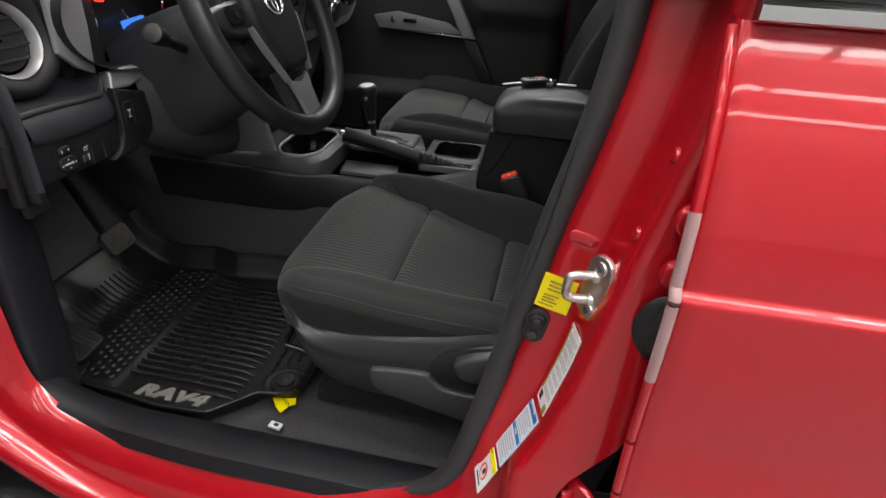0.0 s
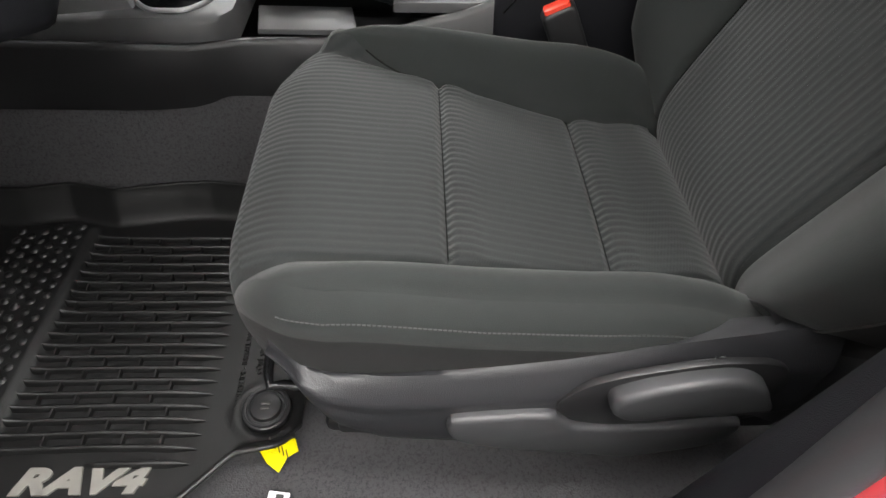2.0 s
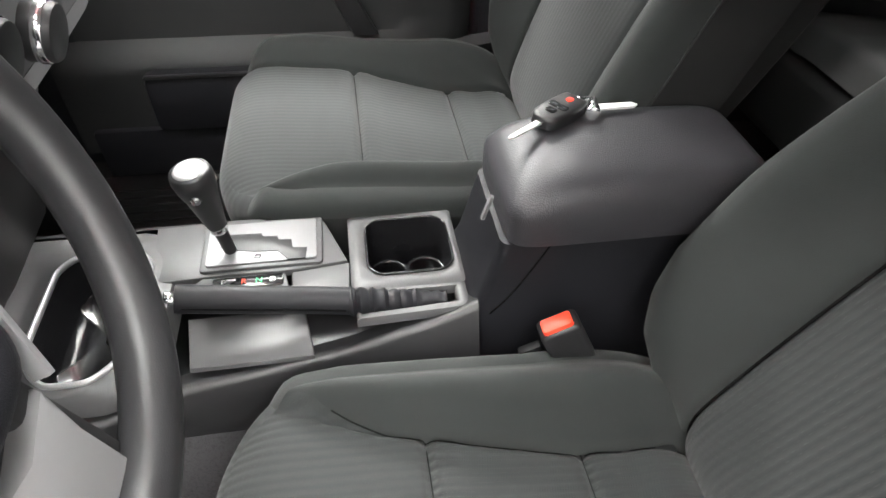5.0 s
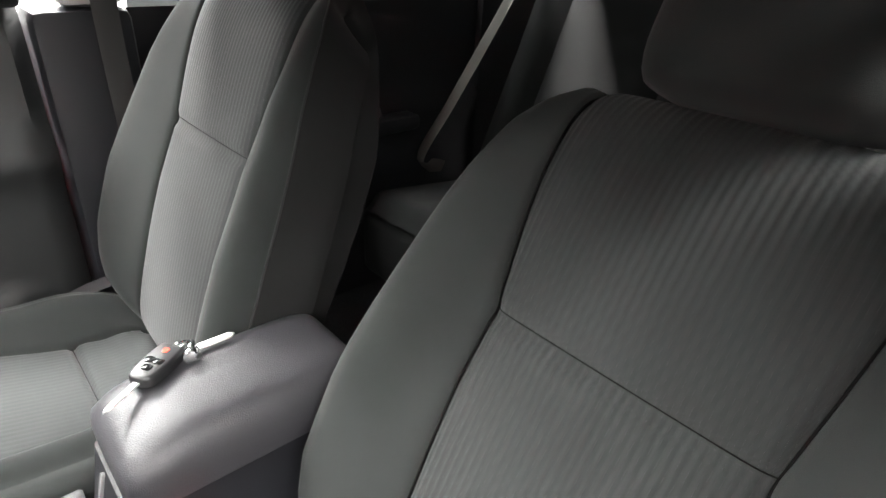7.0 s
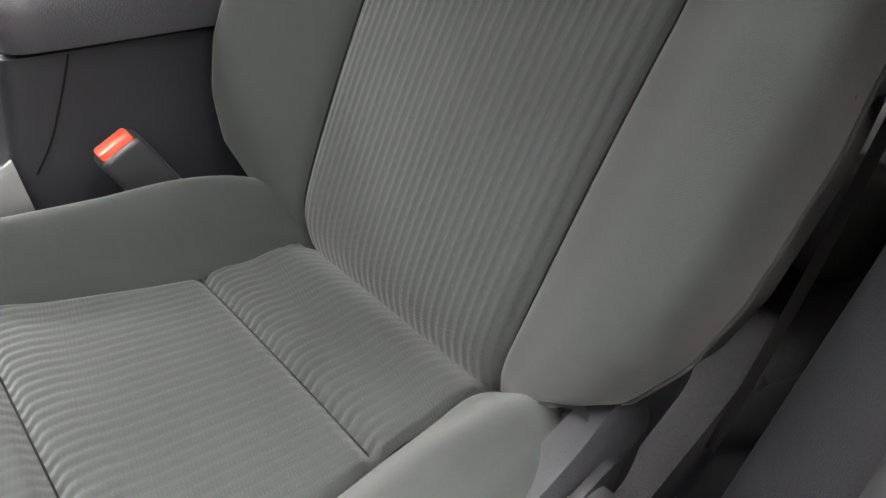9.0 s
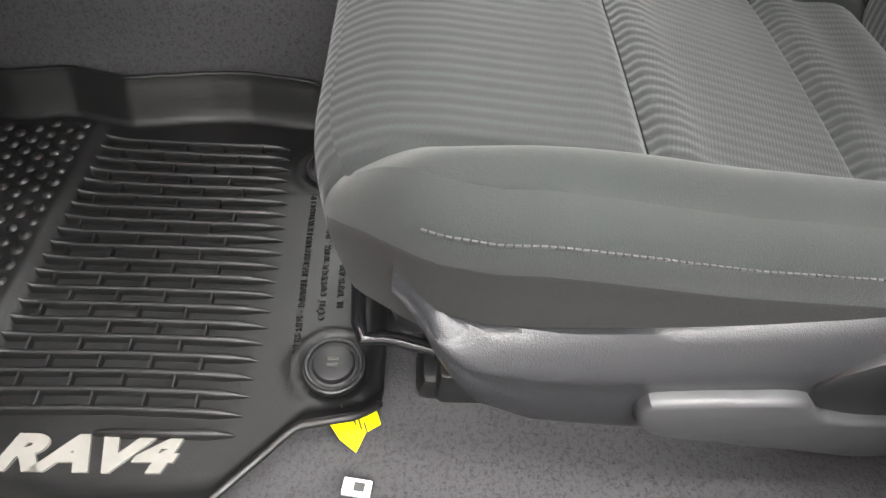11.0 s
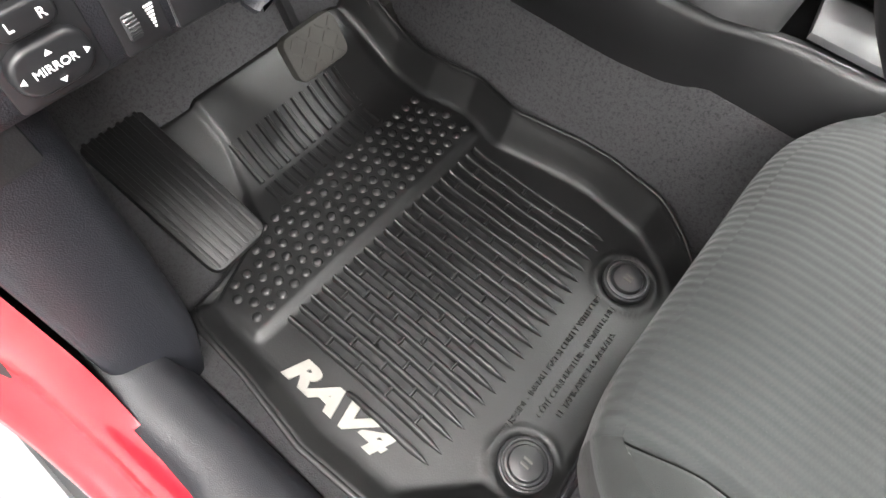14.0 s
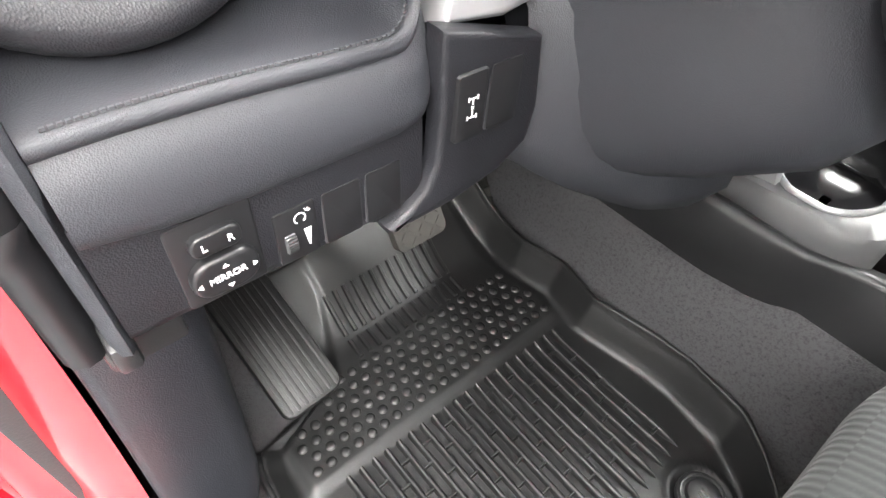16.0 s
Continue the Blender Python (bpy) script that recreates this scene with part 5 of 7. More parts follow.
wt = part("white_tag", box(-0.639, 0.474, 0.4005, 0.014, 0.024, 0.006, 0.001, (0, 0, -8)), WHITE)
part("print", box(-0.639, 0.472, 0.4040, 0.007, 0.009, 0.001, 0, (0, 0, -8)), INK, wt)
tagged(wt, "small white tag on the carpet", "tag")

SHIFT = Vector((-0.004, -0.028, 0.004))
# brake pedal
ped = thing("brake_pedal", (-0.345, 1.03, 0.53), "worn rubber brake pedal", "pedal")
pm = axes((-0.345, 1.015, 0.552), (1, 0, 0), (0, 0.5, 0.87))
part("pad", slab(rounded(0.080, 0.056, 0.012), pm, 0.014, 0.004), PEDALRUBBER, ped)
bm = None
for i in range(5):
    for j in range(4):
        b = slab([(-0.006, -0.001), (0.006, -0.001), (0.006, 0.001), (-0.006, 0.001)], pm @ pose(-0.028 + 0.014 * i, -0.019 + 0.0125 * j, 0.013, 0, 0, 45 if (i + j) % 2 else -45), 0.002, 0)
        bm = b if bm is None else join(bm, b)
part("tread", bm, PEDALRUBBER, ped)
part("arm", box(-0.345, 1.085, 0.66, 0.012, 0.02, 0.24, 0.004, (-25, 0, 0)), SMOOTH, ped)

SHIFT = Vector((0, 0, 0))
acc = thing("accelerator_pedal", (-0.165, 1.06, 0.42), "black rubber accelerator pedal", "pedal")
apm = axes((-0.165, 1.055, 0.475), (1, 0, 0), (0, 0.55, 0.84))
part("pad", slab(rounded(0.050, 0.12, 0.012), apm, 0.012, 0.004), PEDALRUBBER, acc)
for k in range(6):
    part("tread", slab(rounded(0.040, 0.006, 0.0028), apm @ pose(0, -0.045 + 0.018 * k, 0.0115), 0.0025, 0.0008), PEDALRUBBER, acc)
SHIFT = Vector((0, 0, 0))
# ---- centre console ----
con = thing("centre_console", (0.02, 0.3, 0.40), "black plastic centre console between the front seats", "console")
PZ = 0.712


def deck(name, outline, z, th, mat, lab="", bev=0.003, lift=(0.0, 0.0)):
    """A plate of the console's top; lift tips it along x and y."""
    m = Matrix.Translation((0, 0, z - th))
    bm = slab(outline, m, th, bev)
    for v in bm.verts:
        v.co.z += lift[0] * v.co.x + lift[1] * (v.co.y - 0.4)
    return part(name, bm, mat, con, lab)


def ring_deck(name, outer, hole, z, th, mat, lab=""):
    """A plate with one opening, rounded at both rims; outer and hole hold as many points."""
    rings = []
    for pts, dz_, k in ((outer, -th, 0.0), (outer, -0.003, 0.0), (outer, 0.0, 0.003), (hole, 0.0, -0.003), (hole, -0.003, 0.0), (hole, -th, 0.0)):
        c0 = np.mean(pts, axis=0)
        rings.append([(c0[0] + (px - c0[0]) * (1 - k / 0.05), c0[1] + (py - c0[1]) * (1 - k / 0.05), z + dz_) for px, py in pts])
    return loft(name, rings, mat, con, lab, caps=False)


# side panels: the near one rises to the box, its lip catching the light
rings = []
for y in np.linspace(1.00, 0.205, 32):
    e = float(np.interp(y, (0.19, 0.24, 0.31, 0.37, 0.45, 0.55, 0.70, 1.0), (0.726, 0.704, 0.690, 0.675, 0.668, 0.676, 0.690, 0.69)))
    xn = float(np.interp(y, (0.19, 0.30, 0.45, 0.55, 0.62, 0.70, 1.0), (-0.066, -0.078, -0.092, -0.112, -0.145, -0.158, -0.160)))
    rings.append([(min(-0.118, xn + 0.020), y, 0.575), (min(-0.122, xn + 0.010), y, 0.602), (xn - 0.004, y, e - 0.008), (xn, y, e - 0.001), (xn + 0.005, y, e), (xn + 0.010, y, e - 0.003), (xn + 0.03, y, e - 0.012)])
loft("side_panel", rings, SMOOTH, con, "black plastic console side", closed=False)
rings = []
for y in np.linspace(1.00, 0.205, 20):
    rings.append([(0.120, y, PZ - 0.002), (0.128, y, PZ - 0.004), (0.134, y, PZ - 0.02), (0.145, y, PZ - 0.12), (0.155, y, 0.40)])
loft("side_panel", rings, SMOOTH, con, "black plastic console side", closed=False)
# tray floor under everything
part("tray_floor", box(0.02, 0.62, 0.605, 0.19, 0.82, 0.012, 0.003), SMOOTH, con)
# cup holder plate with its squarish well
cup = rounded(0.100, 0.108, 0.022, 6, 0.050, 0.275)
around = rounded(0.146, 0.142, 0.010, 6, 0.050, 0.281)
ring_deck("cup_plate", around, cup, PZ, 0.012, SILVER_DARK, "dark silver plate round the cup holder")
cw = []
for z, k in ((PZ - 0.001, 1.0), (PZ - 0.010, 0.97), (PZ - 0.082, 0.90), (PZ - 0.085, 0.2)):
    cw.append([(0.050 + (px - 0.050) * k, 0.275 + (py - 0.275) * k, z) for px, py in cup])
loft("cup_well", cw, GLOSS, con, "gloss black cup holder well", caps=False)
loft("cup_rim", tube([(px, py, PZ + 0.0005) for px, py in rounded(0.100, 0.108, 0.022, 4, 0.050, 0.275)], 0.0016, 8, 70, closed=True), GLOSS, con, "gloss black rim", caps=False)
for cy_ in (0.250, 0.302):
    loft("cup_ring", tube([(0.050 + 0.030 * math.cos(a), cy_ + 0.027 * math.sin(a), PZ - 0.060) for a in np.linspace(0, 2 * math.pi, 12, endpoint=False)], 0.0045, 8, 32, closed=True), GLOSS, con, "gloss black cup ring")
# gear plate: flat dark silver, a raised bright gate in it, a stepped slot through the gate
gate_hole = [(0.086, 0.508), (0.084, 0.462), (0.078, 0.460), (0.077, 0.442), (0.070, 0.440), (0.069, 0.424), (0.054, 0.422), (0.052, 0.404), (0.034, 0.406), (0.034, 0.428), (0.050, 0.440), (0.052, 0.468), (0.058, 0.500), (0.064, 0.512)]
deck("gear_plate", [(0.030, 0.354), (0.120, 0.386), (0.126, 0.50), (0.120, 0.60), (0.020, 0.592), (0.024, 0.50), (0.022, 0.43)], PZ, 0.010, SILVER_DARK, "dark silver gear plate")
deck("gate_frame", rounded(0.084, 0.150, 0.005, 4, 0.070, 0.460), PZ + 0.0035, 0.006, SILVER_DARK, "satin silver gear gate", 0.002, (0.03, 0))
deck("gate_inlay", rounded(0.072, 0.136, 0.004, 4, 0.070, 0.460), PZ + 0.0062, 0.004, FASCIA, "bright gate inlay", 0.001, (0.03, 0))
deck("gate_slot", gate_hole, PZ + 0.0072, 0.003, SMOOTH, "dark stepped slot", 0.0004, (0.03, 0))
deck("gate_pin", [(0.040, 0.462), (0.046, 0.460), (0.047, 0.468), (0.041, 0.470)], PZ + 0.0076, 0.004, GLOSS, "", 0.0006, (0.03, 0))
# gear display, sunk in its own bezel
deck("display_bezel", [(-0.008, 0.425), (0.018, 0.432), (0.020, 0.530), (0.004, 0.548), (-0.010, 0.530)], PZ + 0.001, 0.008, SILVER_DARK, "dark silver display bezel", 0.002)
disp = deck("gear_display", rounded(0.018, 0.084, 0.003, 4, 0.007, 0.475), PZ + 0.0026, 0.004, GLOSS, "gloss black gear display", 0.0008)
for txt, dy_, mt in (("P", 0.504, WHITEINK), ("R", 0.480, ORANGE), ("N", 0.462, GREENINK), ("D", 0.446, WHITEINK)):
    writing(txt, axes((0.007, dy_, PZ + 0.0030), (0, -1, 0), (1, 0, 0)), 0.0115, mt, disp, "letter")
# near rail of the top, low tray in front of the brake lever and the frame of its slot
deck("near_rail", [(-0.022, 0.354), (0.028, 0.352), (0.020, 0.424), (-0.008, 0.424), (-0.022, 0.43)], PZ - 0.001, 0.010, SILVER_DARK, "dark silver plate beside the gate", 0.003)
deck("front_tray", [(-0.086, 0.400), (-0.012, 0.412), (-0.012, 0.552), (-0.086, 0.540)], 0.678, 0.008, SILVER_DARK, "dark silver low tray", 0.003)
slot_o = [(-0.062, 0.212), (-0.022, 0.212), (-0.020, 0.348), (-0.066, 0.348)]
slot_h = [(-0.052, 0.226), (-0.028, 0.226), (-0.027, 0.338), (-0.057, 0.338)]
four = lambda c: [tuple(np.array(c[k]) + (np.array(c[(k + 1) % 4]) - np.array(c[k])) * q) for k in range(4) for q in np.linspace(0, 1, 6, endpoint=False)]
ring_deck("brake_slot_frame", four(slot_o), four(slot_h), PZ - 0.002, 0.014, SILVER_DARK, "satin grey frame of the brake slot")
part("brake_well", box(-0.045, 0.345, 0.655, 0.075, 0.27, 0.012, 0.003), SMOOTH, con)
# front storage bin with a bright rim
BX, BY, BZ = -0.010, 0.647, 0.716
bin_o = [(px + 0.02 * (px < 0) * (1 - (py / 0.055) ** 2) * -1, py) for px, py in rounded(0.176, 0.110, 0.040, 7)]
loft("bin_rim", tube([(BX + px, BY + py, BZ) for px, py in bin_o], 0.0034, 8, 90, closed=True, flat=1.3), SILVER, con, "bright satin bin rim", caps=False)
loft("bin_well", [[(BX + px * k, BY + py * k, z) for px, py in bin_o] for z, k in ((BZ - 0.001, 1.0), (BZ - 0.020, 0.97), (BZ - 0.055, 0.92), (BZ - 0.060, 0.86), (BZ - 0.061, 0.1))], GLOSS, con, "dark storage bin", caps=False)
apron = []
for px, py in bin_o:
    a = math.atan2(py / 0.055, px / 0.088)
    cx_, cy_ = math.cos(a), math.sin(a)
    apron.append((BX + (0.130 if cx_ > 0 else 0.120) * math.copysign(abs(cx_) ** 0.55, cx_), BY + (0.330 if cy_ > 0 else 0.088) * math.copysign(abs(cy_) ** 0.75, cy_)))
rings = [[(px + (px - BX) * k, py + (py - BY) * k * 0.5, BZ + dz_) for px, py in apron] for k, dz_ in ((0.06, -0.05), (0.05, -0.026), (0.03, -0.014), (0.0, -0.008))] + [[(BX + px * k, BY + py * k, BZ + dz_) for px, py in bin_o] for k, dz_ in ((1.12, -0.003), (1.02, -0.001))]
loft("front_apron", rings, SILVER_DARK, con, "dark silver front plate round the bin", caps=False)
# gear lever
gl = thing("gear_lever", (0.055, 0.500, PZ), "black gear lever with a silver topped knob", "gear lever")
b0, b1 = Vector((0.060, 0.497, PZ - 0.01)), Vector((0.049, 0.514, 0.856))
d_ = (b1 - b0).normalized()
L_ = (b1 - b0).length
part("shaft", cyl(b0, b0 + d_ * 0.060, 0.0075, 0.0085, 16), SMOOTH, gl)
part("collar", cyl(b0 + d_ * 0.056, b0 + d_ * 0.068, 0.0105, 0.0115, 20, 0.001), CHROME, gl, "chrome collar")
kn = []
for q, r_ in ((0.066, 0.0115), (0.085, 0.0145), (L_ - 0.042, 0.0185), (L_ - 0.026, 0.0225), (L_ - 0.012, 0.0240), (L_ - 0.004, 0.0225), (L_ - 0.002, 0.020)):
    a = d_.orthogonal().normalized()
    b = d_.cross(a)
    kn.append([tuple(b0 + d_ * q + a * (r_ * math.cos(t)) + b * (r_ * math.sin(t))) for t in np.linspace(0, 2 * math.pi, 28, endpoint=False)])
loft("knob", kn, SMOOTH, gl, "black leather-grained knob")
part("cap", cyl(b0 + d_ * (L_ - 0.005), b0 + d_ * L_, 0.0195, 0.0165, 28, 0.0018), SILVER, gl, "silver knob cap")
part("release", cyl(b0 + d_ * (L_ - 0.030) + Vector((-0.019, 0, 0)), b0 + d_ * (L_ - 0.030) + Vector((-0.024, 0, 0)), 0.007, 0.006, 14, 0.001), CHROME, gl)
# parking brake lever
pb = thing("parking_brake", (-0.045, 0.36, 0.70), "black parking brake lever with a leather grip", "brake lever")
loft("grip", tube([(-0.042, 0.352, 0.716), (-0.0435, 0.40, 0.727), (-0.0465, 0.45, 0.739), (-0.0495, 0.50, 0.751), (-0.051, 0.528, 0.7575), (-0.0515, 0.538, 0.760)], 0.0148, 16, 40, flat=1.2), PLASTIC, pb, "grained black grip")
loft("grip_seam", tube([(-0.0575, 0.36, 0.718), (-0.060, 0.42, 0.732), (-0.0635, 0.48, 0.7465), (-0.0655, 0.53, 0.758)], 0.0012, 6, 40), SEAM, pb)
rings = []
for k, q in enumerate(np.linspace(0, 1, 26)):
    y = 0.356 - 0.118 * q
    fold = 0.0026 * math.sin(k * 2.3) * (1 - 0.5 * q)
    rings.append([(-0.042 + 0.004 * q + (0.016 - 0.006 * q + fold) * math.cos(a), y, 0.716 - 0.020 * q + (0.018 - 0.006 * q + fold) * math.sin(a)) for a in np.linspace(0, 2 * math.pi, 20, endpoint=False)])
loft("gaiter", rings, PLASTIC, pb, "creased black gaiter")
part("button", cyl((-0.0515, 0.537, 0.760), (-0.052, 0.549, 0.763), 0.0075, seg=14, bevel=0.002), CHROME, pb, "chrome button")
# box under the armrest: a raked front that flares into the plates, and a parting line under the lid
rings = []
for z, yf_, xn, xf in ((0.42, 0.20, -0.070, 0.085), (0.66, 0.205, -0.068, 0.082), (0.700, 0.214, -0.067, 0.080), (0.722, 0.204, -0.066, 0.078), (0.76, 0.196, -0.066, 0.076), (0.81, 0.186, -0.066, 0.074), (0.8125, 0.180, -0.062, 0.070)):
    w_, l_ = xf - xn, yf_ + 0.115
    rings.append([(px, py, z) for px, py in rounded(w_, l_, 0.012, 5, (xn + xf) / 2, yf_ - l_ / 2)])
loft("armrest_body", rings, PLASTIC, con, "black console box body")
loft("box_seam", tube([(-0.0675, 0.130, 0.808), (-0.0685, 0.145, 0.775), (-0.0695, 0.168, 0.73), (-0.070, 0.190, 0.70)], 0.0010, 6, 24), SEAM, con)
part("latch", slab(rounded(0.006, 0.034, 0.0025), axes((-0.030, 0.1965, 0.835), (1, 0, 0), (0, -0.25, 0.97)) @ pose(0, 0, -0.002), 0.004, 0.001), FASCIA, con, "narrow silver latch")
# padded lid
rings = []
for z, k, n_ in ((0.8155, 0.004, 9), (0.8165, 0.0, 9), (0.822, -0.001, 9), (0.850, -0.0025, 8), (0.866, -0.001, 8), (0.876, 0.003, 7.5), (0.884, 0.008, 7), (0.890, 0.015, 6.5), (0.8935, 0.024, 6), (0.8950, 0.036, 6), (0.8956, 0.055, 6), (0.8958, 0.072, 6)):
    ring = []
    for a in np.linspace(0, 2 * math.pi, 72, endpoint=False):
        ca, sa = math.cos(a), math.sin(a)
        py = (0.146 - k) * math.copysign(abs(sa) ** (2 / n_), sa)
        ring.append((-0.001 + (0.079 - k) * math.copysign(abs(ca) ** (2 / n_), ca), 0.036 + py, z - 0.010 * smooth(0.06, 0.15, py) * smooth(0.85, 0.88, z)))
    rings.append(ring)
loft("lid", rings, LIDM, con, "padded black grained armrest lid")
SHIFT = Vector((0.0, -0.012, -0.0125))

# keys on the lid
ky = thing("car_keys", (0.045, 0.09, 0.909), "black key fob with two keys on a ring", "keys")
km = axes((0.044, 0.117, 0.9095), (-0.56, 0.83, 0), (-0.83, -0.56, 0))
k2 = axes((0.056, 0.080, 0.9095), (0.13, 0.99, 0), (-0.99, 0.13, 0))
part("fob", slab(spline([(-0.033, -0.009), (-0.030, -0.016), (0.0, -0.0185), (0.028, -0.015), (0.034, 0.0), (0.028, 0.015), (0.0, 0.0185), (-0.030, 0.016), (-0.033, 0.009)], 48, True).tolist(), km, 0.014, 0.005, 3), SMOOTH, ky, "black remote fob")
part("panic_button", slab(rounded(0.009, 0.008, 0.003), km @ pose(-0.018, 0.0, 0.014), 0.001, 0.0004), ORANGE, ky)
for k in range(3):
    part("button", slab(rounded(0.010, 0.012, 0.003), km @ pose(0.002 + 0.013 * (k % 2), -0.006 + 0.006 * k, 0.014), 0.001, 0.0004), GLOSS, ky)
part("blade", slab([(0.032, -0.0042), (0.078, -0.0030), (0.084, 0.0), (0.078, 0.0030), (0.032, 0.0042)], km @ pose(0, 0, 0.005), 0.0022, 0.0004), KEYSTEEL, ky, "steel key blade")
loft("ring", tube([km @ Vector((-0.040 + 0.009 * math.cos(a), 0.009 * math.sin(a), 0.006 + 0.004 * math.sin(a))) for a in np.linspace(0, 2 * math.pi, 12, endpoint=False)], 0.0011, 6, 32, closed=True), CHROME, ky, "steel split ring")
part("pendant", cyl((0.060, 0.072, 0.9175), (0.040, 0.079, 0.9175), 0.0055, seg=18, bevel=0.001), CHROME, ky, "short chrome tube")
part("pendant", cyl((0.041, 0.079, 0.9185), (0.029, 0.083, 0.9185), 0.0088, seg=22, bevel=0.002), CHROME, ky, "round polished pendant")
part("spare_key", slab([(0.0, -0.0055), (0.040, -0.0055), (0.046, 0.0), (0.040, 0.0055), (0.0, 0.0055)], axes((0.052, 0.066, 0.9120), (-0.02, -1, 0.02), (1, -0.02, 0)), 0.0022, 0.0004), KEYSTEEL, ky, "flat bright steel key")

SHIFT = Vector((0, 0, 0))
# belt buckles
def buckle(px, py, pz, lab):
    b = thing("belt_buckle", (px, py, pz - 0.08), lab, "belt buckle", "seat belt buckles")
    m = axes((px - 0.012, py - 0.012, pz - 0.045), (0, 1, -0.5), (0, 0.50, 0.86))
    m = m if m.to_3x3().col[2].x < 0 else axes((px - 0.012, py - 0.012, pz - 0.045), (0, -1, 0.5), (0, 0.50, 0.86))
    part("housing", slab(rounded(0.048, 0.105, 0.010), m, 0.026, 0.006, 3), SMOOTH, b, "black plastic housing")
    part("button", slab(rounded(0.036, 0.019, 0.004), m @ pose(0, 0.0525, 0.013, -90, 0, 0) @ pose(0, 0, -0.006), 0.012, 0.003), ORANGE, b, "orange red release button")
    bm = join(slab(rounded(0.016, 0.002, 0.0009), m @ pose(0, -0.012, 0.0262), 0.0004, 0), slab(rounded(0.020, 0.002, 0.0009), m @ pose(0, -0.017, 0.0262), 0.0004, 0))
    part("print", bm, GREYINK, b)
    part("stalk", box(px, py - 0.0, pz - 0.13, 0.012, 0.03, 0.13, 0.004, (-25, 0, 0)), SMOOTH, b)
    return b


buckle(-0.096, 0.116, 0.732, "black belt buckle with an orange release beside the console")
pbk = buckle(0.125, 0.10, 0.735, "black belt buckle with an orange release beside the passenger seat")

# ---- dashboard ----
dash = thing("dashboard", (0.0, 0.95, 0.80), "dark grey grained dashboard with silver trim", "dashboard")
# left padded ledge: a flat top, a bead under the stitched line and a soft face below it
SHIFT = Vector((0, 0, 0))
BEAD_Z = lambda x: float(np.interp(x, (-0.690, -0.66, -0.62, -0.57, -0.54, -0.511), (0.974, 0.9735, 0.971, 0.966, 0.964, 0.964)))
FACE_Z = lambda x: float(np.interp(x, (-0.690, -0.66, -0.62, -0.54, -0.522, -0.511), (0.929, 0.922, 0.918, 0.916, 0.921, 0.936)))
END = lambda x: max(0.0, (x + 0.533) / 0.022)
rings = []
for x in np.r_[np.linspace(-0.690, -0.535, 22), -0.511 - 0.022 * (1 - np.sin(np.linspace(0.08, 1, 9) * math.pi / 2))]:
    zb, zf, u = BEAD_Z(x), FACE_Z(x), END(x)
    k = 0.020 * (1 - math.sqrt(max(0.0, 1 - u * u)))
    h = (zb - zf)
    lift_ = 0.030 * u ** 2
    sec = [(0.16, 0.150), (0.10, 0.070), (0.062, 0.030), (0.032, 0.011), (0.016, 0.0048), (0.006, 0.0032), (0.001, 0.0012), (-0.0012, -0.0022), (-0.0010, -0.0050), (0.0006, -0.0066), (-0.0008, -0.0085), (-0.0045, -0.0135), (-0.0080, -0.021), (-0.0100, -0.030), (-0.0108, -0.78 * h), (-0.0095, -0.90 * h), (-0.0060, -0.97 * h), (-0.001, -h), (0.016, -h - 0.001), (0.03, -h)]
    pl = [(0, 0.763 + k + a, zb + b + (lift_ if b > -0.006 else lift_ * max(0, 1 + b / h))) for a, b in sec]
    rings.append([(x, p[1], p[2]) for p in pl])
loft("padded_ledge", rings, DASH, dash, "soft grey padded ledge", closed=False)
loft("ledge_end", [rings[-1], [(p[0] + 0.002, max(p[1], 0.80) + 0.04, p[2]) for p in rings[-1]]], DASH, dash, closed=False)
line = spline([(x, 0.7660, BEAD_Z(x) + 0.0030) for x in np.linspace(-0.682, -0.540, 12)] + [(-0.530, 0.7675, 0.9695), (-0.524, 0.771, 0.977), (-0.520, 0.777, 0.989)], 64)
bm = None
for k in range(0, 63):
    p, q = Vector(line[k]), Vector(line[k + 1])
    b = box(*((p + q) / 2), (q - p).length * 0.66, 0.0013, 0.0013, 0, (0, -math.degrees(math.atan2(q.z - p.z, q.x - p.x)) , 0))
    bm = b if bm is None else join(bm, b)
part("stitching", bm, DASH_THREAD, dash, "grey stitched line")
# switch panel under it, and the prouder one beside the column
PANEL = lambda x: 0.7565 if x < -0.53 else 0.7490
rings = []
for x in np.linspace(-0.691, -0.524, 12):
    zl = float(np.interp(x, (-0.691, -0.55, -0.52), (0.866, 0.861, 0.861)))
    rings.append([(x, 0.80, 0.945), (x, 0.7575, 0.940), (x, 0.7565, 0.90), (x, 0.7568, zl + 0.010), (x, 0.7590, zl + 0.003), (x, 0.765, zl), (x, 0.80, zl - 0.001), (x, 0.95, zl - 0.002)])
loft("switch_panel", rings, PLASTIC, dash, "black grained switch panel", closed=False)
part("column_switch_panel", slab([(-0.5185, 0.970), (-0.517, 0.925), (-0.5185, 0.893), (-0.526, 0.875), (-0.538, 0.866), (-0.552, 0.860), (-0.552, 0.8565), (-0.505, 0.8565), (-0.468, 0.863), (-0.446, 0.876), (-0.441, 0.900), (-0.446, 0.946)][::-1], axes((0, 0.762, 0), (1, 0, 0), (0, 0, 1)), 0.013, 0.004, 3), PLASTIC, dash, "black grained panel beside the column")
part("panel_underside", box(-0.50, 0.83, 0.866, 0.115, 0.14, 0.016, 0.004), PLASTIC, dash)


def panel_frame(x, z, tilt=0.0):
    return axes((x, PANEL(x), z), (1, 0, tilt), (-tilt, 0.03, 1))


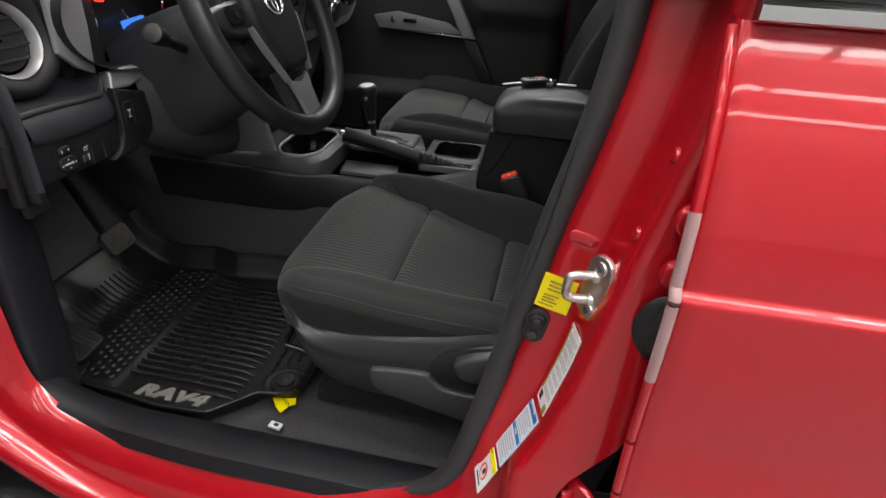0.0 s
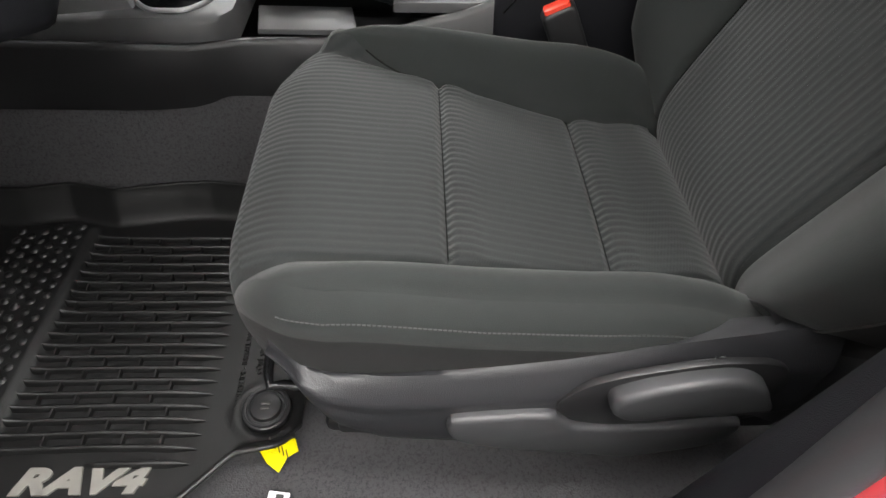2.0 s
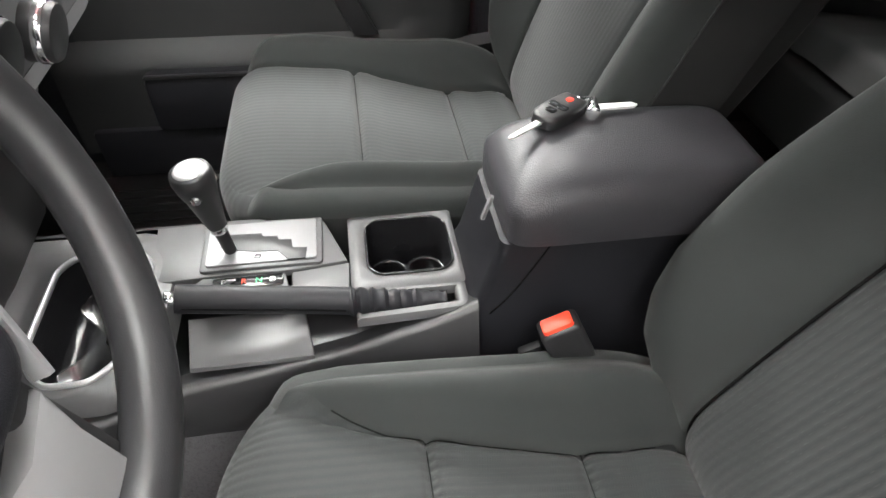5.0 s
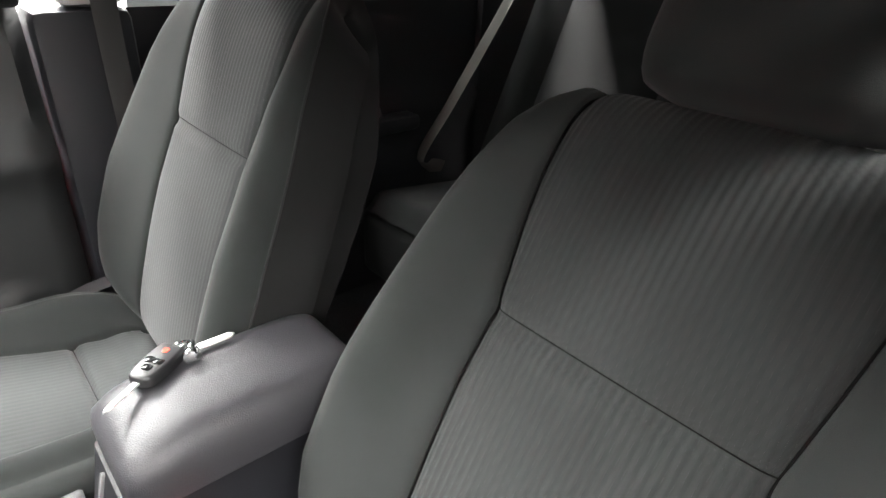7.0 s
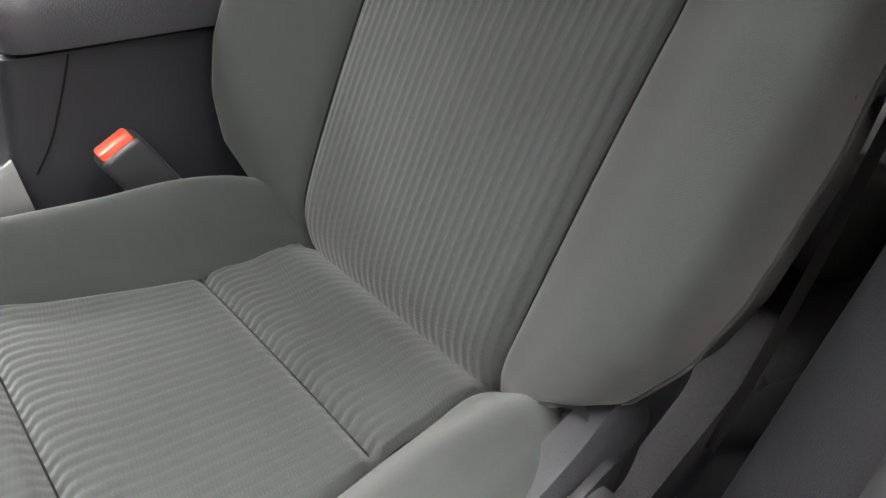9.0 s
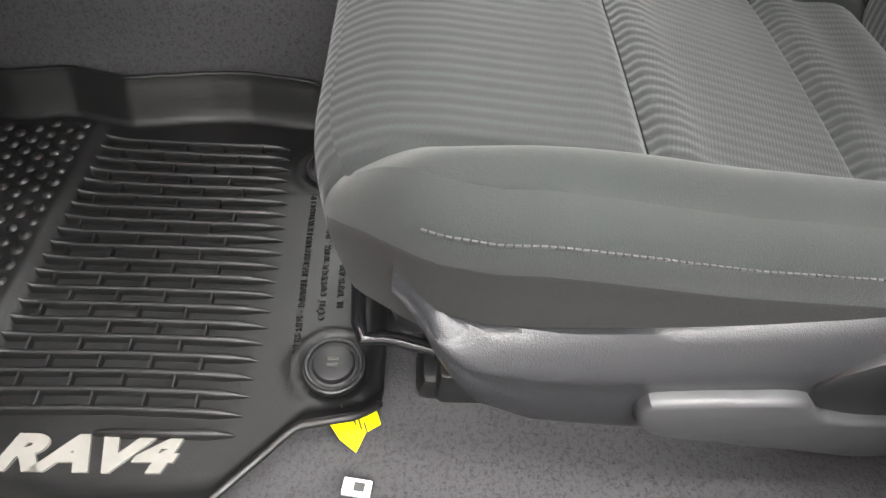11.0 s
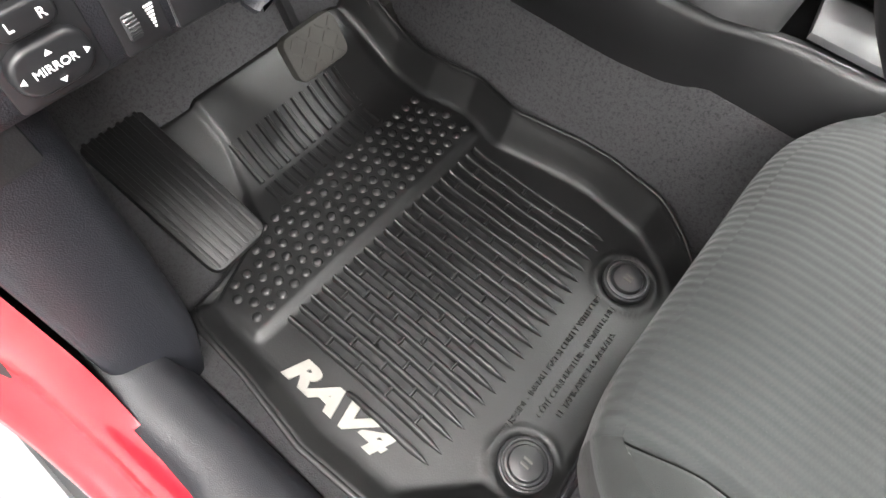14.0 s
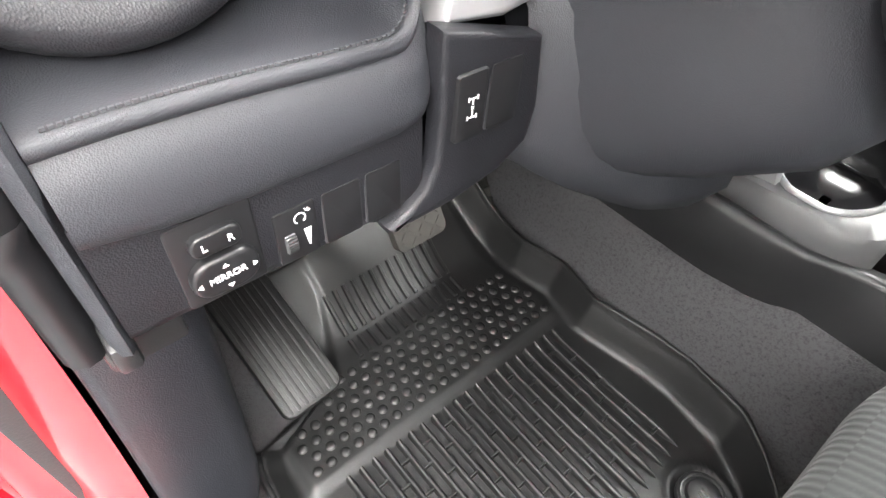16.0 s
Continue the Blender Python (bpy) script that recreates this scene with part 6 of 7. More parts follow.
mm = panel_frame(-0.643, 0.8965, -0.02)
mir = part("mirror_control", slab(rounded(0.040, 0.051, 0.003), mm @ pose(0, 0, -0.003), 0.0042, 0.0012), BLANK, dash, "black mirror adjuster panel")
part("selector", slab(rounded(0.024, 0.0120, 0.0052), mm @ pose(0.0, 0.0120, 0.0010), 0.0045, 0.0016, 3), BLANK, mir)
part("rocker", slab(rounded(0.033, 0.022, 0.0098), mm @ pose(0.0, -0.0080, 0.0010), 0.0055, 0.0024, 3), BLANK, mir)
writing("MIRROR", mm @ pose(0, -0.0080, 0.0067), 0.0050, WHITEINK, mir)
writing("L", mm @ pose(-0.0062, 0.0120, 0.0057), 0.0055, WHITEINK, mir)
writing("R", mm @ pose(0.0062, 0.0120, 0.0057), 0.0055, WHITEINK, mir)
tri = None
for tx, ty, rz in ((0, -0.0014, 0), (0, -0.0148, 180), (-0.0134, -0.0080, 90), (0.0134, -0.0080, -90)):
    b = slab([(-0.0015, -0.001), (0.0015, -0.001), (0, 0.0012)], mm @ pose(tx, ty, 0.0066, 0, 0, rz), 0.0004, 0)
    tri = b if tri is None else join(tri, b)
part("arrows", tri, WHITEINK, mir)
dmx = panel_frame(-0.604, 0.8865, -0.02)
dim = part("dimmer", slab(rounded(0.023, 0.034, 0.002), dmx @ pose(0, 0, -0.0025), 0.0040, 0.001), BLANK, dash, "black dimmer panel")
part("thumbwheel", cyl(dmx @ Vector((-0.0075, -0.004, -0.002)), dmx @ Vector((-0.0015, -0.004, -0.002)), 0.0070, seg=24, bevel=0.001), LEVER, dim)
for k in range(9):
    a = radians(-50 + 12.5 * k)
    part("ridge", box(*(dmx @ Vector((-0.0045, -0.004 + 0.0070 * math.sin(a), -0.002 + 0.0070 * math.cos(a)))), 0.0052, 0.0007, 0.0007, 0), SMOOTH, dim)
bm = None
for k in range(7):
    w_ = 0.0005 + 0.00026 * k
    b = slab([(-w_, 0), (w_, 0), (w_, 0.0009), (-w_, 0.0009)], dmx @ pose(0.0055, -0.0095 + 0.0017 * k, 0.0017), 0.0003, 0)
    bm = b if bm is None else join(bm, b)
for a in np.linspace(0, 2 * math.pi, 16, endpoint=False):
    if math.sin(a) > -0.75:
        bm = join(bm, slab([(-0.0006, -0.0003), (0.0006, -0.0003), (0.0006, 0.0003), (-0.0006, 0.0003)], dmx @ pose(0.0022 + 0.0030 * math.cos(a), 0.0098 + 0.0030 * math.sin(a), 0.0017, 0, 0, math.degrees(a) + 90), 0.0003, 0))
for a in (20, 65, 110):
    bm = join(bm, slab([(0.0006, -0.00025), (0.0024, -0.00025), (0.0024, 0.00025), (0.0006, 0.00025)], dmx @ pose(0.0062, 0.0122, 0.0017, 0, 0, a), 0.0003, 0))
part("print", bm, WHITEINK, dim)
for bx, bz in ((-0.5770, 0.8855), (-0.5510, 0.8850)):
    bf = panel_frame(bx, bz, -0.02)
    part("cover_gap", slab(rounded(0.0236, 0.0352, 0.002), bf @ pose(0, 0, -0.0030), 0.0034, 0.0003), EDGE_GREY, dash)
    part("blank_cover", slab(rounded(0.0226, 0.0342, 0.002), bf @ pose(0, 0, -0.0030), 0.0040, 0.0006), BLANK, dash, "plain black switch blank")
aw_f = panel_frame(-0.4995, 0.9235, -0.05)
aw = part("drive_lock_switch", slab(rounded(0.021, 0.040, 0.002), aw_f @ pose(0, 0, -0.003), 0.0062, 0.0015), BLANK, dash, "black drive lock switch")
am = aw_f @ pose(0, 0, 0.0034) @ Matrix.Diagonal((0.62, 0.62, 1, 1))
bm = None
for bx, by, bw_, bh_ in ((0, 0.009, 0.010, 0.0012), (0, 0.006, 0.0012, 0.006), (0, -0.006, 0.0012, 0.006), (0, -0.009, 0.010, 0.0012), (-0.005, 0.009, 0.0014, 0.004), (0.005, 0.009, 0.0014, 0.004), (-0.005, -0.009, 0.0014, 0.004), (0.005, -0.009, 0.0014, 0.004)):
    b = slab([(bx - bw_ / 2, by - bh_ / 2), (bx + bw_ / 2, by - bh_ / 2), (bx + bw_ / 2, by + bh_ / 2), (bx - bw_ / 2, by + bh_ / 2)], am, 0.0003, 0)
    bm = b if bm is None else join(bm, b)
for a in (45, -45):
    bm = join(bm, slab([(-0.0022, -0.0004), (0.0022, -0.0004), (0.0022, 0.0004), (-0.0022, 0.0004)], am @ pose(0, 0, 0, 0, 0, a), 0.0003, 0))
part("symbol", bm, WHITEINK, aw)
bf = panel_frame(-0.4735, 0.9215, -0.05)
part("cover_gap", slab(rounded(0.0246, 0.0408, 0.002), bf @ pose(0, 0, -0.002), 0.0024, 0.0003), EDGE_GREY, dash)
part("blank_cover", slab(rounded(0.0236, 0.0398, 0.002), bf @ pose(0, 0, -0.002), 0.0032, 0.0006), BLANK, dash, "plain black switch blank")
# end trim at the door side, and the seal over it
rings = []
for z in np.linspace(0.863, 1.16, 18):
    dy_ = 0.16 * max(0, z - 0.975)
    rings.append([(-0.700, 0.86, z), (-0.7005, 0.785 + dy_, z), (-0.7000, 0.765 + dy_, z), (-0.6975, 0.757 + dy_, z), (-0.6935, 0.755 + dy_, z), (-0.6905, 0.759 + dy_, z), (-0.690, 0.80 + dy_, z)])
loft("end_trim", rings, DASH, dash, "grey end trim beside the door", closed=False)
loft("end_seal", tube([(-0.7115, 0.786, 0.846), (-0.7105, 0.782, 0.92), (-0.7090, 0.785, 0.965), (-0.7060, 0.81, 1.07), (-0.700, 0.85, 1.17)], 0.0105, 10, 30), BLANK, dash, "black rubber end seal")
part("trim_clip", box(-0.6965, 0.775, 0.855, 0.012, 0.030, 0.020, 0.003), SMOOTH, dash)
# unseen boxes behind the panels, added to block windscreen light from the footwell
for x0, x1, y0, z0 in ((-0.688, -0.455, 0.845, 0.872), (-0.455, -0.15, 0.825, 0.905)):
    part("dash_light_block", box((x0 + x1) / 2, (y0 + 1.06) / 2, (z0 + 1.10) / 2, x1 - x0, 1.06 - y0, 1.10 - z0, 0.005), SMOOTH, dash)
# round air vent with a silver ring
vc, vn = Vector((-0.637, 0.800, 1.062)), Vector((-0.06, -0.96, 0.26)).normalized()
va = vn.cross(Vector((0, 0, 1))).normalized()
vb = va.cross(vn)
def vring(r_, off, n=48):
    return [tuple(vc + vn * off + va * (r_ * math.cos(a)) + vb * (r_ * math.sin(a))) for a in np.linspace(0, 2 * math.pi, n, endpoint=False)]
vent = thing("air_vent", vc - Vector((0, 0, 0.08)), "round air vent with a silver ring", "air vent")
loft("shroud", [vring(0.082, -0.05), vring(0.079, -0.002), vring(0.076, 0.006), vring(0.069, 0.009), vring(0.058, 0.005), vring(0.054, -0.002)], PLASTIC, vent, "dark round shroud", caps=False)
loft("ring", [vring(0.054, -0.002), vring(0.0525, 0.001), vring(0.049, -0.002), vring(0.045, -0.016)], SILVER, vent, "satin silver ring", caps=False)
loft("throat", [vring(0.046, -0.018), vring(0.042, -0.036), vring(0.02, -0.040), vring(0.002, -0.040)], GLOSS, vent, caps=False)
loft("flap", [vring(0.041, -0.018), vring(0.040, -0.012), vring(0.028, -0.010), vring(0.002, -0.009)], SMOOTH, vent, caps=False)
for k in range(4):
    h_ = -0.027 + 0.018 * k
    part("slat", cyl(vc + vn * -0.008 + vb * h_ - va * math.sqrt(0.040 ** 2 - h_ ** 2), vc + vn * -0.008 + vb * h_ + va * math.sqrt(0.040 ** 2 - h_ ** 2), 0.0022, seg=8), SMOOTH, vent)
# panels between vent and instruments
part("silver_panel", slab([(-0.59, 0.08), (-0.578, 0.028), (-0.584, -0.045), (-0.555, -0.072), (-0.524, -0.087), (-0.512, -0.02), (-0.506, 0.05), (-0.5, 0.08)], axes((0, 0.782, 1.08), (1, 0, 0), (0, 0.06, 1)), 0.008, 0.0025), SILVER, dash, "satin silver dash panel")
part("gap_filler", box(-0.50, 0.835, 1.06, 0.10, 0.06, 0.16, 0.01), SMOOTH, dash)
part("lower_silver_lip", slab([(-0.508, -0.014), (-0.468, -0.02), (-0.424, -0.014), (-0.42, 0.002), (-0.44, 0.012), (-0.5, 0.014)], axes((0, 0.792, 0.971), (1, 0, 0), (0, 0.25, 1)), 0.030, 0.006, 3), SILVER, dash, "satin silver lip")
SHIFT = Vector((-0.050, -0.075, -0.010))
# instrument binnacle
rings = []
for q in np.linspace(0, 1, 10):
    y = 0.83 + 0.10 * q
    s_ = 1 - 0.08 * q
    rings.append([(-0.355 + 0.175 * s_ * math.cos(a), y, 1.085 + 0.10 * s_ * math.sin(a) * (1.0 if math.sin(a) > 0 else 0.95)) for a in np.linspace(0, 2 * math.pi, 40, endpoint=False)])
loft("binnacle_hood", rings, PLASTIC, dash, "black hood over the instruments", caps=False)
clu = part("instrument_panel", slab(rounded(0.33, 0.18, 0.06), axes((-0.355, 0.915, 1.085), (1, 0, 0), (0, 0.2, 0.98)), -0.01, 0), GLOSS, dash, "dark instrument panel with a lit blue display")
for gx_ in (-0.44, -0.255):
    loft("dial_ring", tube([(gx_ + 0.060 * math.cos(a), 0.905 + 0.012 * math.sin(a), 1.085 + 0.060 * math.sin(a)) for a in np.linspace(0, 2 * math.pi, 14, endpoint=False)], 0.003, 6, 40, closed=True, up=(0, 1, 0)), CHROME, clu)
part("display", slab(rounded(0.060, 0.038, 0.004), axes((-0.322, 0.872, 1.043), (1, 0, 0.04), (0, 0.2, 0.98)), -0.003, 0), LCD, clu, "lit blue display")
part("warning_lamp", cyl((-0.390, 0.885, 1.100), (-0.390, 0.872, 1.100), 0.004, seg=12), REDLAMP, clu, "lit red warning lamp")
part("bright_strip", box(-0.325, 0.868, 1.006, 0.10, 0.006, 0.006, 0.001, (0, -6, 0)), SILVER, clu)
SHIFT = Vector((0, 0, 0))
# knee panel under the steering column
rings = []
for q in np.linspace(0, 1, 26):
    x = -0.445 + 0.165 * q
    f = math.sin(math.pi * min(0.5, 0.015 + 0.60 * q)) ** 0.7
    y0 = 0.765 - 0.072 * f - 0.030 * q
    e = 0.06 * smooth(0.90, 1.0, q)
    zl = float(np.interp(q, (0, 0.2, 0.5, 0.8, 1), (0.846, 0.822, 0.797, 0.785, 0.785))) + e
    rings.append([(x, 0.84, 0.990), (x, y0 + 0.030 + e, 0.980), (x, y0 + 0.008 + e, 0.955), (x, y0 + e * 0.6, 0.92), (x, y0 + 0.002 + e * 0.6, zl + 0.030), (x, y0 + 0.016 + e, zl + 0.006), (x, y0 + 0.045 + e, zl), (x, 0.98, zl + 0.04)])
loft("knee_panel", rings, DASH, dash, "dark grey knee panel", closed=False)
loft("knee_side", [rings[-1], [(p[0] + 0.03, 0.90, p[2]) for p in rings[-1]]], DASH, dash, closed=False)
# column shroud, wheel and stalks
WC = Vector((-0.338, 0.556, 1.074))
WT = radians(24)
wn = Vector((0, -math.cos(WT), math.sin(WT)))
wu = Vector((0, math.sin(WT), math.cos(WT)))
wx = Vector((1, 0, 0))
rings = []
for q, rx_, rz_ in ((0.090, 0.050, 0.036), (0.094, 0.064, 0.048), (0.12, 0.076, 0.055), (0.18, 0.088, 0.060), (0.27, 0.098, 0.064)):
    cpt = WC - wn * q
    rings.append([tuple(cpt + wx * (rx_ * math.copysign(abs(math.cos(a)) ** 0.7, math.cos(a))) + wu * (rz_ * (1.0 if math.sin(a) > 0 else 2.7) * math.copysign(abs(math.sin(a)) ** 0.7, math.sin(a)) + 0.012)) for a in np.linspace(0, 2 * math.pi, 30, endpoint=False)])
loft("column_shroud", rings, DASH, dash, "dark grey steering column shroud")
ig = Vector((-0.318, 0.722, 0.948))
part("ignition_ring", cyl(ig, ig + Vector((0.012, -0.014, 0.006)), 0.021, 0.019, 24, 0.002), SMOOTH, dash, "black ignition surround")
part("ignition_barrel", cyl(ig + Vector((0.006, -0.007, 0.003)), ig + Vector((0.014, -0.017, 0.007)), 0.012, seg=20, bevel=0.001), STEEL, dash)
wheel = thing("steering_wheel", WC - Vector((0, 0, 0.18)), "black steering wheel with silver spokes", "steering wheel")
loft("rim", tube([tuple(WC + wx * (0.199 * math.cos(a)) + wu * (0.199 * math.sin(a))) for a in np.linspace(0, 2 * math.pi, 20, endpoint=False)], 0.0180, 14, 80, closed=True, up=tuple(wn), flat=1.12), SMOOTH, wheel, "black leather-grained rim", caps=False)
rings = []
for q, rx_, rz_ in ((0.025, 0.088, 0.080), (0.045, 0.090, 0.084), (0.070, 0.080, 0.078), (0.088, 0.068, 0.066), (0.092, 0.050, 0.05)):
    cpt = WC - wn * q
    rings.append([tuple(cpt + wx * (rx_ * math.copysign(abs(math.cos(a)) ** 0.7, math.cos(a))) + wu * (rz_ * math.copysign(abs(math.sin(a)) ** 0.7, math.sin(a)) - 0.008)) for a in np.linspace(0, 2 * math.pi, 30, endpoint=False)])
loft("hub_back_cover", rings, SMOOTH, wheel, "black cover behind the hub")
hub = [(-0.062, 0.050), (0, 0.060), (0.062, 0.050), (0.078, 0.010), (0.068, -0.045), (0.040, -0.098), (-0.040, -0.098), (-0.068, -0.045), (-0.078, 0.010)]
wm = axes(WC - wn * 0.045, wx, wu)
part("hub", slab(spline(hub, 60, True).tolist(), wm, 0.060, 0.018, 4), PLASTIC, wheel, "padded black hub")
for sx in (-1, 1):
    part("spoke", slab(spline([(sx * 0.060, 0.030), (sx * 0.165, 0.028), (sx * 0.170, 0.004), (sx * 0.120, -0.020), (sx * 0.062, -0.022)], 40, True).tolist(), wm @ pose(0, 0, 0.012), 0.030, 0.008, 3), SMOOTH, wheel)
    part("spoke_buttons", slab(rounded(0.045, 0.032, 0.010), wm @ pose(sx * 0.105, 0.012, 0.041), 0.005, 0.002), GLOSS, wheel, "gloss black spoke buttons")
    tri_ = [(sx * 0.082, -0.012), (sx * 0.087, -0.014), (sx * 0.074, -0.055), (sx * 0.048, -0.114), (sx * 0.044, -0.112), (sx * 0.068, -0.052)]
    part("silver_trim", slab(tri_, wm @ pose(0, 0, 0.040), 0.012, 0.002, 2), FASCIA, wheel, "thin satin silver spoke trim")
    part("lower_spoke", slab([(sx * 0.062, -0.040), (sx * 0.020, -0.060), (sx * 0.022, -0.185), (sx * 0.040, -0.182), (sx * 0.046, -0.10)], wm @ pose(0, 0, 0.016), 0.022, 0.006, 2), SMOOTH, wheel)
part("lower_bridge", slab([(-0.040, -0.112), (0, -0.122), (0.040, -0.112), (0.031, -0.145), (0.027, -0.182), (-0.027, -0.182), (-0.031, -0.145)], wm @ pose(0, 0, 0.026), 0.020, 0.006, 2), FASCIA, wheel, "satin silver lower bridge")
em = wm @ pose(0, 0.012, 0.061)
def oval(rx_, ry_, r_, ox=0.0, oy=0.0):
    return tube([tuple(em @ Vector((ox + rx_ * math.cos(a), oy + ry_ * math.sin(a), 0.0))) for a in np.linspace(0, 2 * math.pi, 14, endpoint=False)], r_, 6, 36, closed=True, up=tuple(wn))
loft("emblem", oval(0.026, 0.020, 0.0022), CHROME, wheel, "chrome oval emblem", caps=False)
loft("emblem_mark", oval(0.020, 0.0065, 0.0016, 0, 0.009), CHROME, wheel, caps=False)
loft("emblem_mark", oval(0.0065, 0.016, 0.0016), CHROME, wheel, caps=False)
stl = thing("indicator_stalk", (-0.40, 0.69, 1.02), "black indicator stalk behind the wheel", "stalk")
loft("arm", tube([(-0.395, 0.685, 1.010), (-0.43, 0.678, 1.024), (-0.480, 0.670, 1.046)], 0.0085, 12, 16), SMOOTH, stl)
part("tip", cyl((-0.474, 0.671, 1.043), (-0.513, 0.664, 1.061), 0.0120, 0.0165, 18, 0.005), SMOOTH, stl)
SHIFT = Vector((0, -0.03, 0.01))
# dash top and the passenger side
rings = []
for x in np.linspace(-0.74, 0.74, 24):
    rings.append([(x, 1.10, 1.13), (x, 1.0, 1.165), (x, 0.90, 1.172), (x, 0.865, 1.165), (x, 0.862, 1.14), (x, 0.90, 1.10)])
loft("dash_top", rings, DASH, dash, "dark soft dash top", closed=False)
rings = []
for x in np.linspace(0.17, 0.74, 12):
    rings.append([(x, 0.88, 1.14), (x, 0.85, 1.06), (x, 0.80, 0.985), (x, 0.82, 0.93), (x, 0.88, 0.90), (x, 0.90, 0.72), (x, 1.02, 0.66)])
loft("glove_side", rings, DASH, dash, "dark grey passenger side of the dash", closed=False)
# centre stack
rings = []
for q in np.linspace(0, 1, 14):
    z = 1.15 - 0.42 * q
    y = 0.63 + 0.13 * q ** 1.15
    hw = 0.165 - 0.03 * q
    rings.append([(0.01 - hw - 0.012, y + 0.12, z), (0.01 - hw - 0.004, y + 0.01, z), (0.01 - hw + 0.008, y, z), (0.01, y - 0.006, z), (0.01 + hw - 0.008, y, z), (0.01 + hw + 0.004, y + 0.01, z), (0.01 + hw + 0.012, y + 0.12, z)])
loft("lower_fascia", rings, SMOOTH, dash, "dark centre stack", closed=False)
SHIFT = Vector((0, 0, 0))
corner = [(0.178 + 0.060 * math.cos(a), 1.036 + 0.062 * math.sin(a)) for a in np.linspace(0, -math.pi / 2, 10)]
fas = axes((0, 0.612, 1.05), (1, 0, 0), (0, -0.22, 1))
out_ = [(0.244, 1.16)] + corner + [(0.06, 0.971), (-0.11, 0.973), (-0.135, 1.00), (-0.140, 1.16)]
part("centre_fascia", slab([(x, z - 1.05) for x, z in out_][::-1], fas, 0.022, 0.009, 4), SILVER, dash, "pale silver centre fascia")
part("fascia_groove", slab([(x * 0.86 + 0.008, (z - 1.05) * 0.80 + 0.012) for x, z in out_][::-1], fas, 0.0232, 0.001), SMOOTH, dash, "dark groove round the controls")
part("control_plate", slab([(x * 0.83 + 0.009, (z - 1.05) * 0.76 + 0.013) for x, z in out_][::-1], fas, 0.026, 0.003, 3), FASCIA, dash, "grey control plate")
for kx, kz in ((0.115, 1.060), (0.020, 1.033), (-0.075, 1.060)):
    kc = fas @ Vector((kx, kz - 1.05, 0.025))
    kn_ = fas.to_3x3().col[2].normalized()
    k_ = part("control_knob", cyl(kc, kc + kn_ * 0.024, 0.027, 0.024, 32, 0.003), SMOOTH, dash, "round black knob with a bright ring")
    part("ring", cyl(kc + kn_ * 0.010, kc + kn_ * 0.018, 0.0272, 0.0262, 32, 0.001), CHROME, k_)
SHIFT = Vector((0, 0, 0))
part("stack_cheek", slab([(0.795, 0.722), (0.672, 0.735), (0.700, 0.845), (0.712, 0.900), (0.790, 0.900)], axes((-0.140, 0, 0), (0, 1, 0), (0, 0, 1)), -0.012, 0.002), FASCIA, dash, "satin grey side of the centre stack")
SHIFT = Vector((-0.026, 0.012, 0.045))
# ---- passenger door, inner side ----
pd = thing("passenger_door", (0.74, 0.4, 0.42), "black passenger door panel with silver trim", "door")
rings = []
for z in np.linspace(0.42, 1.215, 28):
    arm = 0.030 * math.exp(-((z - 0.915) / 0.040) ** 2)
    base = 0.745 + 0.02 * smooth(1.10, 1.215, z)
    low = 0.05 * smooth(0.66, 0.62, z) * 0.9
    row = []
    for y in np.linspace(0.90, 0.045, 30):
        a = arm * smooth(0.37, 0.33, y) + 0.0
        edge = 0.03 * smooth(0.075, 0.05, y)
        sc_ = -0.008 * smooth(0.40, 0.30, y) * smooth(0.93, 1.0, z) * smooth(1.19, 1.14, z) * smooth(0.07, 0.12, y)
        row.append((base - a - low * smooth(0.12, 0.2, y) + edge - sc_, y, z))
    rings.append(row)
loft("panel", rings, DOORPANEL, pd, "black grained door panel", closed=False)
pm_ = axes((0.715, 0, 0), (0, -1, 0), (0, 0, 1))
part("switch_bezel", slab([(-0.682, 0.868), (-0.60, 0.886), (-0.43, 0.862), (-0.365, 0.826), (-0.665, 0.832)], axes((0.720, 0, 0), (0, 1, 0), (0, 0, 1)) @ Matrix.Diagonal((-1, 1, -1, 1)), 0.016, 0.004), FASCIA, pd, "satin grey switch bezel")
part("window_switch", box(0.702, 0.555, 0.860, 0.006, 0.045, 0.012, 0.002), GLOSS, pd)
part("lock_switch", box(0.702, 0.615, 0.862, 0.006, 0.012, 0.020, 0.002), CHROME, pd)
part("bezel_line", box(0.708, 0.515, 0.826, 0.01, 0.31, 0.004, 0.001, (2, 0, 0)), CHROME, pd)
st2 = [(0.329, 0.817), (0.374, 0.819), (0.445, 0.952), (0.53, 1.10), (0.565, 1.16), (0.525, 1.165), (0.485, 1.092), (0.395, 0.952)]
part("pull_strip", slab([(-y, z) for y, z in st2], axes((0.716, 0, 0), (0, 1, 0), (0, 0, 1)) @ Matrix.Diagonal((-1, 1, -1, 1)), 0.022, 0.006, 3), SILVER, pd, "bright silver pull strip")
part("strip_tail", slab([(-0.329, 0.812), (-0.374, 0.814), (-0.30, 0.66), (-0.25, 0.66)], axes((0.722, 0, 0), (0, 1, 0), (0, 0, 1)) @ Matrix.Diagonal((-1, 1, -1, 1)), 0.014, 0.004), SMOOTH, pd)
part("pocket", box(0.700, 0.42, 0.545, 0.07, 0.62, 0.13, 0.02), PLASTIC, pd, "black door pocket")
part("pocket_lip", box(0.664, 0.42, 0.612, 0.008, 0.60, 0.008, 0.002), SMOOTH, pd)
part("window_ledge", box(0.752, 0.42, 1.196, 0.050, 0.76, 0.030, 0.012, (0, 24, 0)), DOORPANEL, pd, "rounded grey ledge under the window")
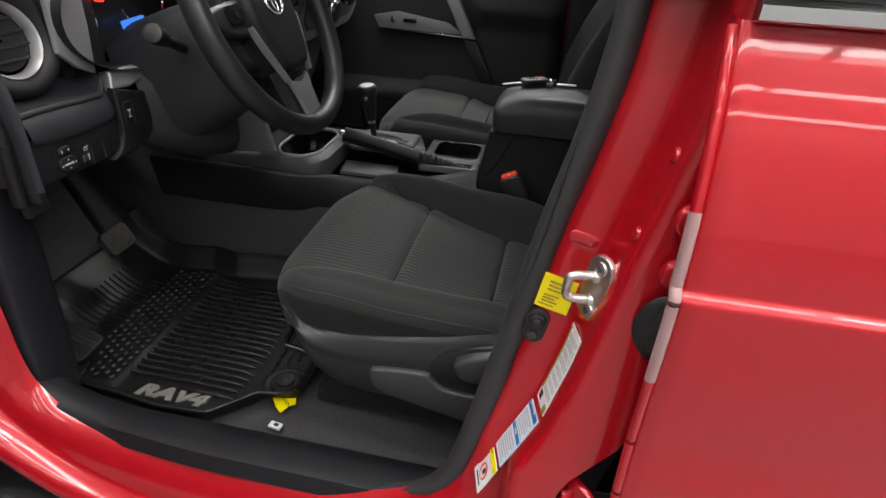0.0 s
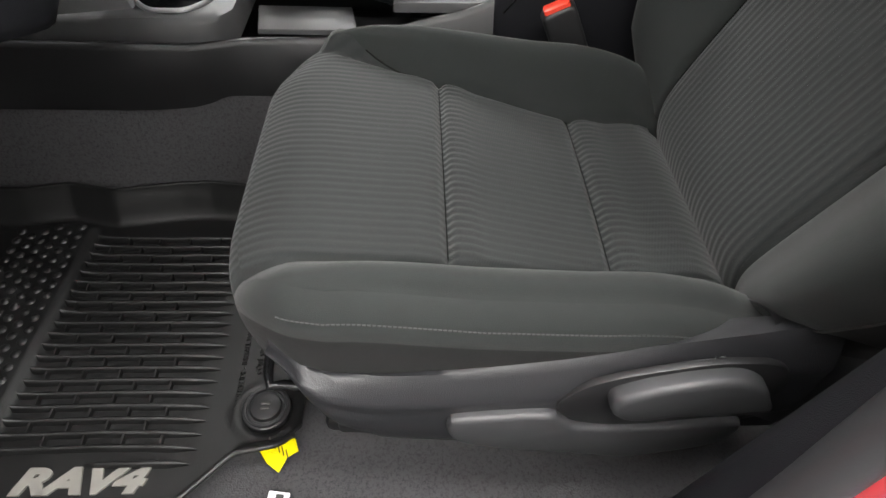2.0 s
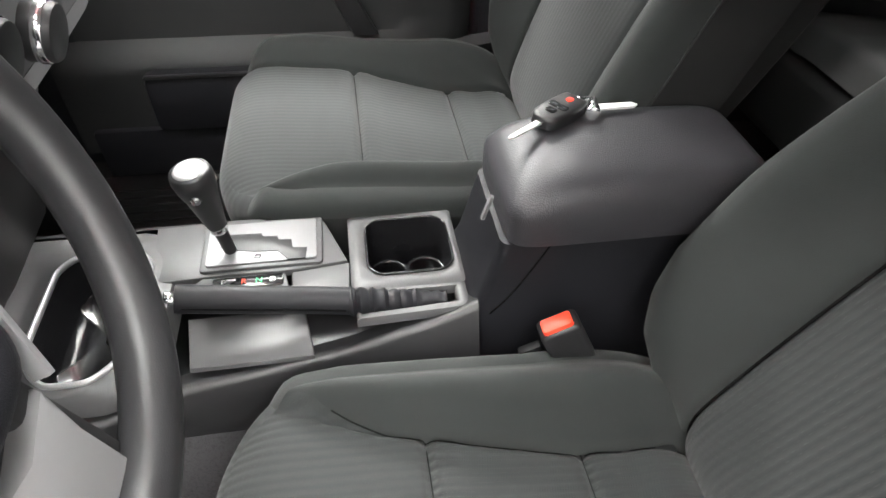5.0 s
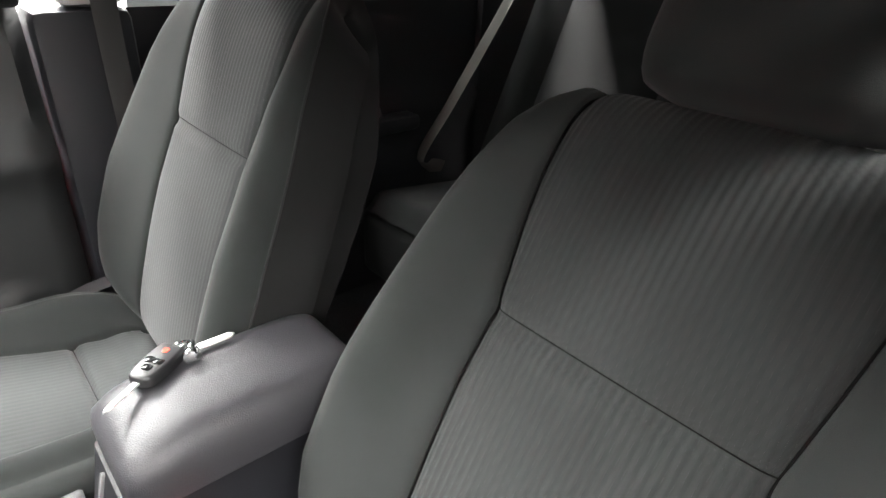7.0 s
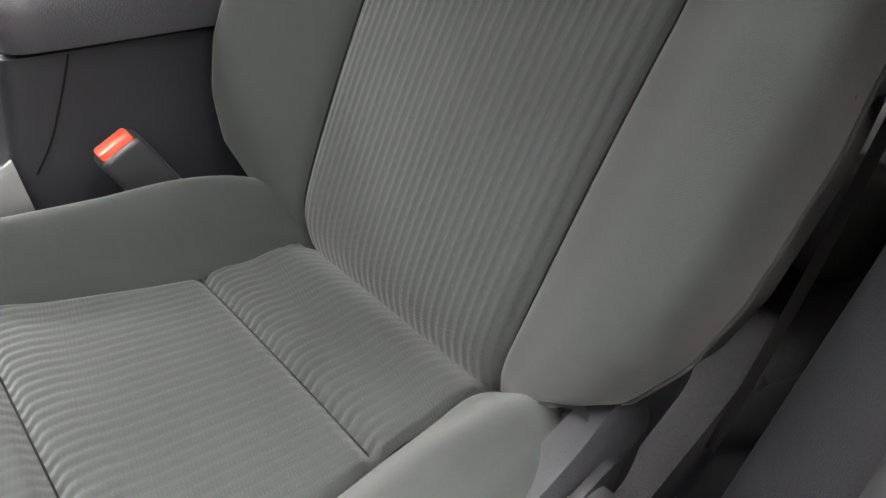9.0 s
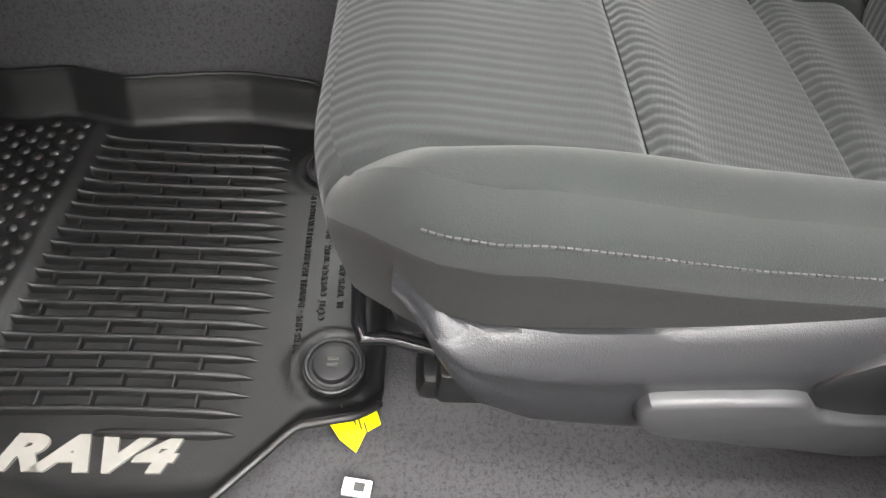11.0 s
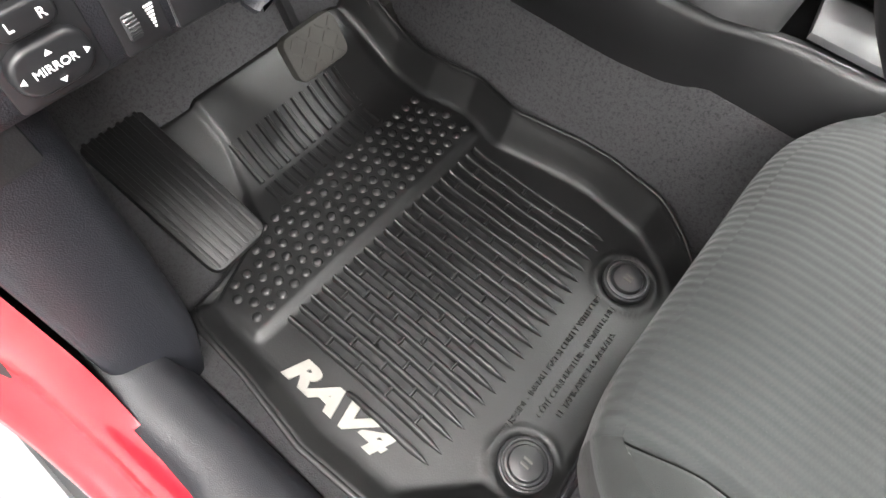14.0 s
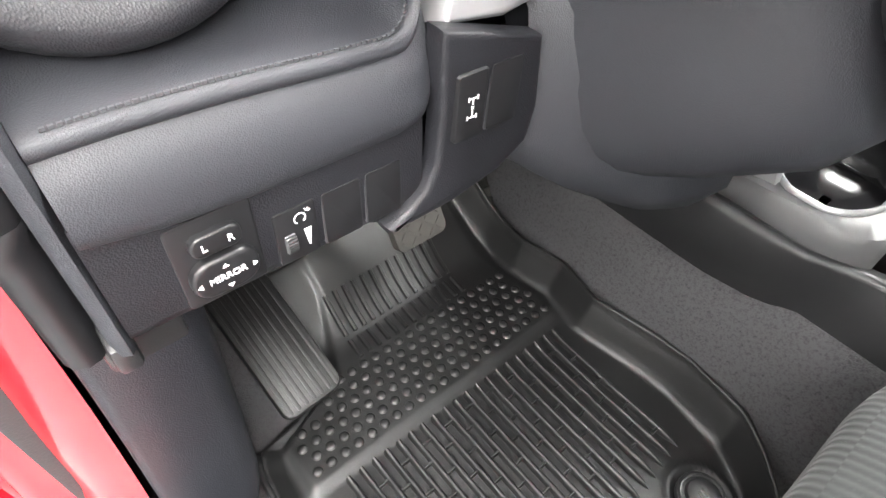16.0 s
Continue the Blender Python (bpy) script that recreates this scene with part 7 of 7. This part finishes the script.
part("window_rubber", box(0.775, 0.42, 1.220, 0.02, 0.74, 0.016, 0.004), RUBBER, pd)
part("front_edge", box(0.80, 0.955, 0.80, 0.10, 0.12, 0.82, 0.01), DOORPANEL, pd)
tagged(part("far_sill", box(0.73, 0.42, 0.42, 0.09, 0.9, 0.12, 0.01), PLASTIC), "black far sill trim", "trim", kind="structure")

SHIFT = Vector((0, 0, 0))
# far centre pillar: dark foot, pale head
cp = thing("pillar_trim", (0.73, -0.03, 0.45), "centre pillar trim, black below and pale above", "pillar")
part("lower_trim", box(0.775, -0.035, 0.82, 0.14, 0.17, 0.80, 0.02), PLASTIC, cp)
part("upper_trim", box(0.705, -0.055, 1.41, 0.06, 0.12, 0.38, 0.02, (0, -13, 0)), PALE, cp, "pale grey upper trim")
loft("belt", tube([(0.655, -0.07, 1.50), (0.675, -0.065, 1.20), (0.69, -0.075, 0.80), (0.69, -0.09, 0.55)], 0.022, 8, 20, flat=0.06, up=(1, 0, 0)), WEBBING, cp, "black belt webbing")
cpl = thing("pillar_trim", (-0.70, -0.06, 0.45), "black centre pillar trim beside the driver seat", "pillar")
rings = []
for z in np.linspace(0.42, 1.52, 24):
    x = -0.745 + 0.115 * smooth(0.9, 1.6, z)
    y = np.interp(z, (0.42, 0.65, 0.945, 1.26, 1.52), (0.13, 0.088, 0.028, -0.025, -0.08))
    rings.append([(x - 0.012, y + 0.010, z), (x + 0.002, y + 0.012, z), (x + 0.026, y + 0.004, z), (x + 0.043, y - 0.016, z), (x + 0.050, y - 0.05, z), (x + 0.052, y - 0.10, z), (x + 0.044, y - 0.16, z), (x + 0.010, y - 0.20, z)])
loft("trim_shell", rings, PLASTIC, cpl, closed=False)
rings = [[(-0.735, y, 0.62 - 0.1 * q), (-0.700, y, 0.615 - 0.1 * q), (-0.660, y, 0.56 - 0.12 * q), (-0.640, y, 0.47), (-0.632, y, 0.39)] for q, y in zip(np.linspace(0, 1, 8) ** 2, np.linspace(-0.02, -0.42, 8))]
loft("pillar_foot", rings, PLASTIC, cpl, "black flared foot of the pillar trim", closed=False)
sb = thing("seat_belt", (-0.67, -0.12, 0.5), "black driver belt with its metal tongue hanging", "seat belt")
loft("webbing", tube([(-0.630, -0.20, 1.42), (-0.645, -0.185, 1.20), (-0.655, -0.185, 0.93), (-0.660, -0.19, 0.70), (-0.66, -0.17, 0.50)], 0.023, 8, 40, flat=0.06, up=(1, 0.3, 0)), WEBBING, sb, "black webbing")
loft("tongue_grip", tube([(-0.645, -0.120, 0.905), (-0.650, -0.138, 0.908), (-0.656, -0.160, 0.914), (-0.662, -0.182, 0.920)], 0.0055, 10, 16, flat=1.3), SMOOTH, sb, "black tongue grip")
part("tongue", box(-0.642, -0.107, 0.900, 0.0025, 0.026, 0.012, 0.001, (18, 0, 12)), CHROME, sb, "bright metal tongue")
slotb = part("slot_trim", box(-0.700, -0.075, 0.72, 0.01, 0.03, 0.05, 0.003), SMOOTH, cpl)

# ---- rear seat and rear doors ----
rs = thing("rear_bench", (0.0, -0.95, 0.42), "dark cloth rear bench seat", "rear seat")
for cx_, w_ in ((-0.36, 0.33), (0.36, 0.33)):
    rings = []
    for q in np.linspace(0, 1, 24):
        y = -0.60 - 0.46 * q
        z = 0.735 - 0.05 * q - 0.05 * smooth(0.12, 0.0, q)
        row = []
        for u in np.linspace(-1, 1, 22):
            row.append((cx_ + u * w_, y + 0.0, z + 0.02 * (1 - abs(u) ** 6) - 0.012 * math.exp(-((abs(u) - 0.55) / 0.03) ** 2) - 0.05 * smooth(0.93, 1.0, abs(u))))
        rings.append(row)
    loft("cushion", rings, CLOTH_SHADED, rs, "dark cloth cushion", closed=False)
    part("cushion_front", box(cx_, -0.640, 0.60, 2 * w_ - 0.02, 0.09, 0.20, 0.035, seg=4), CLOTH_SHADED, rs)
    rings = []
    for q in np.linspace(0, 1, 26):
        z = 0.70 + 0.60 * q
        y = -1.05 - 0.24 * q - 0.06 * smooth(0.92, 1.0, q)
        row = []
        for u in np.linspace(-1, 1, 24):
            g_ = -0.014 * math.exp(-((abs(u) - 0.55) / 0.03) ** 2) - 0.012 * math.exp(-((q - 0.62) / 0.015) ** 2)
            row.append((cx_ + u * (w_ - 0.02 * q), y + 0.03 * (1 - abs(u) ** 6) + 0.035 * smooth(0.55, 0.75, abs(u)) + g_ - 0.08 * smooth(0.92, 1.0, abs(u)), z))
        rings.append(row)
    loft("backrest", rings, CLOTH_SHADED, rs, "dark cloth backrest", closed=False)
    part("rear_shell", box(cx_, -1.27, 1.0, 2 * w_ - 0.04, 0.06, 0.58, 0.02, (22, 0, 0)), CLOTH_SHADED, rs)
    part("headrest", box(cx_, -1.335, 1.40, 0.24, 0.10, 0.17, 0.04, (12, 0, 0), 4), CLOTH, rs)
belt = loft("rear_belt", tube([(0.58, -1.12, 1.36), (0.61, -1.00, 1.15), (0.655, -0.90, 0.95), (0.69, -0.82, 0.79), (0.655, -0.88, 0.765)], 0.026, 8, 40, flat=0.06, up=(0.3, 1, 0)), TAN, None)
tagged(belt, "pale grey rear belt hanging at the door", "seat belt")
rd = thing("rear_door_panel", (0.74, -0.6, 0.42), "black rear door panel with a silver pull", "door panel")
rings = []
for z in np.linspace(0.34, 1.215, 20):
    rings.append([(0.755 - 0.03 * math.exp(-((z - 0.92) / 0.03) ** 2), y, z) for y in np.linspace(-0.12, -1.10, 16)])
loft("panel", rings, PLASTIC, rd, "black grained panel", closed=False)
part("pull_strip", slab([(-0.72, 0.90), (-0.68, 0.90), (-0.575, 1.15), (-0.615, 1.15)], axes((0.735, 0, 0), (0, 1, 0), (0, 0, 1)) @ Matrix.Diagonal((1, 1, -1, 1)), 0.016, 0.004), SILVER_DARK, rd, "grey pull strip")
part("handle", box(0.715, -0.54, 0.985, 0.012, 0.09, 0.016, 0.004), SILVER, rd, "silver inner handle")
part("armrest", box(0.720, -0.62, 0.90, 0.07, 0.40, 0.045, 0.016), PLASTIC, rd)
ld = thing("rear_door_panel", (-0.78, -0.6, 0.42), "black rear door panel", "door panel")
part("panel", box(-0.80, -0.58, 0.80, 0.05, 0.90, 0.84, 0.02), PLASTIC, ld)
lq = thing("cargo_trim", (0.0, -1.75, 0.42), "dark cargo space trim", "trim")
part("side", box(-0.76, -1.55, 0.82, 0.06, 0.95, 0.82, 0.02), PLASTIC, lq)
part("side", box(0.76, -1.55, 0.82, 0.06, 0.95, 0.82, 0.02), PLASTIC, lq)
part("rear", box(0, -2.02, 0.80, 1.48, 0.05, 0.70, 0.02), PLASTIC, lq)
part("cover", box(0, -1.70, 1.05, 1.46, 0.62, 0.02, 0.005), CLOTH_SHADED, lq)

# passenger floor mat, seen past the far seat
pmt = thing("passenger_mat", (0.42, 0.75, 0.392), "black rubber passenger floor mat", "floor mat")
part("tray", box(0.44, 0.76, 0.396, 0.46, 0.56, 0.014, 0.006), MATM, pmt)
for k in range(14):
    part("rib", box(0.27 + 0.026 * k, 0.78, 0.405, 0.006, 0.26, 0.006, 0.002), MATM, pmt)
writing("RAV4", axes((0.643, 0.658, 0.4045), (0, 1, 0.0), (-1, 0, 0.0)), 0.036, MATLOGO, pmt, "badge", "pale grey badge letters", 0.0016, shear=0.25, bold=0.0016, width=1.42)
